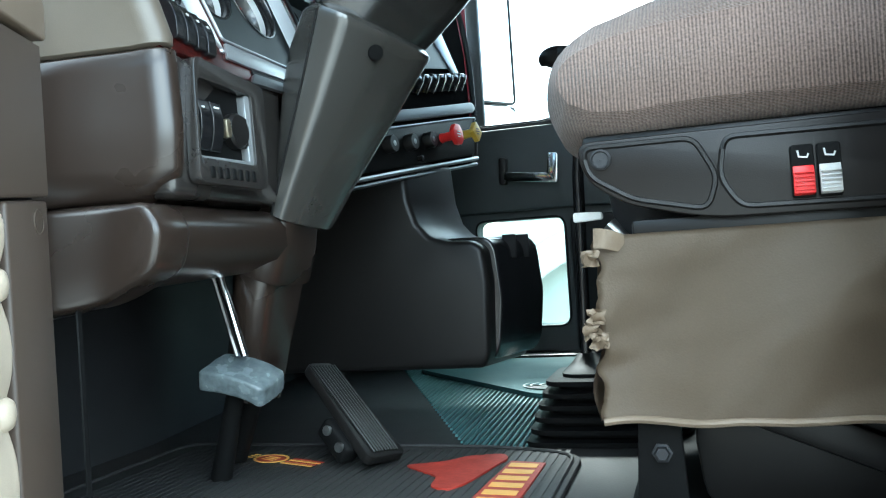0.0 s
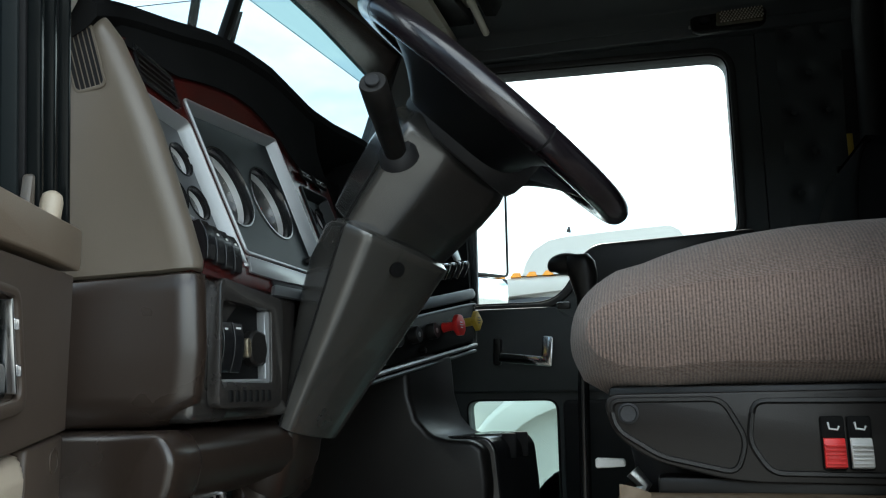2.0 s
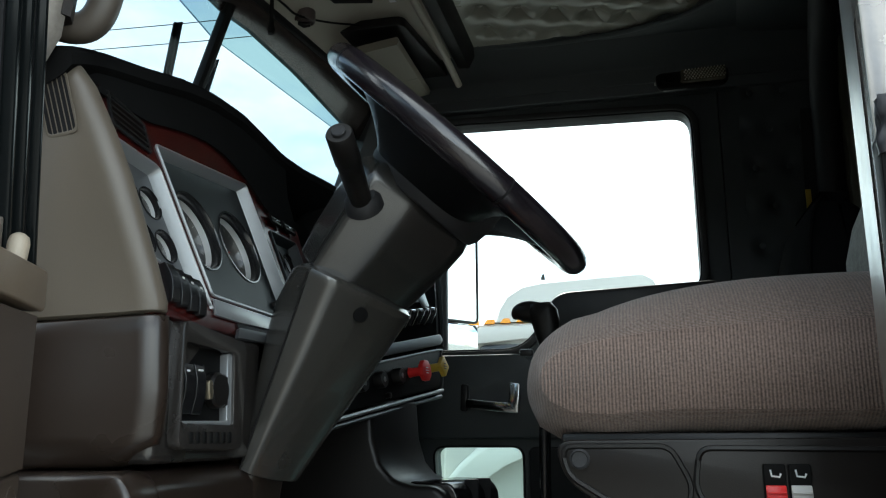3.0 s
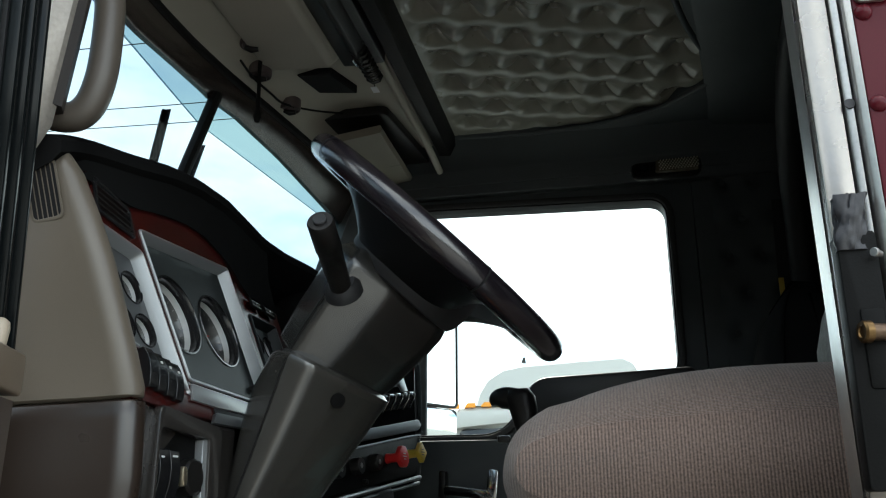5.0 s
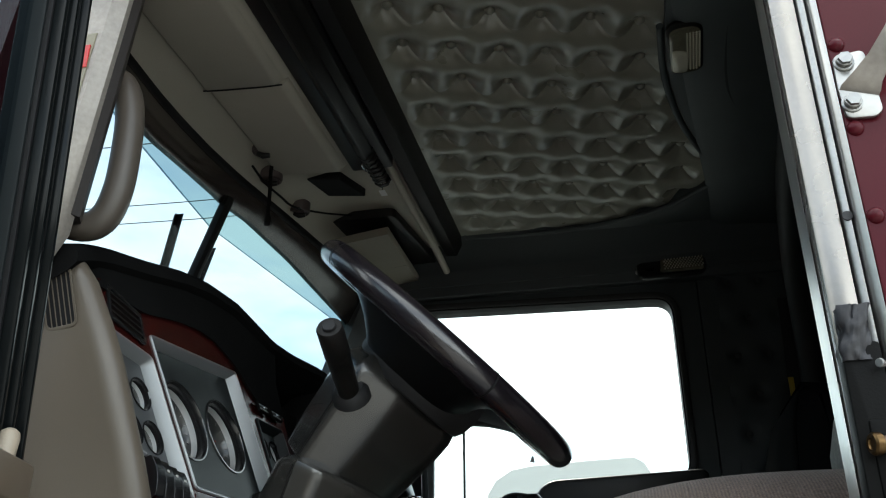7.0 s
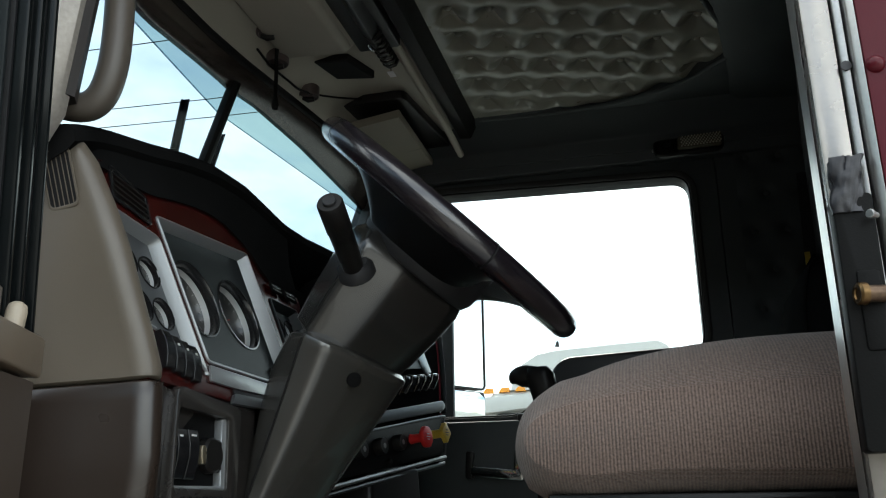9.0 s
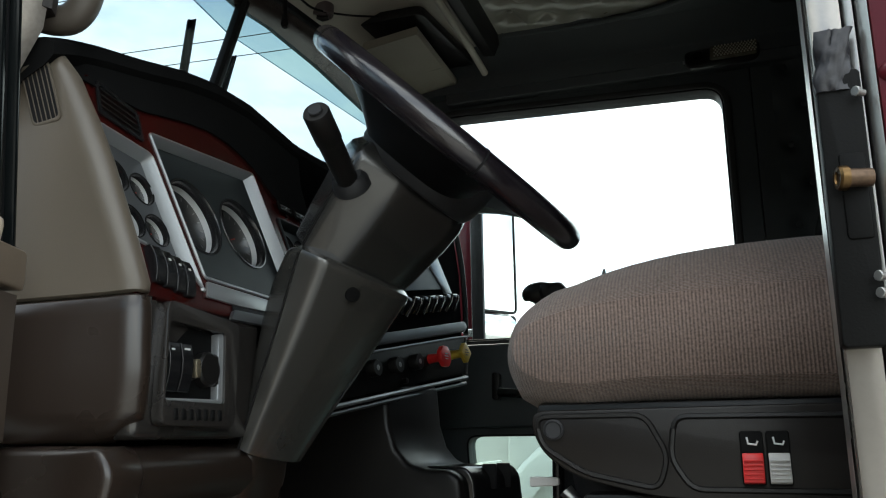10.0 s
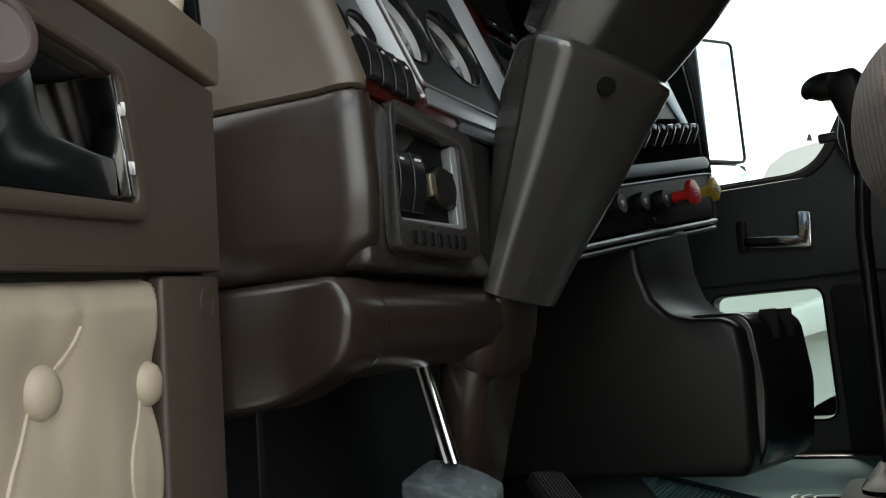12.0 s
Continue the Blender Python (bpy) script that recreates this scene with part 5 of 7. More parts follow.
def rim_ring(a):
    """One slice of the rim: fuller at the grips, a little polished and uneven."""
    w = 0.0195 + 0.0008 * noise.noise(Vector((3 * math.cos(a), 3 * math.sin(a), 0)))
    return [Vector(((RR + w * math.cos(q)) * math.cos(a), (RR + w * math.cos(q)) * math.sin(a), 0.0185 * math.sin(q))) for q in (2 * math.pi * j / 18 for j in range(18))]
part("rim", moved(loft([rim_ring(2 * math.pi * i / 120) for i in range(121)], False), WM), "leather", wheel)
for a in (52, 128, 232, 308):
    q = radians(a)
    part("rim_seam", moved(loft([[Vector(((RR + 0.0203 * math.cos(p)) * math.cos(q + d), (RR + 0.0203 * math.cos(p)) * math.sin(q + d), 0.0193 * math.sin(p))) for p in (2 * math.pi * j / 18 for j in range(18))] for d in (-0.006, -0.003, 0.003, 0.006)], False), WM), "seal", wheel)
part("hub", lathe([(0.080, -0.079 * sgn), (0.088, -0.077 * sgn), (0.094, -0.066 * sgn), (0.097, -0.045 * sgn), (0.096, -0.018 * sgn), (0.086, -0.006 * sgn), (0, 0.004 * sgn)], WM, 48), "soft_black", wheel, "broad black hub pad")
def spread(r):
    """Half the angle over which a spoke reaches at radius r."""
    return step_in(r, ((0.088, 78), (0.105, 63), (0.125, 53), (0.150, 46), (0.180, 44), (0.200, 47), (0.207, 52)))
for side in (90, 270):
    def spoke(u, v, side=side):
        r = 0.086 + 0.114 * v
        w = 2 * u - 1
        w = w if side == 270 else -w
        q = radians(side + spread(r) * (2 * u - 1) * (1.0 + (0.42 * v if w > 0 else 0.0)))
        back = -0.072 + 0.068 * v ** 0.8 + 0.024 * abs(w) ** 5 * (1 - v)
        return WM @ Vector((r * math.cos(q), r * math.sin(q), sgn * back))
    bm = grid(40, 18, spoke)
    bmesh.ops.solidify(bm, geom=list(bm.faces), thickness=0.014)
    part("spoke", bm, "spoke_black", wheel, angle=60)

# ---- pedals and driver's floor ----
brake = thing("brake_pedal", (-0.58, 0.37, 0.06), "worn rubber brake pedal on a bright arm", "pedal")
bm = prism(rounded([(-0.052, -0.030), (0.050, -0.034), (0.054, 0.026), (-0.048, 0.032)], 0.012, 4), "xy", -0.016, 0.012, 0.007, 3)
bmesh.ops.subdivide_edges(bm, edges=[e for e in bm.edges if e.calc_length() > 0.02], cuts=5, use_grid_fill=True)
for v in bm.verts:
    v.co.z += 0.008 * math.cos(v.co.x * 26) - 0.10 * max(0.0, v.co.x) ** 1.5 + 0.0022 * noise.noise(v.co * 70)
part("pad", moved(bm, axes((-0.575, 0.36, 0.200), (0.90, 0.10, -0.24), (0.05, 0.95, 0.30), (0.26, -0.29, 0.92))), "grime", brake, "polished, worn rubber pad", angle=50)
part("arm", tube([(-0.605, 0.37, 0.34), (-0.57, 0.362, 0.23)], 0.006, 10), "chrome", brake)
part("arm", tube([(-0.618, 0.375, 0.34), (-0.583, 0.367, 0.23)], 0.004, 8), "chrome", brake)
part("lever", tube([(-0.590, 0.372, 0.19), (-0.640, 0.40, 0.06)], [0.012, 0.015], 12), "flat_black", brake)
gas = thing("accelerator_pedal", (-0.48, 0.52, 0.06), "ribbed black accelerator pedal", "pedal")
gx = Vector((-0.115, 0.06, 0.110)).normalized()
gy = Vector((0.25, 0.97, 0)).normalized()
gy = (gy - gx * gy.dot(gx)).normalized()
GM = axes((-0.425, 0.475, 0.070), gx, -gy, gx.cross(-gy))
part("plate", moved(prism(rounded([(0, -0.038), (0.190, -0.026), (0.190, 0.026), (0, 0.038)], 0.012), "xy", -0.010, 0.006, 0.003, 2), GM), "black", gas)
for k in range(9):
    part("rib", moved(box(0.008, 0.182, -0.0245 + 0.0058 * k, -0.0215 + 0.0058 * k, 0.006, 0.0092, 0.0008, 1), GM), "black", gas)
part("hinge_block", moved(box(0.030, 0.095, 0.014, 0.046, -0.040, -0.008, 0.008, 3), GM), "flat_black", gas)
for k in range(2):
    part("bolt", moved(lathe([(0.007, 0), (0.007, 0.006), (0, 0.007)], Matrix.Translation((0.045 + 0.032 * k, 0.044, -0.018)) @ Matrix.Rotation(radians(-90), 4, "X"), 10), GM), "steel", gas)
mat1 = thing("floor_mat", (-0.5, 0.45, 0.055), "black rubber driver's floor mat with printed emblems", "floor mat")
part("sheet", prism(rounded([(-0.84, 0.22), (-0.16, 0.16), (-0.165, 0.56), (-0.30, 0.60), (-0.84, 0.62)], 0.04), "xy", 0.051, 0.058, 0.003, 2), "rubber", mat1)
part("raised_edge", tube([Vector((x, y, 0.060)) for x, y in rounded([(-0.83, 0.23), (-0.17, 0.17), (-0.175, 0.55), (-0.30, 0.59), (-0.83, 0.61), (-0.83, 0.25)], 0.04)], 0.0028, 6), "rubber", mat1)
bm = bmesh.new()
for k in range(46):
    add(bm, box(-0.80 + 0.0135 * k, -0.7925 + 0.0135 * k, 0.26, 0.58, 0.058, 0.0590))
tagged(part("fine_ribs", bm, "rubber", mat1, smooth=False), kind="stuff")
# printed red and gold emblem: oval badge with streaks
EMX = axes((-0.622, 0.508, 0.0605), (0.72, -0.28, 0), (0.28, 0.72, 0), (0, 0, 1))
part("badge", moved(loft([[Vector((0.040 * math.cos(a) * s, 0.030 * math.sin(a) * s, h)) for a in (2 * math.pi * i / 28 for i in range(28))] for s, h in ((1, 0), (1, 0.001), (0.86, 0.001), (0.86, 0.0002))]), EMX), "gold", mat1, "printed gold oval badge")
part("badge_field", plate([(0.034 * math.cos(a), 0.025 * math.sin(a)) for a in (2 * math.pi * i / 24 for i in range(24))], 0.0006, EMX), "red_print", mat1)
for k in (-1, 0, 1):
    part("emblem_bar", plate([(-0.016, 0.009 * k - 0.002), (0.016, 0.009 * k - 0.002), (0.016, 0.009 * k + 0.002), (-0.016, 0.009 * k + 0.002)], 0.0012, EMX), "gold", mat1, smooth=False)
for k in range(4):
    part("streak", plate([(0.046, -0.018 + 0.011 * k), (0.125, -0.014 + 0.010 * k), (0.125, -0.009 + 0.010 * k), (0.046, -0.012 + 0.011 * k)], 0.001, EMX), ("gold", "red_print")[k % 2], mat1, smooth=False)
for k in range(3):
    part("streak", plate([(-0.062, -0.010 + 0.010 * k), (-0.046, -0.010 + 0.010 * k), (-0.046, -0.006 + 0.010 * k), (-0.062, -0.006 + 0.010 * k)], 0.001, EMX), "gold", mat1, smooth=False)
part("red_print", prism(rounded([(-0.40, 0.475), (-0.345, 0.50), (-0.325, 0.53), (-0.275, 0.545), (-0.262, 0.52), (-0.275, 0.46), (-0.285, 0.40), (-0.30, 0.36), (-0.33, 0.37), (-0.335, 0.42), (-0.37, 0.45)], 0.012), "xy", 0.0585, 0.0612), "red_print", mat1, "worn red truck-shaped print")
part("name_plate", prism([(-0.255, 0.500), (-0.206, 0.490), (-0.206, 0.25), (-0.266, 0.26)], "xy", 0.0585, 0.0618), "red_print", mat1, "red and gold name plate print", smooth=False)
for k in range(7):
    y = 0.275 + 0.032 * k
    part("name_bar", prism([(-0.258 + 0.001 * k, y), (-0.213, y - 0.004), (-0.213, y + 0.014), (-0.258 + 0.001 * k, y + 0.019)], "xy", 0.0619, 0.0626), "gold", mat1, smooth=False)

# passenger side floor: ribbed rubber, loose mat
def fz(y):
    return FLOOR + 0.035 * min(1, max(0, (y - 0.65) / 0.6))
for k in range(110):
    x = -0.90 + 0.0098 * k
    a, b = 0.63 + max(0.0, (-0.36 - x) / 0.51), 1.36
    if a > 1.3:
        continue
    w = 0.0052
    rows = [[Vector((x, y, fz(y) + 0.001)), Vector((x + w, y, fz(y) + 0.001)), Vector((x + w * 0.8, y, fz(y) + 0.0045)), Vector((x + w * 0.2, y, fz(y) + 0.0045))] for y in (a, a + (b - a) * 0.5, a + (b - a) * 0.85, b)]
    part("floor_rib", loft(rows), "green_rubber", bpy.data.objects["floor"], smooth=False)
pm = thing("passenger_mat", (-0.4, 1.15, 0.085), "smooth dark rubber passenger mat with a pale emblem", "floor mat")
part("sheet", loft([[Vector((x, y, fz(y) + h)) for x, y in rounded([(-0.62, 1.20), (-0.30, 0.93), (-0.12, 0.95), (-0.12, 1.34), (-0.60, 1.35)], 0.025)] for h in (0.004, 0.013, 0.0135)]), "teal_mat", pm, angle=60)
for k, r in enumerate((0.045, 0.033, 0.018)):
    part("emblem_ring", moved(loft([[Vector(((r + s) * math.cos(a) * 1.2, (r + s) * math.sin(a), h)) for a in (2 * math.pi * i / 24 for i in range(24))] for s, h in ((0.003, 0), (0.003, 0.001), (0, 0.001), (0, 0))]), Matrix.Translation((-0.285, 1.01, fz(1.0) + 0.0138))), "white_plastic", pm)

# ---- gear lever ----
shift = thing("gear_lever", (-0.19, 0.75, 0.05), "tall black gear lever with a pistol-grip knob and a bellows boot", "gear lever")
part("rod", tube([(-0.192, 0.75, 0.14), (-0.185, 0.75, 0.46), (-0.175, 0.75, 0.56)], 0.0095, 12), "gloss_black", shift)
part("grip", loft([sect(c, (1, 0, 0.1), YD, w, h, r) for c, w, h, r in (((-0.176, 0.75, 0.535), 0.022, 0.026, 0.010), ((-0.173, 0.75, 0.545), 0.034, 0.036, 0.014), ((-0.174, 0.75, 0.60), 0.034, 0.038, 0.015), ((-0.178, 0.75, 0.635), 0.046, 0.044, 0.018), ((-0.184, 0.75, 0.655), 0.052, 0.048, 0.019), ((-0.187, 0.75, 0.667), 0.040, 0.040, 0.016))]), "black", shift, angle=70)
part("nose", tube(smooth_path([(-0.183, 0.75, 0.650), (-0.205, 0.75, 0.655), (-0.220, 0.75, 0.653), (-0.228, 0.75, 0.648), (-0.231, 0.75, 0.643)], 3), [0.0195, 0.0195, 0.0192, 0.019, 0.0185, 0.018, 0.017, 0.0155, 0.0135, 0.011, 0.008, 0.005, 0.002], 16), "black", shift)
part("splitter_tab", box(-0.222, -0.200, 0.738, 0.750, 0.580, 0.592, 0.003), "black", shift)
prof = []
for k in range(6):
    z, w = 0.052 + 0.0170 * k, 0.250 - 0.012 * k
    prof += [(w, z), (w, z + 0.007), (w - 0.045, z + 0.010), (w - 0.045, z + 0.0150)]
part("bellows", loft([[Vector((-0.150 + p[0], 0.735 + p[1], z)) for p in rrect(w, w * 0.95, 0.03, 4)] for w, z in prof] + [[Vector((-0.190 + p[0], 0.75 + p[1], 0.160)) for p in rrect(0.05, 0.05, 0.02, 4)], [Vector((-0.190 + p[0], 0.75 + p[1], 0.175)) for p in rrect(0.026, 0.026, 0.012, 4)]]), "flat_black", shift, "black rubber bellows boot", angle=50)
shift.location.x += 0.012

# ---- driver's seat ----
seat = thing("driver_seat", (0.1, 0.45, 0.05), "grey-brown cloth air-suspension driver's seat", "seat")
# cushion: swept from side to side, rounded at its front and edges
def cushion(k):
    """One slice of the cushion, k from 0 at the near side to 1 at the far side."""
    y = 0.225 + 0.50 * k
    e = 1 - (abs(2 * k - 1)) ** 6
    s = 0.52 + 0.48 * e
    top = [(-0.118, 0.462), (-0.130, 0.490), (-0.131, 0.515), (-0.122, 0.540), (-0.100, 0.560), (-0.06, 0.578), (0.0, 0.593), (0.08, 0.603), (0.18, 0.607), (0.34, 0.606), (0.40, 0.60)]
    bot = [(0.40, 0.46), (0.18, 0.448), (0.02, 0.443), (-0.05, 0.444), (-0.09, 0.448)]
    mid = 0.512
    crown = 0.030 * math.sin(math.pi * k) ** 0.8
    top = [(p.x, p.z) for p in smooth_path([(x, 0, z) for x, z in top], 3)]
    return [Vector((x if x > -0.06 else -0.06 + (x + 0.06) * (0.80 + 0.20 * e) - 0.022 * math.sin(math.pi * k), y, mid + (z - mid) * s + (crown * max(0.0, (z - mid) / 0.095) if z > mid else 0) + (0.004 * math.sin(x * 26) if z < 0.46 else 0))) for x, z in top + bot]
SLICES = [0.5 - 0.5 * math.cos(math.pi * i / 44) for i in range(45)]
rings = [cushion(k) for k in SLICES]
cushion_part = part("cushion", loft(rings), "seat_cloth", seat, "grey-brown rib-woven cloth cushion", angle=75)
girth = cushion_part.data.attributes.new("girth", "FLOAT", "POINT")
run = [0.0] * len(rings[0])
for i, ring in enumerate(rings):
    for j, p in enumerate(ring):
        run[j] += (p - rings[i - 1][j]).length if i else 0.0
        girth.data[i * len(ring) + j].value = run[j]
part("cushion_pan", box(-0.10, 0.42, 0.25, 0.71, 0.425, 0.455, 0.006), "black", seat)
side = part("side_panel", prism(rounded([(-0.106, 0.447), (0.45, 0.450), (0.45, 0.358), (0.02, 0.362), (-0.060, 0.382), (-0.096, 0.408)], [0.02, 0, 0, 0.03, 0.03, 0.02], 5), "xz", 0.236, 0.262, 0.005, 3), "panel_black", seat, "black plastic control panel")
LM = axes((0, 0.236, 0), (1, 0, 0), (0, 0, 1), (0, -1, 0))
def ridge(pts, r=0.0032):
    return tube([Vector((x, 0.2365, z)) for x, z in rounded(pts, 0.012, 4)] + [Vector((rounded(pts, 0.012, 4)[0][0], 0.2365, rounded(pts, 0.012, 4)[0][1]))], r, 6)
part("panel_ridge", ridge([(-0.098, 0.441), (0.010, 0.441), (0.030, 0.402), (0.020, 0.371), (-0.050, 0.386), (-0.092, 0.412)]), "black", side)
part("panel_ridge", ridge([(0.038, 0.439), (0.28, 0.437), (0.28, 0.368), (0.050, 0.371), (0.032, 0.400)]), "black", side)
bolt = part("pivot_cap", lathe([(0.0105, 0), (0.0105, 0.003), (0.0085, 0.0045), (0.0075, 0.003), (0.003, 0.0026), (0, 0.003)], facing((-0.080, 0.236, 0.428), (0, -1, 0)), 20), "soft_black", side)
for x, material, label in ((0.1060, "red", "red rocker switch"), (0.1290, "white_plastic", "pale grey rocker switch")):
    sw = part("seat_switch", prism(rrect(0.0205, 0.050, 0.002, 2), "xz", 0.231, 0.238, 0.001, 1), "flat_black", side, label)
    sw.location = (x, 0, 0.399)
    part("rocker", prism([(0.2305, 0.376), (0.2225, 0.378), (0.2245, 0.396), (0.2275, 0.404), (0.2315, 0.404)], "yz", x - 0.0093, x + 0.0093, 0.0010, 2), material, side)
    for k in range(5):
        part("grip_rib", box(x - 0.0085, x + 0.0085, 0.2215, 0.2250, 0.3805 + 0.0040 * k, 0.3822 + 0.0040 * k, 0.0004, 1), material, side)
    part("seat_icon", tube([(x - 0.004, 0.2300, 0.4185), (x - 0.003, 0.2300, 0.4125), (x + 0.004, 0.2300, 0.4115), (x + 0.0055, 0.2300, 0.4150)], 0.0010, 6), "mark_white", side)
part("lower_rail", box(-0.055, 0.45, 0.245, 0.29, 0.340, 0.366, 0.005), "black", seat)
part("front_shell", loft([sect(c, (1, 0, 0), YD, w, 0.34, 0.05) for c, w in (((0.02, 0.475, 0.17), 0.18), ((0.02, 0.475, 0.36), 0.20), ((0.02, 0.475, 0.42), 0.22))]), "soft_black", seat)
lever = part("tilt_handle", moved(prism(rounded([(0, 0), (0.032, 0.002), (0.031, 0.010), (0, 0.011)], 0.003), "xz", -0.004, 0.004, 0.001, 1), Matrix.Translation((-0.1200, 0.300, 0.3690))), "white_plastic", seat, "pale grey adjustment lever")
part("lever_joint", tube([(-0.082, 0.300, 0.366), (-0.070, 0.300, 0.352), (-0.080, 0.30, 0.340)], 0.008, 10), "steel", seat)
# vinyl skirt hanging in soft folds, open at its front corner
def skirt(u, v):
    x = -0.090 + 0.62 * u
    z = 0.352 - 0.186 * v
    fold = 0.010 * math.sin(x * 30 + 2.5 * v + 2 * noise.noise(Vector((x * 5, 0, 8)))) * v ** 1.5 + 0.040 * noise.noise(Vector((x * 7 + 0.8 * v, v * 0.9, 3))) * (0.35 + v) + 0.0030 * noise.noise(Vector((x * 26 + v * 4, v * 5, 6)))
    curl = 0.012 * max(0, 1 - u * 9) * noise.noise(Vector((v * 9, 1, 7)))
    return (x + curl - 0.004 * v, 0.238 - 0.016 * v + fold, z + (0.006 * noise.noise(Vector((x * 12, 0, 5))) if v > 0.96 else 0))
bm = grid(90, 40, skirt)
bmesh.ops.solidify(bm, geom=list(bm.faces), thickness=0.003)
sk = part("skirt", bm, "skirt", seat, "grey-beige vinyl skirt with soft folds", angle=80)
hem = [Vector(skirt(i / 60, 1.0)) + Vector((0, -0.001, 0)) for i in range(61)]
part("hem", tube(hem, 0.0040, 8), "skirt", sk)
def skirt_front(u, v):
    y = 0.238 + 0.42 * u
    return (-0.088 + 0.012 * noise.noise(Vector((y * 9, v * 3, 1))) - 0.01 * v, y, 0.352 - 0.186 * v)
bm = grid(40, 20, skirt_front)
bmesh.ops.solidify(bm, geom=list(bm.faces), thickness=0.003)
part("skirt_front", bm, "skirt", seat, angle=80)
for k, (x, z) in enumerate(((-0.094, 0.272), (-0.098, 0.258), (-0.092, 0.248), (-0.096, 0.330))):
    part("torn_scrap", grid(7, 7, lambda u, v, k=k, x=x, z=z: (x + 0.018 * (u - 0.5) + 0.006 * noise.noise(Vector((u * 3, v * 3, k))), 0.226 + 0.012 * noise.noise(Vector((u * 2.5 + k, v * 2.5, 2))), z + 0.016 * (v - 0.5) + 0.005 * noise.noise(Vector((v * 4, u * 4, k + 5))))), "skirt", seat, angle=80)
part("torn_flap", moved(grid(10, 8, lambda u, v: (-0.092 + 0.030 * u, 0.234 - 0.008 * math.sin(u * 3 + v), 0.360 - 0.020 * v - 0.008 * u * u)), Matrix.Identity(4)), "skirt", seat, "torn corner of the vinyl skirt")
base = part("base_frame", prism(rounded([(-0.062, 0.172), (-0.022, 0.172), (-0.016, 0.05), (-0.070, 0.05)], 0.004), "xz", 0.255, 0.275, 0.003, 2), "flat_black", seat)
part("base_bolt", lathe([(0.0105, 0), (0.0105, 0.004), (0.008, 0.005), (0.0065, 0.009), (0, 0.009)], facing((-0.0405, 0.255, 0.131), (0, -1, 0)), 6), "soft_black", base)
part("scissor_arm", moved(box(-0.20, 0.20, -0.012, 0.012, -0.018, 0.018, 0.006), Matrix.Translation((0.20, 0.29, 0.11)) @ Matrix.Rotation(radians(22), 4, "Y")), "black", seat)
part("inner_frame", prism(rounded([(-0.012, 0.16), (0.40, 0.16), (0.40, 0.06), (0.0, 0.06)], 0.03), "xz", 0.30, 0.32, 0.004, 2), "black", seat)
part("floor_plate", box(-0.08, 0.40, 0.25, 0.70, 0.05, 0.066, 0.003), "flat_black", seat)
part("backrest", loft([sect((f + 0.022 + w / 2, 0.47, z), (1, 0, -0.2), YD, w, h, 0.06) for f, z, w, h in ((0.275, 0.54, 0.14, 0.30), (0.256, 0.59, 0.18, 0.36), (0.249, 0.635, 0.20, 0.38), (0.250, 0.67, 0.20, 0.38), (0.262, 0.715, 0.20, 0.38), (0.290, 0.775, 0.19, 0.38), (0.345, 0.86, 0.17, 0.37), (0.395, 0.93, 0.12, 0.34), (0.425, 0.96, 0.05, 0.28))]), "back_cloth", seat, "grey pile cloth backrest", angle=75)

# ---- passenger's seat, mostly hidden ----
ps = thing("bucket_seat", (0.5, 1.0, 0.05), "black passenger seat behind the gear lever", "seat")
part("backrest", loft([sect(c, (1, 0, -0.1), YD, w, h, 0.045) for c, w, h in (((0.31, 1.05, 0.44), 0.10, 0.40), ((0.315, 1.05, 0.60), 0.11, 0.42), ((0.325, 1.05, 0.76), 0.11, 0.42), ((0.333, 1.05, 0.84), 0.085, 0.36), ((0.338, 1.05, 0.875), 0.04, 0.26))]), "hood_black", ps, angle=75)
part("piping", tube(smooth_path([(0.268, 0.87, 0.46), (0.268, 0.857, 0.60), (0.276, 0.857, 0.76), (0.296, 0.885, 0.84), (0.325, 0.93, 0.876)], 6), 0.0035, 6), "hood_black", ps)
part("cushion", box(0.30, 0.72, 0.83, 1.27, 0.36, 0.47, 0.03, 4), "soft_black", ps)
part("pedestal", box(0.36, 0.66, 0.88, 1.22, 0.05, 0.36, 0.01), "soft_black", ps)

# ---- rear side of the cab ----
def tuft_panel(u, v):
    x, z = 0.245 + 0.20 * u, 0.40 + 0.88 * v
    a, b = (x - 0.275) / 0.075 , (z - 0.50) / 0.095
    row = math.floor(b + 0.5)
    fa = (a + 0.5 * (row % 2)) % 1.0
    d = min(fa, 1 - fa) * 0.075
    e = abs(b - row) * 0.095
    pit = math.exp(-(d * d + e * e) / (2 * 0.013 ** 2))
    return (x, 1.392 - 0.012 + 0.012 * pit - 0.004 * noise.noise(Vector((x * 14, z * 14, 2))), z)
tp = solo("side_padding", grid(60, 130, tuft_panel), "trim_black", "black button-tufted padding behind the passenger door", "padding", kind="structure")
for r in range(9):
    z = 0.50 + 0.095 * r
    for k in range(3):
        x = 0.275 + 0.075 * k - 0.0375 * (r % 2)
        if 0.25 < x < 0.44 and z < 1.27:
            part("button", lathe([(0.008, 0), (0.007, 0.003), (0, 0.005)], facing((x, 1.388, z), (0, -1, 0)), 10), "trim_black", tp)
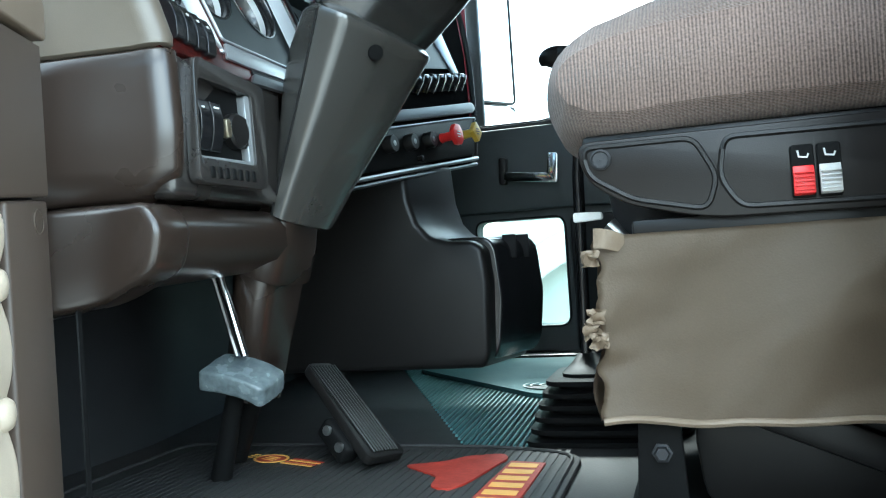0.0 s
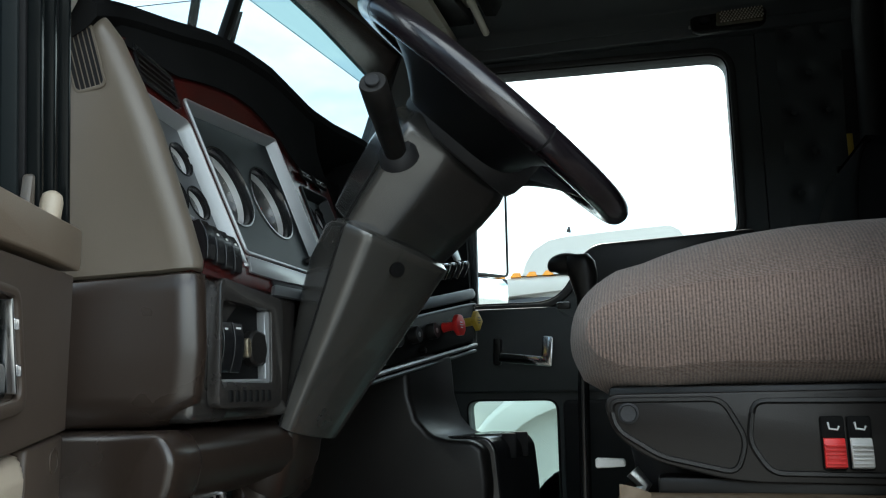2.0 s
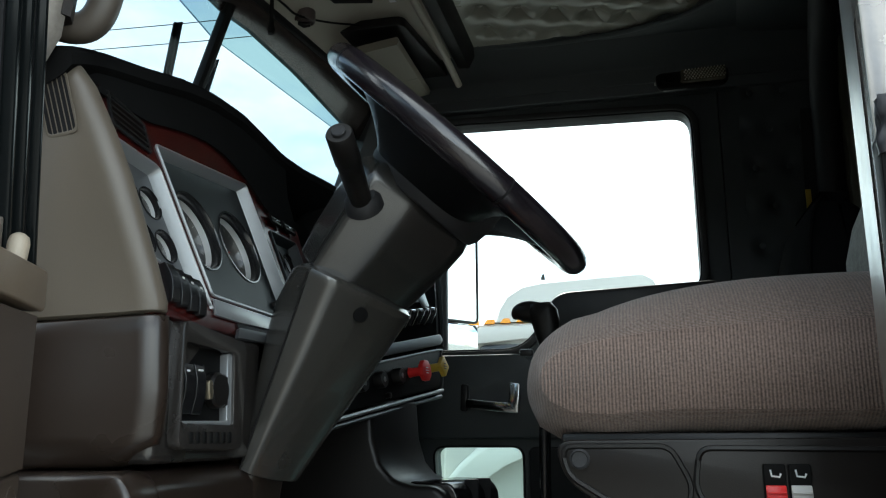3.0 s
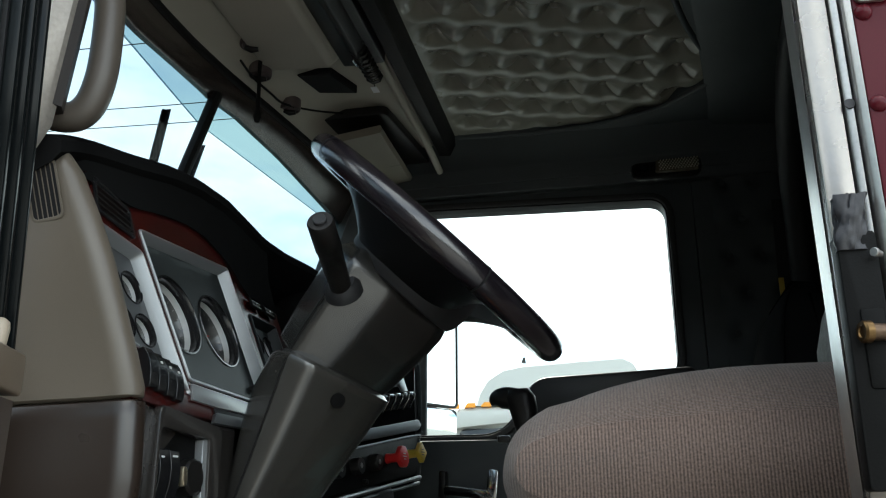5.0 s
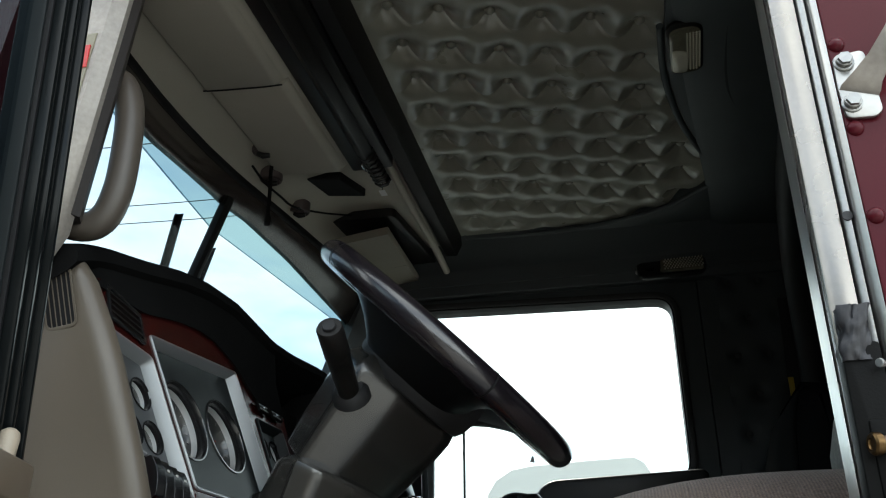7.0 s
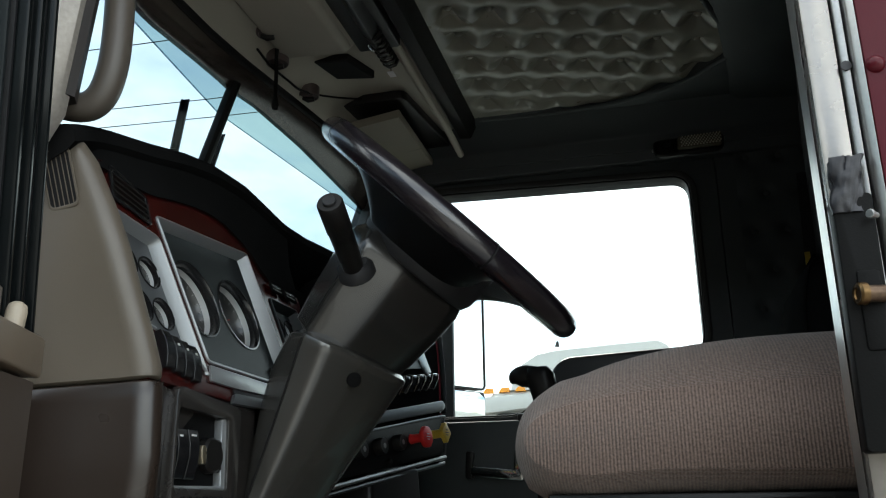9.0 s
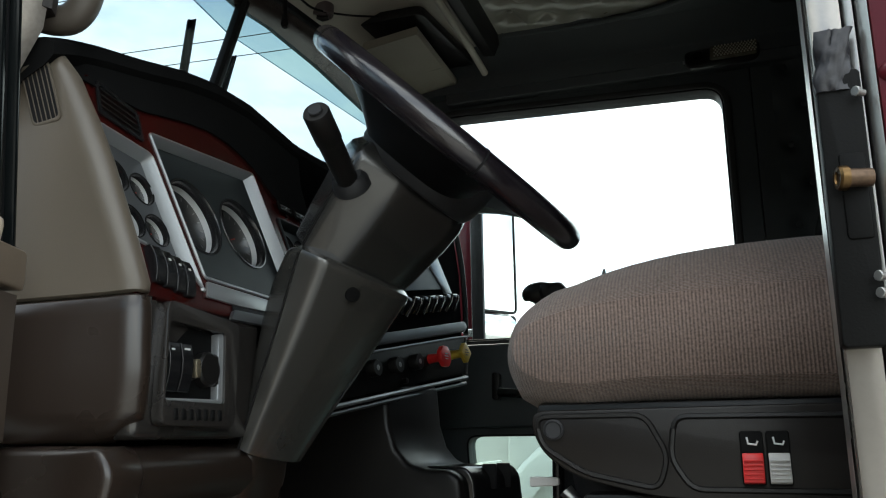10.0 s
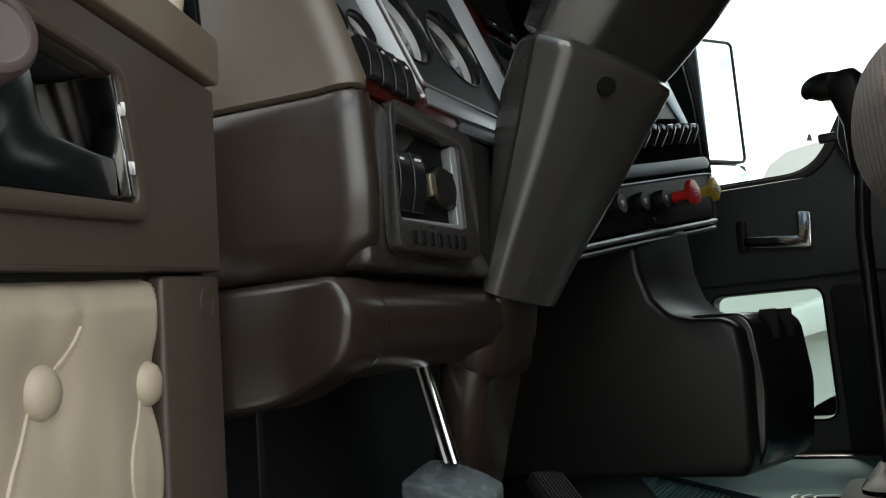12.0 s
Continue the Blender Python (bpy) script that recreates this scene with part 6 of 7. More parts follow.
def dome_lamp(m, label):
    L = thing("dome_lamp", m.translation, label, "lamp", group="cab lamps")
    part("housing", plate(rounded([(-0.062, -0.024), (0.060, -0.024), (0.066, 0.024), (-0.066, 0.024)], 0.018), 0.012, m, 0.005), "black", L)
    lens = part("lens", plate(rounded([(-0.022, -0.018), (0.056, -0.019), (0.060, 0.018), (-0.020, 0.018)], 0.007), 0.017, m, 0.003), "lens_dim", L, "prismatic clear lens")
    bm = bmesh.new()
    for i in range(13):
        for j in range(6):
            c = Vector((-0.013 + 0.0055 * i + 0.0027 * (j % 2), -0.0135 + 0.0054 * j, 0.0165))
            top, ring = bm.verts.new(m @ (c + Vector((0, 0, 0.004)))), [bm.verts.new(m @ (c + Vector(d))) for d in ((-0.002, 0, 0), (0, -0.002, 0), (0.002, 0, 0), (0, 0.002, 0))]
            for k in range(4):
                bm.faces.new((ring[k], ring[(k + 1) % 4], top))
    part("prism_field", bm, "lens_pale", lens, smooth=False)
    part("switch", lathe([(0.009, 0), (0.009, 0.016), (0, 0.017)], m @ Matrix.Translation((-0.040, 0, 0)), 14), "gloss_black", L)
dome_lamp(axes((0.142, 1.360, 1.292), (1, 0, 0.03), (0.0, 0.5, 0.86), (0, -0.86, 0.5)) @ Matrix.Scale(1.35, 4), "dome lamp with a clear prismatic lens over the passenger door")
LM = axes((0.153, 0.568, 1.396), (0.05, 1, 0), (1, -0.05, 0), (0, 0, -1))
lamp = thing("dome_lamp", LM.translation, "dome lamp with a large oval prismatic lens on the ceiling panel", "lamp", group="cab lamps")
part("housing", plate(rounded([(-0.070, -0.032), (0.075, -0.032), (0.075, 0.034), (-0.070, 0.034)], 0.026, 5), 0.010, LM, 0.004), "black", lamp)
lens = part("lens", plate(rounded([(-0.060, -0.026), (0.066, -0.026), (0.066, 0.028), (-0.060, 0.028)], 0.022, 5), 0.016, LM, 0.005), "lens_dim", lamp, "yellowed clear lens")
part("bulb_window", plate(rounded([(-0.010, -0.022), (0.056, -0.022), (0.060, 0.004), (0.0, 0.006)], 0.010, 4), 0.0185, LM, 0.002), "lens_pale", lens, "pale smooth window over the bulb")
bm = bmesh.new()
for i in range(19):
    for j in range(5):
        a, b = -0.050 + 0.0056 * i, 0.004 + 0.0052 * j
        if (i > 14 and j < 1) or i + abs(j - 2) > 19:
            continue
        top = bm.verts.new(LM @ Vector((a, b, 0.0205)))
        ring = [bm.verts.new(LM @ Vector((a + da, b + db, 0.0155))) for da, db in ((-0.0027, 0), (0, -0.0025), (0.0027, 0), (0, 0.0025))]
        for k in range(4):
            bm.faces.new((ring[k], ring[(k + 1) % 4], top))
part("prism_field", bm, "lens_pale", lens, smooth=False)
IN = smooth_path([(0.128, 0.05, 0), (0.122, 0.30, 0), (0.120, 0.52, 0), (0.131, 0.67, 0), (0.164, 0.825, 0), (0.214, 0.963, 0), (0.262, 1.072, 0)], 5)
OUT = smooth_path([(0.222, 0.05, 0), (0.220, 0.30, 0), (0.219, 0.54, 0), (0.231, 0.69, 0), (0.259, 0.785, 0), (0.308, 0.922, 0), (0.372, 1.065, 0)], 5)
solo("ceiling_arch_panel", prism([(p[0], p[1]) for p in IN] + [(0.13, 1.228), (0.0, 1.281), (-0.20, 1.328), (-0.36, 1.346), (-0.36, 1.40), (0.44, 1.40)] + [(p[0], p[1]) for p in reversed(OUT)], "xy", 1.3985, 1.430, 0.003, 2), "trim_black", "black moulded panel curving round the sleeper opening", "ceiling", kind="structure")
solo("ceiling_piping", tube(smooth_path([(-0.375, 1.298, 1.408), (-0.20, 1.300, 1.404), (-0.05, 1.284, 1.402), (0.04, 1.258, 1.402), (0.13, 1.218, 1.402), (0.20, 1.150, 1.402), (0.255, 1.074, 1.402), (0.206, 0.965, 1.403), (0.156, 0.828, 1.404), (0.123, 0.672, 1.405), (0.112, 0.52, 1.405)], 5), 0.0065, 10), "trim_black", "dark vinyl piping round the tufted ceiling", "trim", kind="structure")
solo("ceiling_arch_bead", tube([(p[0] + 0.004, p[1], 1.396) for p in OUT], 0.012, 10), "soft_black", "black padded edge of the sleeper opening", "trim", kind="structure")
solo("coat_hook", box(0.052, 0.066, 1.352, 1.362, 1.290, 1.297, 0.002), "steel", "tiny metal clip above the window", "clip")
# arch between cab and sleeper, curtains
solo("rear_ceiling_arch", loft([[Vector((x + a, y, z)) for a, z in ((0.0, 1.452), (0.0, 1.400), (0.02, 1.388), (0.16, 1.38), (0.20, 1.40), (0.20, 1.452))] for x, y in ((0.10, 0.06), (0.112, 0.3), (0.125, 0.45), (0.145, 0.6), (0.165, 0.75), (0.19, 0.9), (0.215, 1.06), (0.235, 1.2), (0.25, 1.38))]), "trim_black", "dark moulded arch at the rear of the ceiling", "arch", kind="structure")
solo("rear_arch_hoop", tube(smooth_path([(0.37, 0.10, 1.36), (0.36, 0.5, 1.37), (0.37, 0.9, 1.34), (0.40, 1.18, 1.24), (0.42, 1.30, 1.08), (0.42, 1.33, 0.8)], 6), 0.03, 12), "soft_black", "dark padded hoop round the sleeper opening", "arch", kind="structure")
cur = thing("curtain", (0.45, 1.3, 0.5), "bunched olive-grey curtain beside the sleeper opening", "curtain")
def drape(u, v):
    y = 1.22 + 0.15 * u
    return (0.47 + 0.018 * math.sin(u * 26 + 1.5 * math.sin(v * 5)) + 0.01 * noise.noise(Vector((u * 5, v * 6, 0))), y - 0.04 * v * (1 - u), 0.45 + 0.88 * v)
part("cloth", grid(60, 40, drape), "curtain", cur, angle=80)
belt = thing("seat_belt", (0.40, 1.36, 0.6), "black seat belt with a yellow tag on the side wall", "seat belt")
part("webbing", loft([[Vector((x + a, 1.362 + b, z)) for a, b in ((-0.02, 0), (0.02, 0), (0.02, 0.002), (-0.02, 0.002))] for x, z in ((0.38, 0.5), (0.39, 0.9), (0.40, 1.2))]), "soft_black", belt)
part("belt_anchor", box(0.345, 0.40, 1.345, 1.37, 0.88, 0.93, 0.008), "black", belt)
part("tag", box(0.372, 0.384, 1.350, 1.355, 0.94, 1.0, 0.001), "yellow", belt)
# ---- open driver's door ----
HU = Vector((0.375, -0.927, 0)).normalized()
DM = axes((-0.577, 0.038, 0), HU, (0, 0, 1), HU.cross(Vector((0, 0, 1))))
if DM.col[2].to_3d().dot(Vector((0.927, 0.375, 0))) < 0:
    DM = axes((-0.577, 0.038, 0), HU, (0, 0, 1), -HU.cross(Vector((0, 0, 1))))
door = thing("door_2", (-0.577, 0.038, 0.0), "open driver's door with taupe trim and cream tufted lower panel", "door", kind="structure")
def dpart(name, pts, z0, z1, material, parent=None, label="", r=0.004, seg=3, angle=38):
    return part(name, moved(prism(pts, "xy", z0, z1, r, seg), DM), material, parent or door, label, angle=angle)
dpart("outer_skin", [(-0.01, -0.05), (0.86, -0.05), (0.86, 0.60), (-0.01, 0.60)], -0.075, -0.055, "maroon")

dpart("top_cap", rounded([(0.0, 0.570), (0.10, 0.570), (0.35, 0.562), (0.85, 0.555), (0.85, 0.70), (0.45, 0.690), (0.365, 0.650), (0.315, 0.614), (0.27, 0.6035), (0.0, 0.611)], [0.008, 0, 0, 0, 0.02, 0.06, 0.05, 0.05, 0.05, 0.008]), -0.05, 0.006, "door_cap", None, "brown-beige vinyl door top", 0.010, 4)
POCKET = rounded([(0.134, 0.4535), (0.281, 0.4385), (0.281, 0.516), (0.250, 0.530), (0.158, 0.530)], [0.012, 0.006, 0.012, 0.02, 0.008], 4)
POCKET_RIM = rounded([(0.119, 0.4435), (0.294, 0.4255), (0.296, 0.530), (0.255, 0.5385), (0.150, 0.5375)], [0.020, 0.008, 0.012, 0.02, 0.012], 4)
def panel_hole(outer, inner, z0, z1):
    bm = bmesh.new()
    edges = []
    for loop in (outer, inner):
        vs = [bm.verts.new((p[0], p[1], z0)) for p in loop]
        edges += [bm.edges.new((vs[i], vs[(i + 1) % len(vs)])) for i in range(len(vs))]
    bmesh.ops.triangle_fill(bm, use_beauty=True, edges=edges)
    for v in [g for g in bmesh.ops.extrude_face_region(bm, geom=list(bm.faces))["geom"] if isinstance(g, bmesh.types.BMVert)]:
        v.co.z = z1
    return bevel(bm, 0.003, 2, 60)
part("core", moved(panel_hole([(-0.005, -0.04), (0.85, -0.04), (0.85, 0.59), (-0.005, 0.59)], POCKET, -0.054, -0.017), DM), "soft_black", door, smooth=False)
part("middle_panel", moved(panel_hole([(0.0, 0.423), (0.32, 0.396), (0.85, 0.36), (0.85, 0.552), (0.35, 0.558), (0.0, 0.566)], POCKET, -0.016, 0.0), DM), "door_dark", door, smooth=False)
dpart("pocket_back", rounded([(0.118, 0.440), (0.335, 0.428), (0.335, 0.515), (0.120, 0.535)], 0.01), -0.0545, -0.046, "taupe")
for a in (0.172, 0.198):
    dpart("pocket_rib", [(a, 0.448), (a + 0.004, 0.448), (a + 0.006, 0.527), (a + 0.002, 0.527)], -0.047, -0.040, "door_dark", None, "", 0.001, 1)
part("pocket_rim", ring_plate(POCKET_RIM, POCKET, 0.0075, DM @ Matrix.Translation((0, 0, -0.001)), 0.003), "door_dark", door, "raised rim round the handle pocket")
dpart("edge_strip", [(0.0, 0.0), (0.094, 0.0), (0.094, 0.4125), (0.0, 0.4205)], -0.016, -0.002, "door_dark", None, "", 0.004)
part("cap_plug", moved(lathe([(0.012, -0.002), (0.012, 0.001), (0.010, 0.0012), (0.010, 0.0005), (0, 0.0005)], Matrix.Translation((0.0245, 0.398, -0.002)), 18), DM), "door_dark", door)
# tufted pad
def pad(u, v):
    a = 0.097 + 0.55 * u
    b = 0.02 + (0.391 - 0.094 * 0.55 * u) * v
    dz = 0.0
    z = -0.016 + 0.020 * min(1, min(u, 1 - u) * 30, min(v, 1 - v) * 22) ** 0.5
    for i in range(5):
        for j in range(4):
            p, q = 0.1185 + 0.110 * i, 0.342 - 0.105 * j
            d2 = (a - p) ** 2 + (b - q) ** 2
            dz += 0.008 * math.exp(-d2 / (2 * 0.017 ** 2))
    # piped seams that run down through the buttons
    for i in range(5):
        p = 0.1185 + 0.110 * i - 0.034 * math.sin((b - 0.342) * 2 * math.pi / 0.21)
        dz += 0.0012 * math.exp(-((a - p) / 0.006) ** 2)
    dz += 0.0016 * noise.noise(Vector((a * 16, b * 16, 2))) + 0.0008 * noise.noise(Vector((a * 50, b * 26, 5)))
    return DM @ Vector((a, b, z - dz))
padp = part("tufted_pad", grid(150, 110, pad), "cream", door, "cream button-tufted vinyl pad", angle=85)
for i in range(5):
    run = []
    for k in range(41):
        b = 0.03 + 0.345 * k / 40
        a = 0.1185 + 0.110 * i - 0.034 * math.sin((b - 0.342) * 2 * math.pi / 0.21)
        a = max(a, 0.1005)
        u = (a - 0.097) / 0.55
        run.append(pad(u, min(0.985, (b - 0.02) / (0.391 - 0.094 * 0.55 * u))) + DM.col[2].to_3d() * 0.0004)
    part("piping", tube(run, 0.0014, 6), "cream", padp)
    for j in range(3):
        part("button", moved(lathe([(0.0145, -0.004), (0.015, 0.001), (0.012, 0.006), (0.006, 0.0085), (0, 0.009)], Matrix.Translation((0.1185 + 0.110 * i, 0.342 - 0.105 * j, -0.004)), 22), DM), "cream", padp)
# handles in the pocket
part("chrome_bar", moved(prism(rounded([(0.1375, 0.457), (0.1445, 0.4565), (0.1655, 0.528), (0.1590, 0.5285)], 0.002), "xy", -0.045, 0.0045, 0.002, 2), DM), "chrome", door, "chrome door release bar")
for b in (0.470, 0.505):
    dpart("frame_clip", [(0.1345 + (b - 0.455) * 0.29, b), (0.1375 + (b - 0.455) * 0.29, b), (0.140 + (b - 0.455) * 0.29, b + 0.009), (0.137 + (b - 0.455) * 0.29, b + 0.009)], -0.002, 0.0065, "chrome", None, "", 0.0008, 1)
dpart("pull_lever", rounded([(0.146, 0.4535), (0.149, 0.4800), (0.172, 0.4790), (0.214, 0.4795), (0.226, 0.4890), (0.231, 0.510), (0.240, 0.524), (0.276, 0.522), (0.276, 0.4405)], [0.004, 0.008, 0.02, 0.02, 0.014, 0.014, 0.008, 0.006, 0.004], 5), -0.032, -0.002, "lever_black", None, "glossy black pull lever", 0.009, 4, 60)
crank = part("crank_arm", moved(tube([(0.42, 0.455, 0.004), (0.36, 0.474, 0.008), (0.292, 0.4965, 0.006)], [0.016, 0.013, 0.011], 12), DM), "mauve", door)
part("crank_knob", moved(lathe([(0.009, -0.006), (0.0145, 0.000), (0.0185, 0.006), (0.0205, 0.014), (0.0205, 0.031), (0.0185, 0.0355), (0.0160, 0.0368), (0.0145, 0.0368), (0.0135, 0.0357), (0.006, 0.0352), (0, 0.0352)], Matrix.Translation((0.290, 0.4965, 0.002)) @ Matrix.Rotation(radians(31), 4, "Y"), 32), DM), "mauve", crank, "round taupe crank knob")
# lock button and window frame
part("lock_button", moved(lathe([(0.0085, -0.010), (0.0095, 0.004), (0.0098, 0.016), (0.0085, 0.022), (0.005, 0.025), (0, 0.0255)], Matrix.Translation((0.060, 0.610, -0.006)) @ Matrix.Rotation(radians(12), 4, "Z") @ Matrix.Rotation(radians(-90), 4, "X"), 20), DM), "cream", door, "cream lock button")
part("lock_wedge", moved(prism([(0.066, 0.606), (0.082, 0.606), (0.076, 0.646), (0.069, 0.648)], "xy", -0.026, -0.016, 0.003, 2), DM), "taupe", door)
for a, b, z0, z1, material in ((0.002, 0.011, -0.06, -0.004, "lever_black"), (0.0125, 0.020, -0.055, -0.012, "seal"), (0.0215, 0.034, -0.06, -0.010, "lever_black"), (0.0355, 0.044, -0.055, -0.020, "seal"), (0.0455, 0.058, -0.06, -0.014, "lever_black"), (0.0595, 0.066, -0.055, -0.024, "seal"), (0.0675, 0.074, -0.055, -0.028, "silver_dark")):
    dpart("window_channel", [(a, 0.60), (b, 0.60), (b + 0.11, 1.29), (a + 0.11, 1.29)], z0, z1, material, None, "", 0.003, 2)
dpart("upper_rail", [(0.0, 1.29), (0.85, 1.29), (0.85, 1.33), (0.0, 1.33)], -0.06, -0.01, "black")
dpart("rear_rail", [(0.81, 0.60), (0.85, 0.60), (0.85, 1.29), (0.81, 1.29)], -0.06, -0.01, "black")
clear(dpart("window_pane", [(0.070, 0.60), (0.812, 0.60), (0.812, 1.292), (0.180, 1.292)], -0.045, -0.041, "glass", None, "", 0))

# ---- mirror and air cleaner on the passenger side ----
mir = thing("side_mirror", (-0.53, 1.76, 0.7), "black-framed passenger side mirror with a small convex mirror below", "mirror")
TILT_M = Matrix.Translation((-0.527, 1.76, 0.94)) @ Matrix.Rotation(radians(56), 4, "Z") @ Matrix.Rotation(radians(90), 4, "X")
part("housing", moved(prism(rrect(0.150, 0.325, 0.018), "xy", -0.03, -0.003, 0.006, 3), TILT_M), "black", mir)
part("glass", moved(prism(rrect(0.138, 0.312, 0.012), "xy", -0.003, 0.0), TILT_M), "mirror", mir, smooth=False)
part("frame", ring_plate(rrect(0.152, 0.327, 0.018), rrect(0.140, 0.314, 0.012), 0.006, TILT_M @ Matrix.Translation((0, 0, -0.003)), 0.001), "black", mir)
part("convex_housing", moved(prism(rrect(0.150, 0.092, 0.012), "xy", -0.03, -0.003, 0.006, 3), TILT_M @ Matrix.Translation((0.004, -0.212, 0))), "black", mir)
part("convex_glass", moved(grid(12, 10, lambda u, v: (-0.070 + 0.140 * u, -0.042 + 0.084 * v, 0.006 - 0.035 * ((u - 0.5) ** 2 + (v - 0.5) ** 2) * 0.4)), TILT_M @ Matrix.Translation((0.004, -0.212, -0.004))), "mirror", mir)
part("bracket_post", box(-0.586, -0.549, 1.688, 1.708, 0.55, 1.20, 0.006), "tape", mir)
part("bracket_arm", tube([(-0.567, 1.70, 1.18), (-0.60, 1.44, 1.19)], 0.010, 8), "tape", mir)
part("bracket_arm", tube([(-0.567, 1.70, 0.57), (-0.60, 1.44, 0.56)], 0.010, 8), "tape", mir)
ac = thing("air_cleaner", (-0.74, 1.78, 0.2), "maroon painted air cleaner canister beside the cowl", "air cleaner")
part("canister", lathe([(0.0, 0.48), (0.055, 0.48), (0.072, 0.50), (0.075, 0.54), (0.075, 0.82), (0.068, 0.93), (0.045, 1.01), (0, 1.04)], Matrix.Translation((-0.645, 1.92, 0.12)), 32), "maroon", ac)
part("mount_strap", tube([(-0.645, 1.86, 0.68), (-0.70, 1.44, 0.62)], 0.02, 8), "steel", ac)
part("band", lathe([(0.0745, 0.60), (0.078, 0.605), (0.078, 0.62), (0.0745, 0.625)], Matrix.Translation((-0.645, 1.92, 0.12)), 32, False), "chrome", ac)
# cowl under the windshield
solo("cowl", prism([(-0.98, 0.30), (-0.98, 0.895), (-1.15, 0.86), (-2.2, 0.74), (-2.3, 0.30)], "xz", 0.10, 1.34, 0.03, 3), "maroon", "maroon painted hood and cowl ahead of the windshield", "hood", kind="structure")

# ---- the white truck parked alongside ----
tr = thing("truck", (-1.2, 6.6, -1.1), "white tractor truck with a roof fairing parked alongside", "truck")
TY0, TY1 = 5.75, 7.9
def yrow(y):
    k = abs(2 * (y - TY0) / (TY1 - TY0) - 1)
    return k
def fair(y):
    e = 1 - 0.22 * yrow(y) ** 6
    pts = [(-1.21, 1.30), (-1.18, 1.42), (-1.12, 1.54), (-1.00, 1.635), (-0.74, 1.665), (-0.30, 1.695), (0.02, 1.71), (0.09, 1.66), (0.15, 1.52), (0.18, 1.30)]
    return [Vector((x + (0.12 * yrow(y) ** 4 if x < -0.8 else 0), y, 1.30 + (z - 1.30) * e)) for x, z in pts]
part("roof_fairing", loft([fair(TY0 + (TY1 - TY0) * k) for k in (0, 0.015, 0.05, 0.12, 0.25, 0.5, 0.75, 0.88, 0.95, 0.985, 1)]), "white_paint", tr, angle=50)
part("cab", prism(rounded([(-1.25, 1.295), (1.2, 1.295), (1.2, -0.45), (-1.55, -0.45), (-1.50, 0.55)], 0.06), "xz", TY0 + 0.02, TY1 - 0.02, 0.05, 4), "white_paint", tr)
part("sun_visor", prism(rounded([(-1.30, 1.25), (-0.55, 1.27), (-0.55, 1.19), (-1.42, 1.12)], 0.02), "xz", TY0 - 0.05, TY1, 0.02, 3), "white_paint", tr)
part("side_glass", prism(rounded([(-1.30, 0.65), (-0.40, 0.65), (-0.40, 1.13), (-1.22, 1.13)], 0.05), "xz", TY0 - 0.004, TY0 + 0.03, 0.004, 2), "gloss_black", tr)
for k in range(5):
    x = -1.27 + 0.125 * k
    ml = part("marker_light", loft([sect((x, TY0 + 0.02, 1.285 + 0.004 * k), (1, 0, 0), YD, 0.085, 0.06, 0.015), sect((x + 0.01, TY0 + 0.02, 1.32 + 0.004 * k), (1, 0, 0), YD, 0.06, 0.04, 0.012)]), "amber", tr, "amber cab marker light")
part("antenna", tube([(-0.74, 5.9, 1.64), (-0.735, 5.9, 1.685)], [0.02, 0.008], 8), "black", tr)
part("hood", prism(rounded([(-1.45, 0.55), (-2.9, 0.35), (-3.1, -0.2), (-3.05, -0.5), (-1.45, -0.5)], 0.12), "xz", TY0 + 0.25, TY1 - 0.25, 0.10, 5), "white_paint", tr)
FX, FZ, FR = -0.62, -0.50, 1.06
def arch_row(y, g):
    """One slice of the front wing, an arch over the wheel."""
    angles = [180 * k / 20 for k in range(21)]
    return [Vector((FX + (FR + g) * math.cos(radians(a)), y, FZ + (FR + g) * math.sin(radians(a)))) for a in angles] + [Vector((FX + (FR - 0.16 + g) * math.cos(radians(a)), y, FZ + (FR - 0.16 + g) * math.sin(radians(a)))) for a in reversed(angles)]
part("fender", loft([arch_row(y, g) for y, g in ((TY0 - 0.16, -0.06), (TY0 - 0.14, -0.02), (TY0 - 0.08, 0.0), (TY0 + 0.2, 0.02), (TY0 + 0.4, 0.0))]), "white_paint", tr, angle=50)
part("wing_skirt", prism([(FX + 0.90 * math.cos(radians(a)), FZ + 0.90 * math.sin(radians(a))) for a in range(180, 89, -10)] + [(FX + 0.56 * math.cos(radians(a)), FZ + 0.62 * math.sin(radians(a))) for a in range(90, 181, 10)], "xz", TY0 - 0.13, TY0 - 0.10, 0.006, 2), "white_paint", tr)
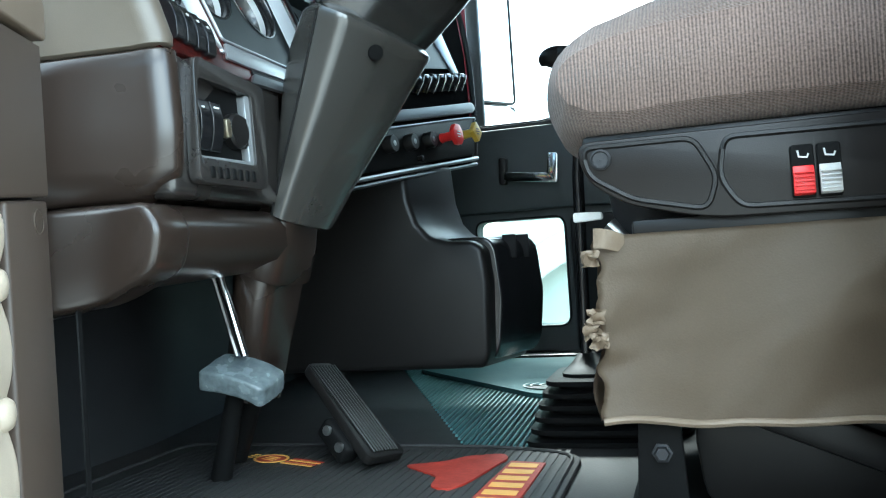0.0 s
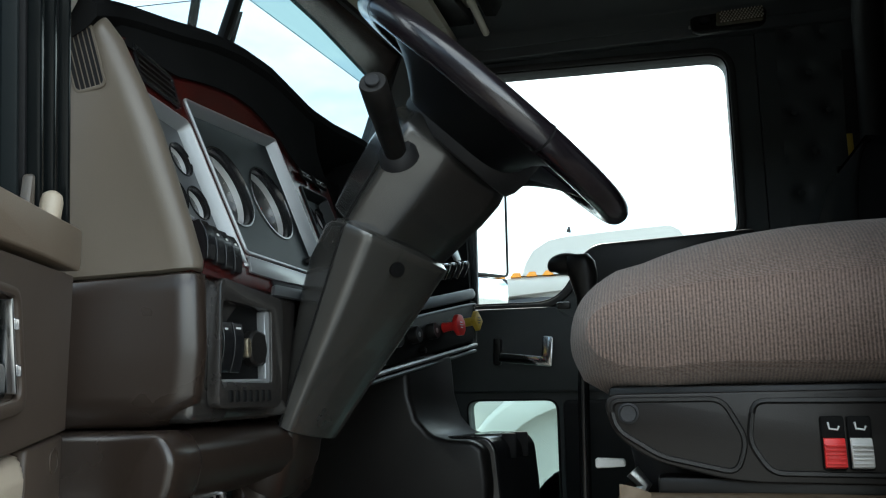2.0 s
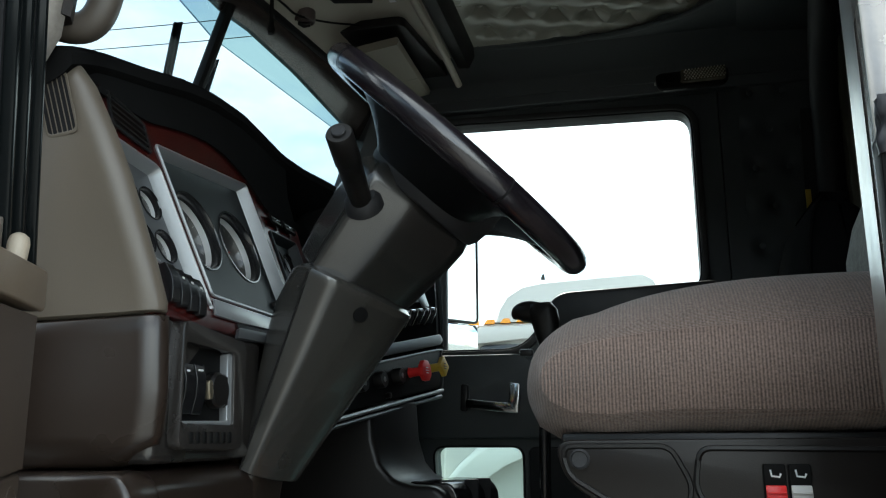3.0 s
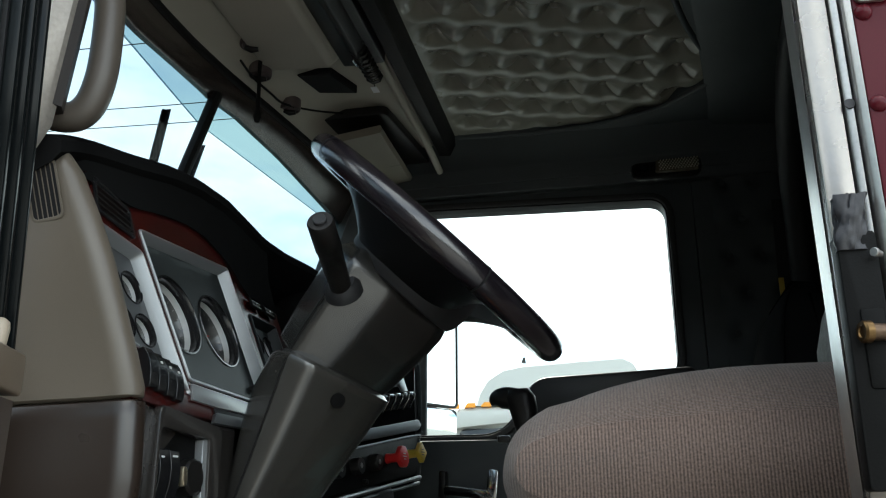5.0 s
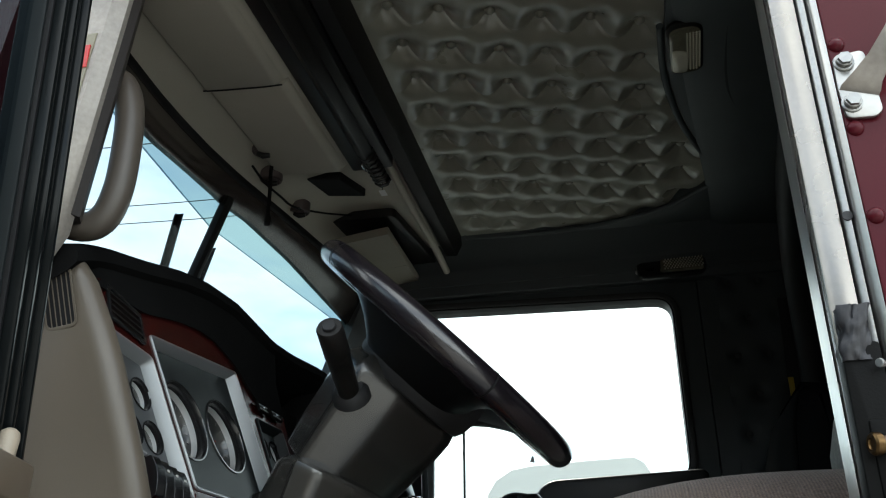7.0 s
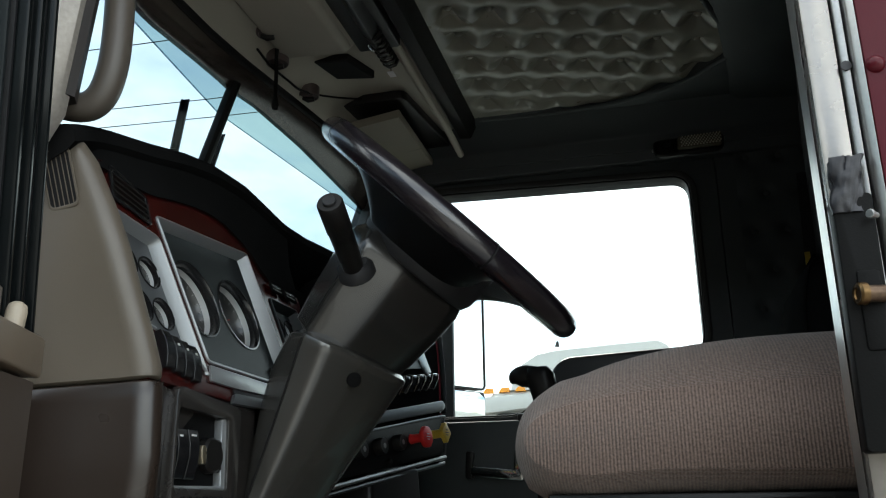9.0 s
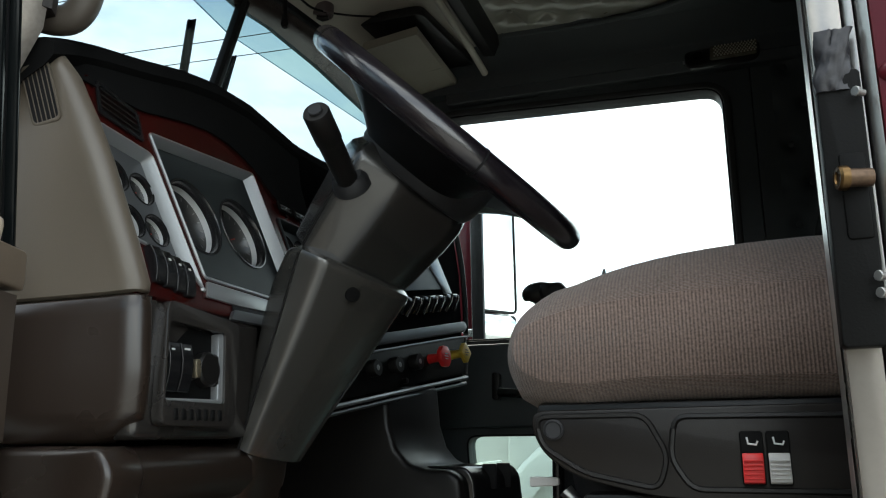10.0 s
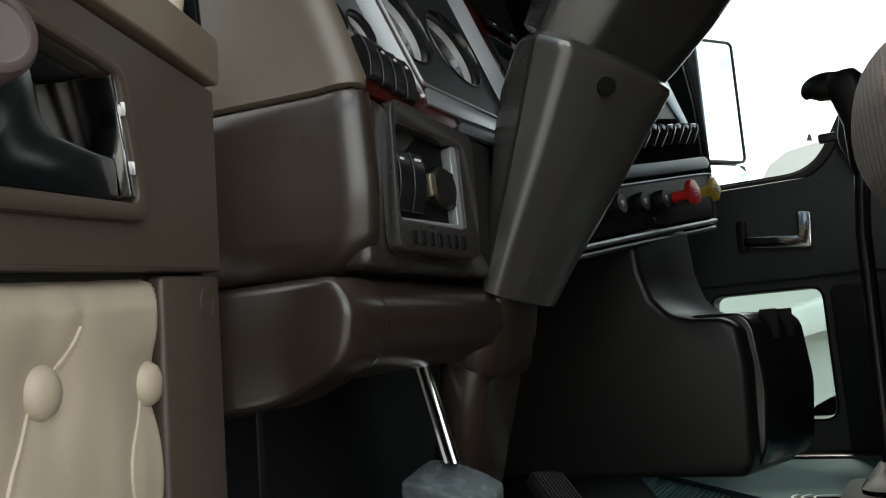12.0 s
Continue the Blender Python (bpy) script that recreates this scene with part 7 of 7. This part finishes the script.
part("tyre", lathe([(0.30, -0.14), (0.50, -0.14), (0.52, -0.10), (0.52, 0.10), (0.50, 0.14), (0.30, 0.14)], Matrix.Translation((FX, TY0 + 0.16, -0.58)) @ Matrix.Rotation(radians(90), 4, "X"), 32), "rubber", tr)
part("turn_signal", prism(rrect(0.14, 0.08, 0.02), "xz", TY0 - 0.16, TY0 - 0.125, 0.006, 2), "amber", tr)
tr.children[-1].location += Vector((-0.905, 0, -0.14))
part("step_tank", tube([(0.55, TY0 + 0.25, -0.72), (1.9, TY0 + 0.25, -0.72)], 0.30, 24), "chrome", tr)
part("frame_rail", box(-2.9, 4.5, TY0 + 0.6, TY1 - 0.6, -0.72, -0.45), "black", tr)
for x in (2.6, 3.8):
    part("tyre", lathe([(0.30, -0.28), (0.50, -0.28), (0.52, -0.24), (0.52, 0.24), (0.50, 0.28), (0.30, 0.28)], Matrix.Translation((x, TY0 + 0.30, -0.58)) @ Matrix.Rotation(radians(90), 4, "X"), 32), "rubber", tr)

# ---- steel gantry over the container ----
gan = thing("steel_gantry", (-7.0, 4.0, -1.1), "grey steel gantry frame against the sky", "gantry")
for y in (0.5, 4.24):
    part("post", box(-7.03, -6.97, y - 0.025, y + 0.025, -1.1, 6.2, 0.005), "steel", gan)
part("beam", tube([(-7.0, -3.0, 3.18), (-7.0, 4.72, 4.39)], 0.035, 8), "steel", gan)
part("brace", tube([(-7.0, 3.83, 4.26), (-7.0, 5.6, 6.1)], 0.02, 8), "steel", gan)
part("top_beam", tube([(-7.0, -3.0, 6.15), (-7.0, 5.7, 6.15)], 0.035, 8), "steel", gan)

# ---- cables overhead, far off ----
for x in (-60.0, 28.0):
    pole = thing("utility_pole", (x, 18.0, -1.1), "wooden utility pole carrying overhead power lines", "utility pole", group="utility poles")
    part("post", tube([(x, 18.0, -1.1), (x, 18.0, 12.6)], [0.16, 0.11], 10), "pin_brown", pole)
    part("crossarm", box(x - 0.06, x + 0.06, 15.5, 20.4, 11.86, 11.98, 0.01), "pin_brown", pole)
    for y in (15.8, 18.95, 20.05) if x < 0 else ():
        part("power_line", tube([(-60 + 8 * k, y, 12.0 - 1.2 * math.sin(math.pi * (k % 5) / 5) * 0.4) for k in range(12)], 0.014, 6), "black", pole)
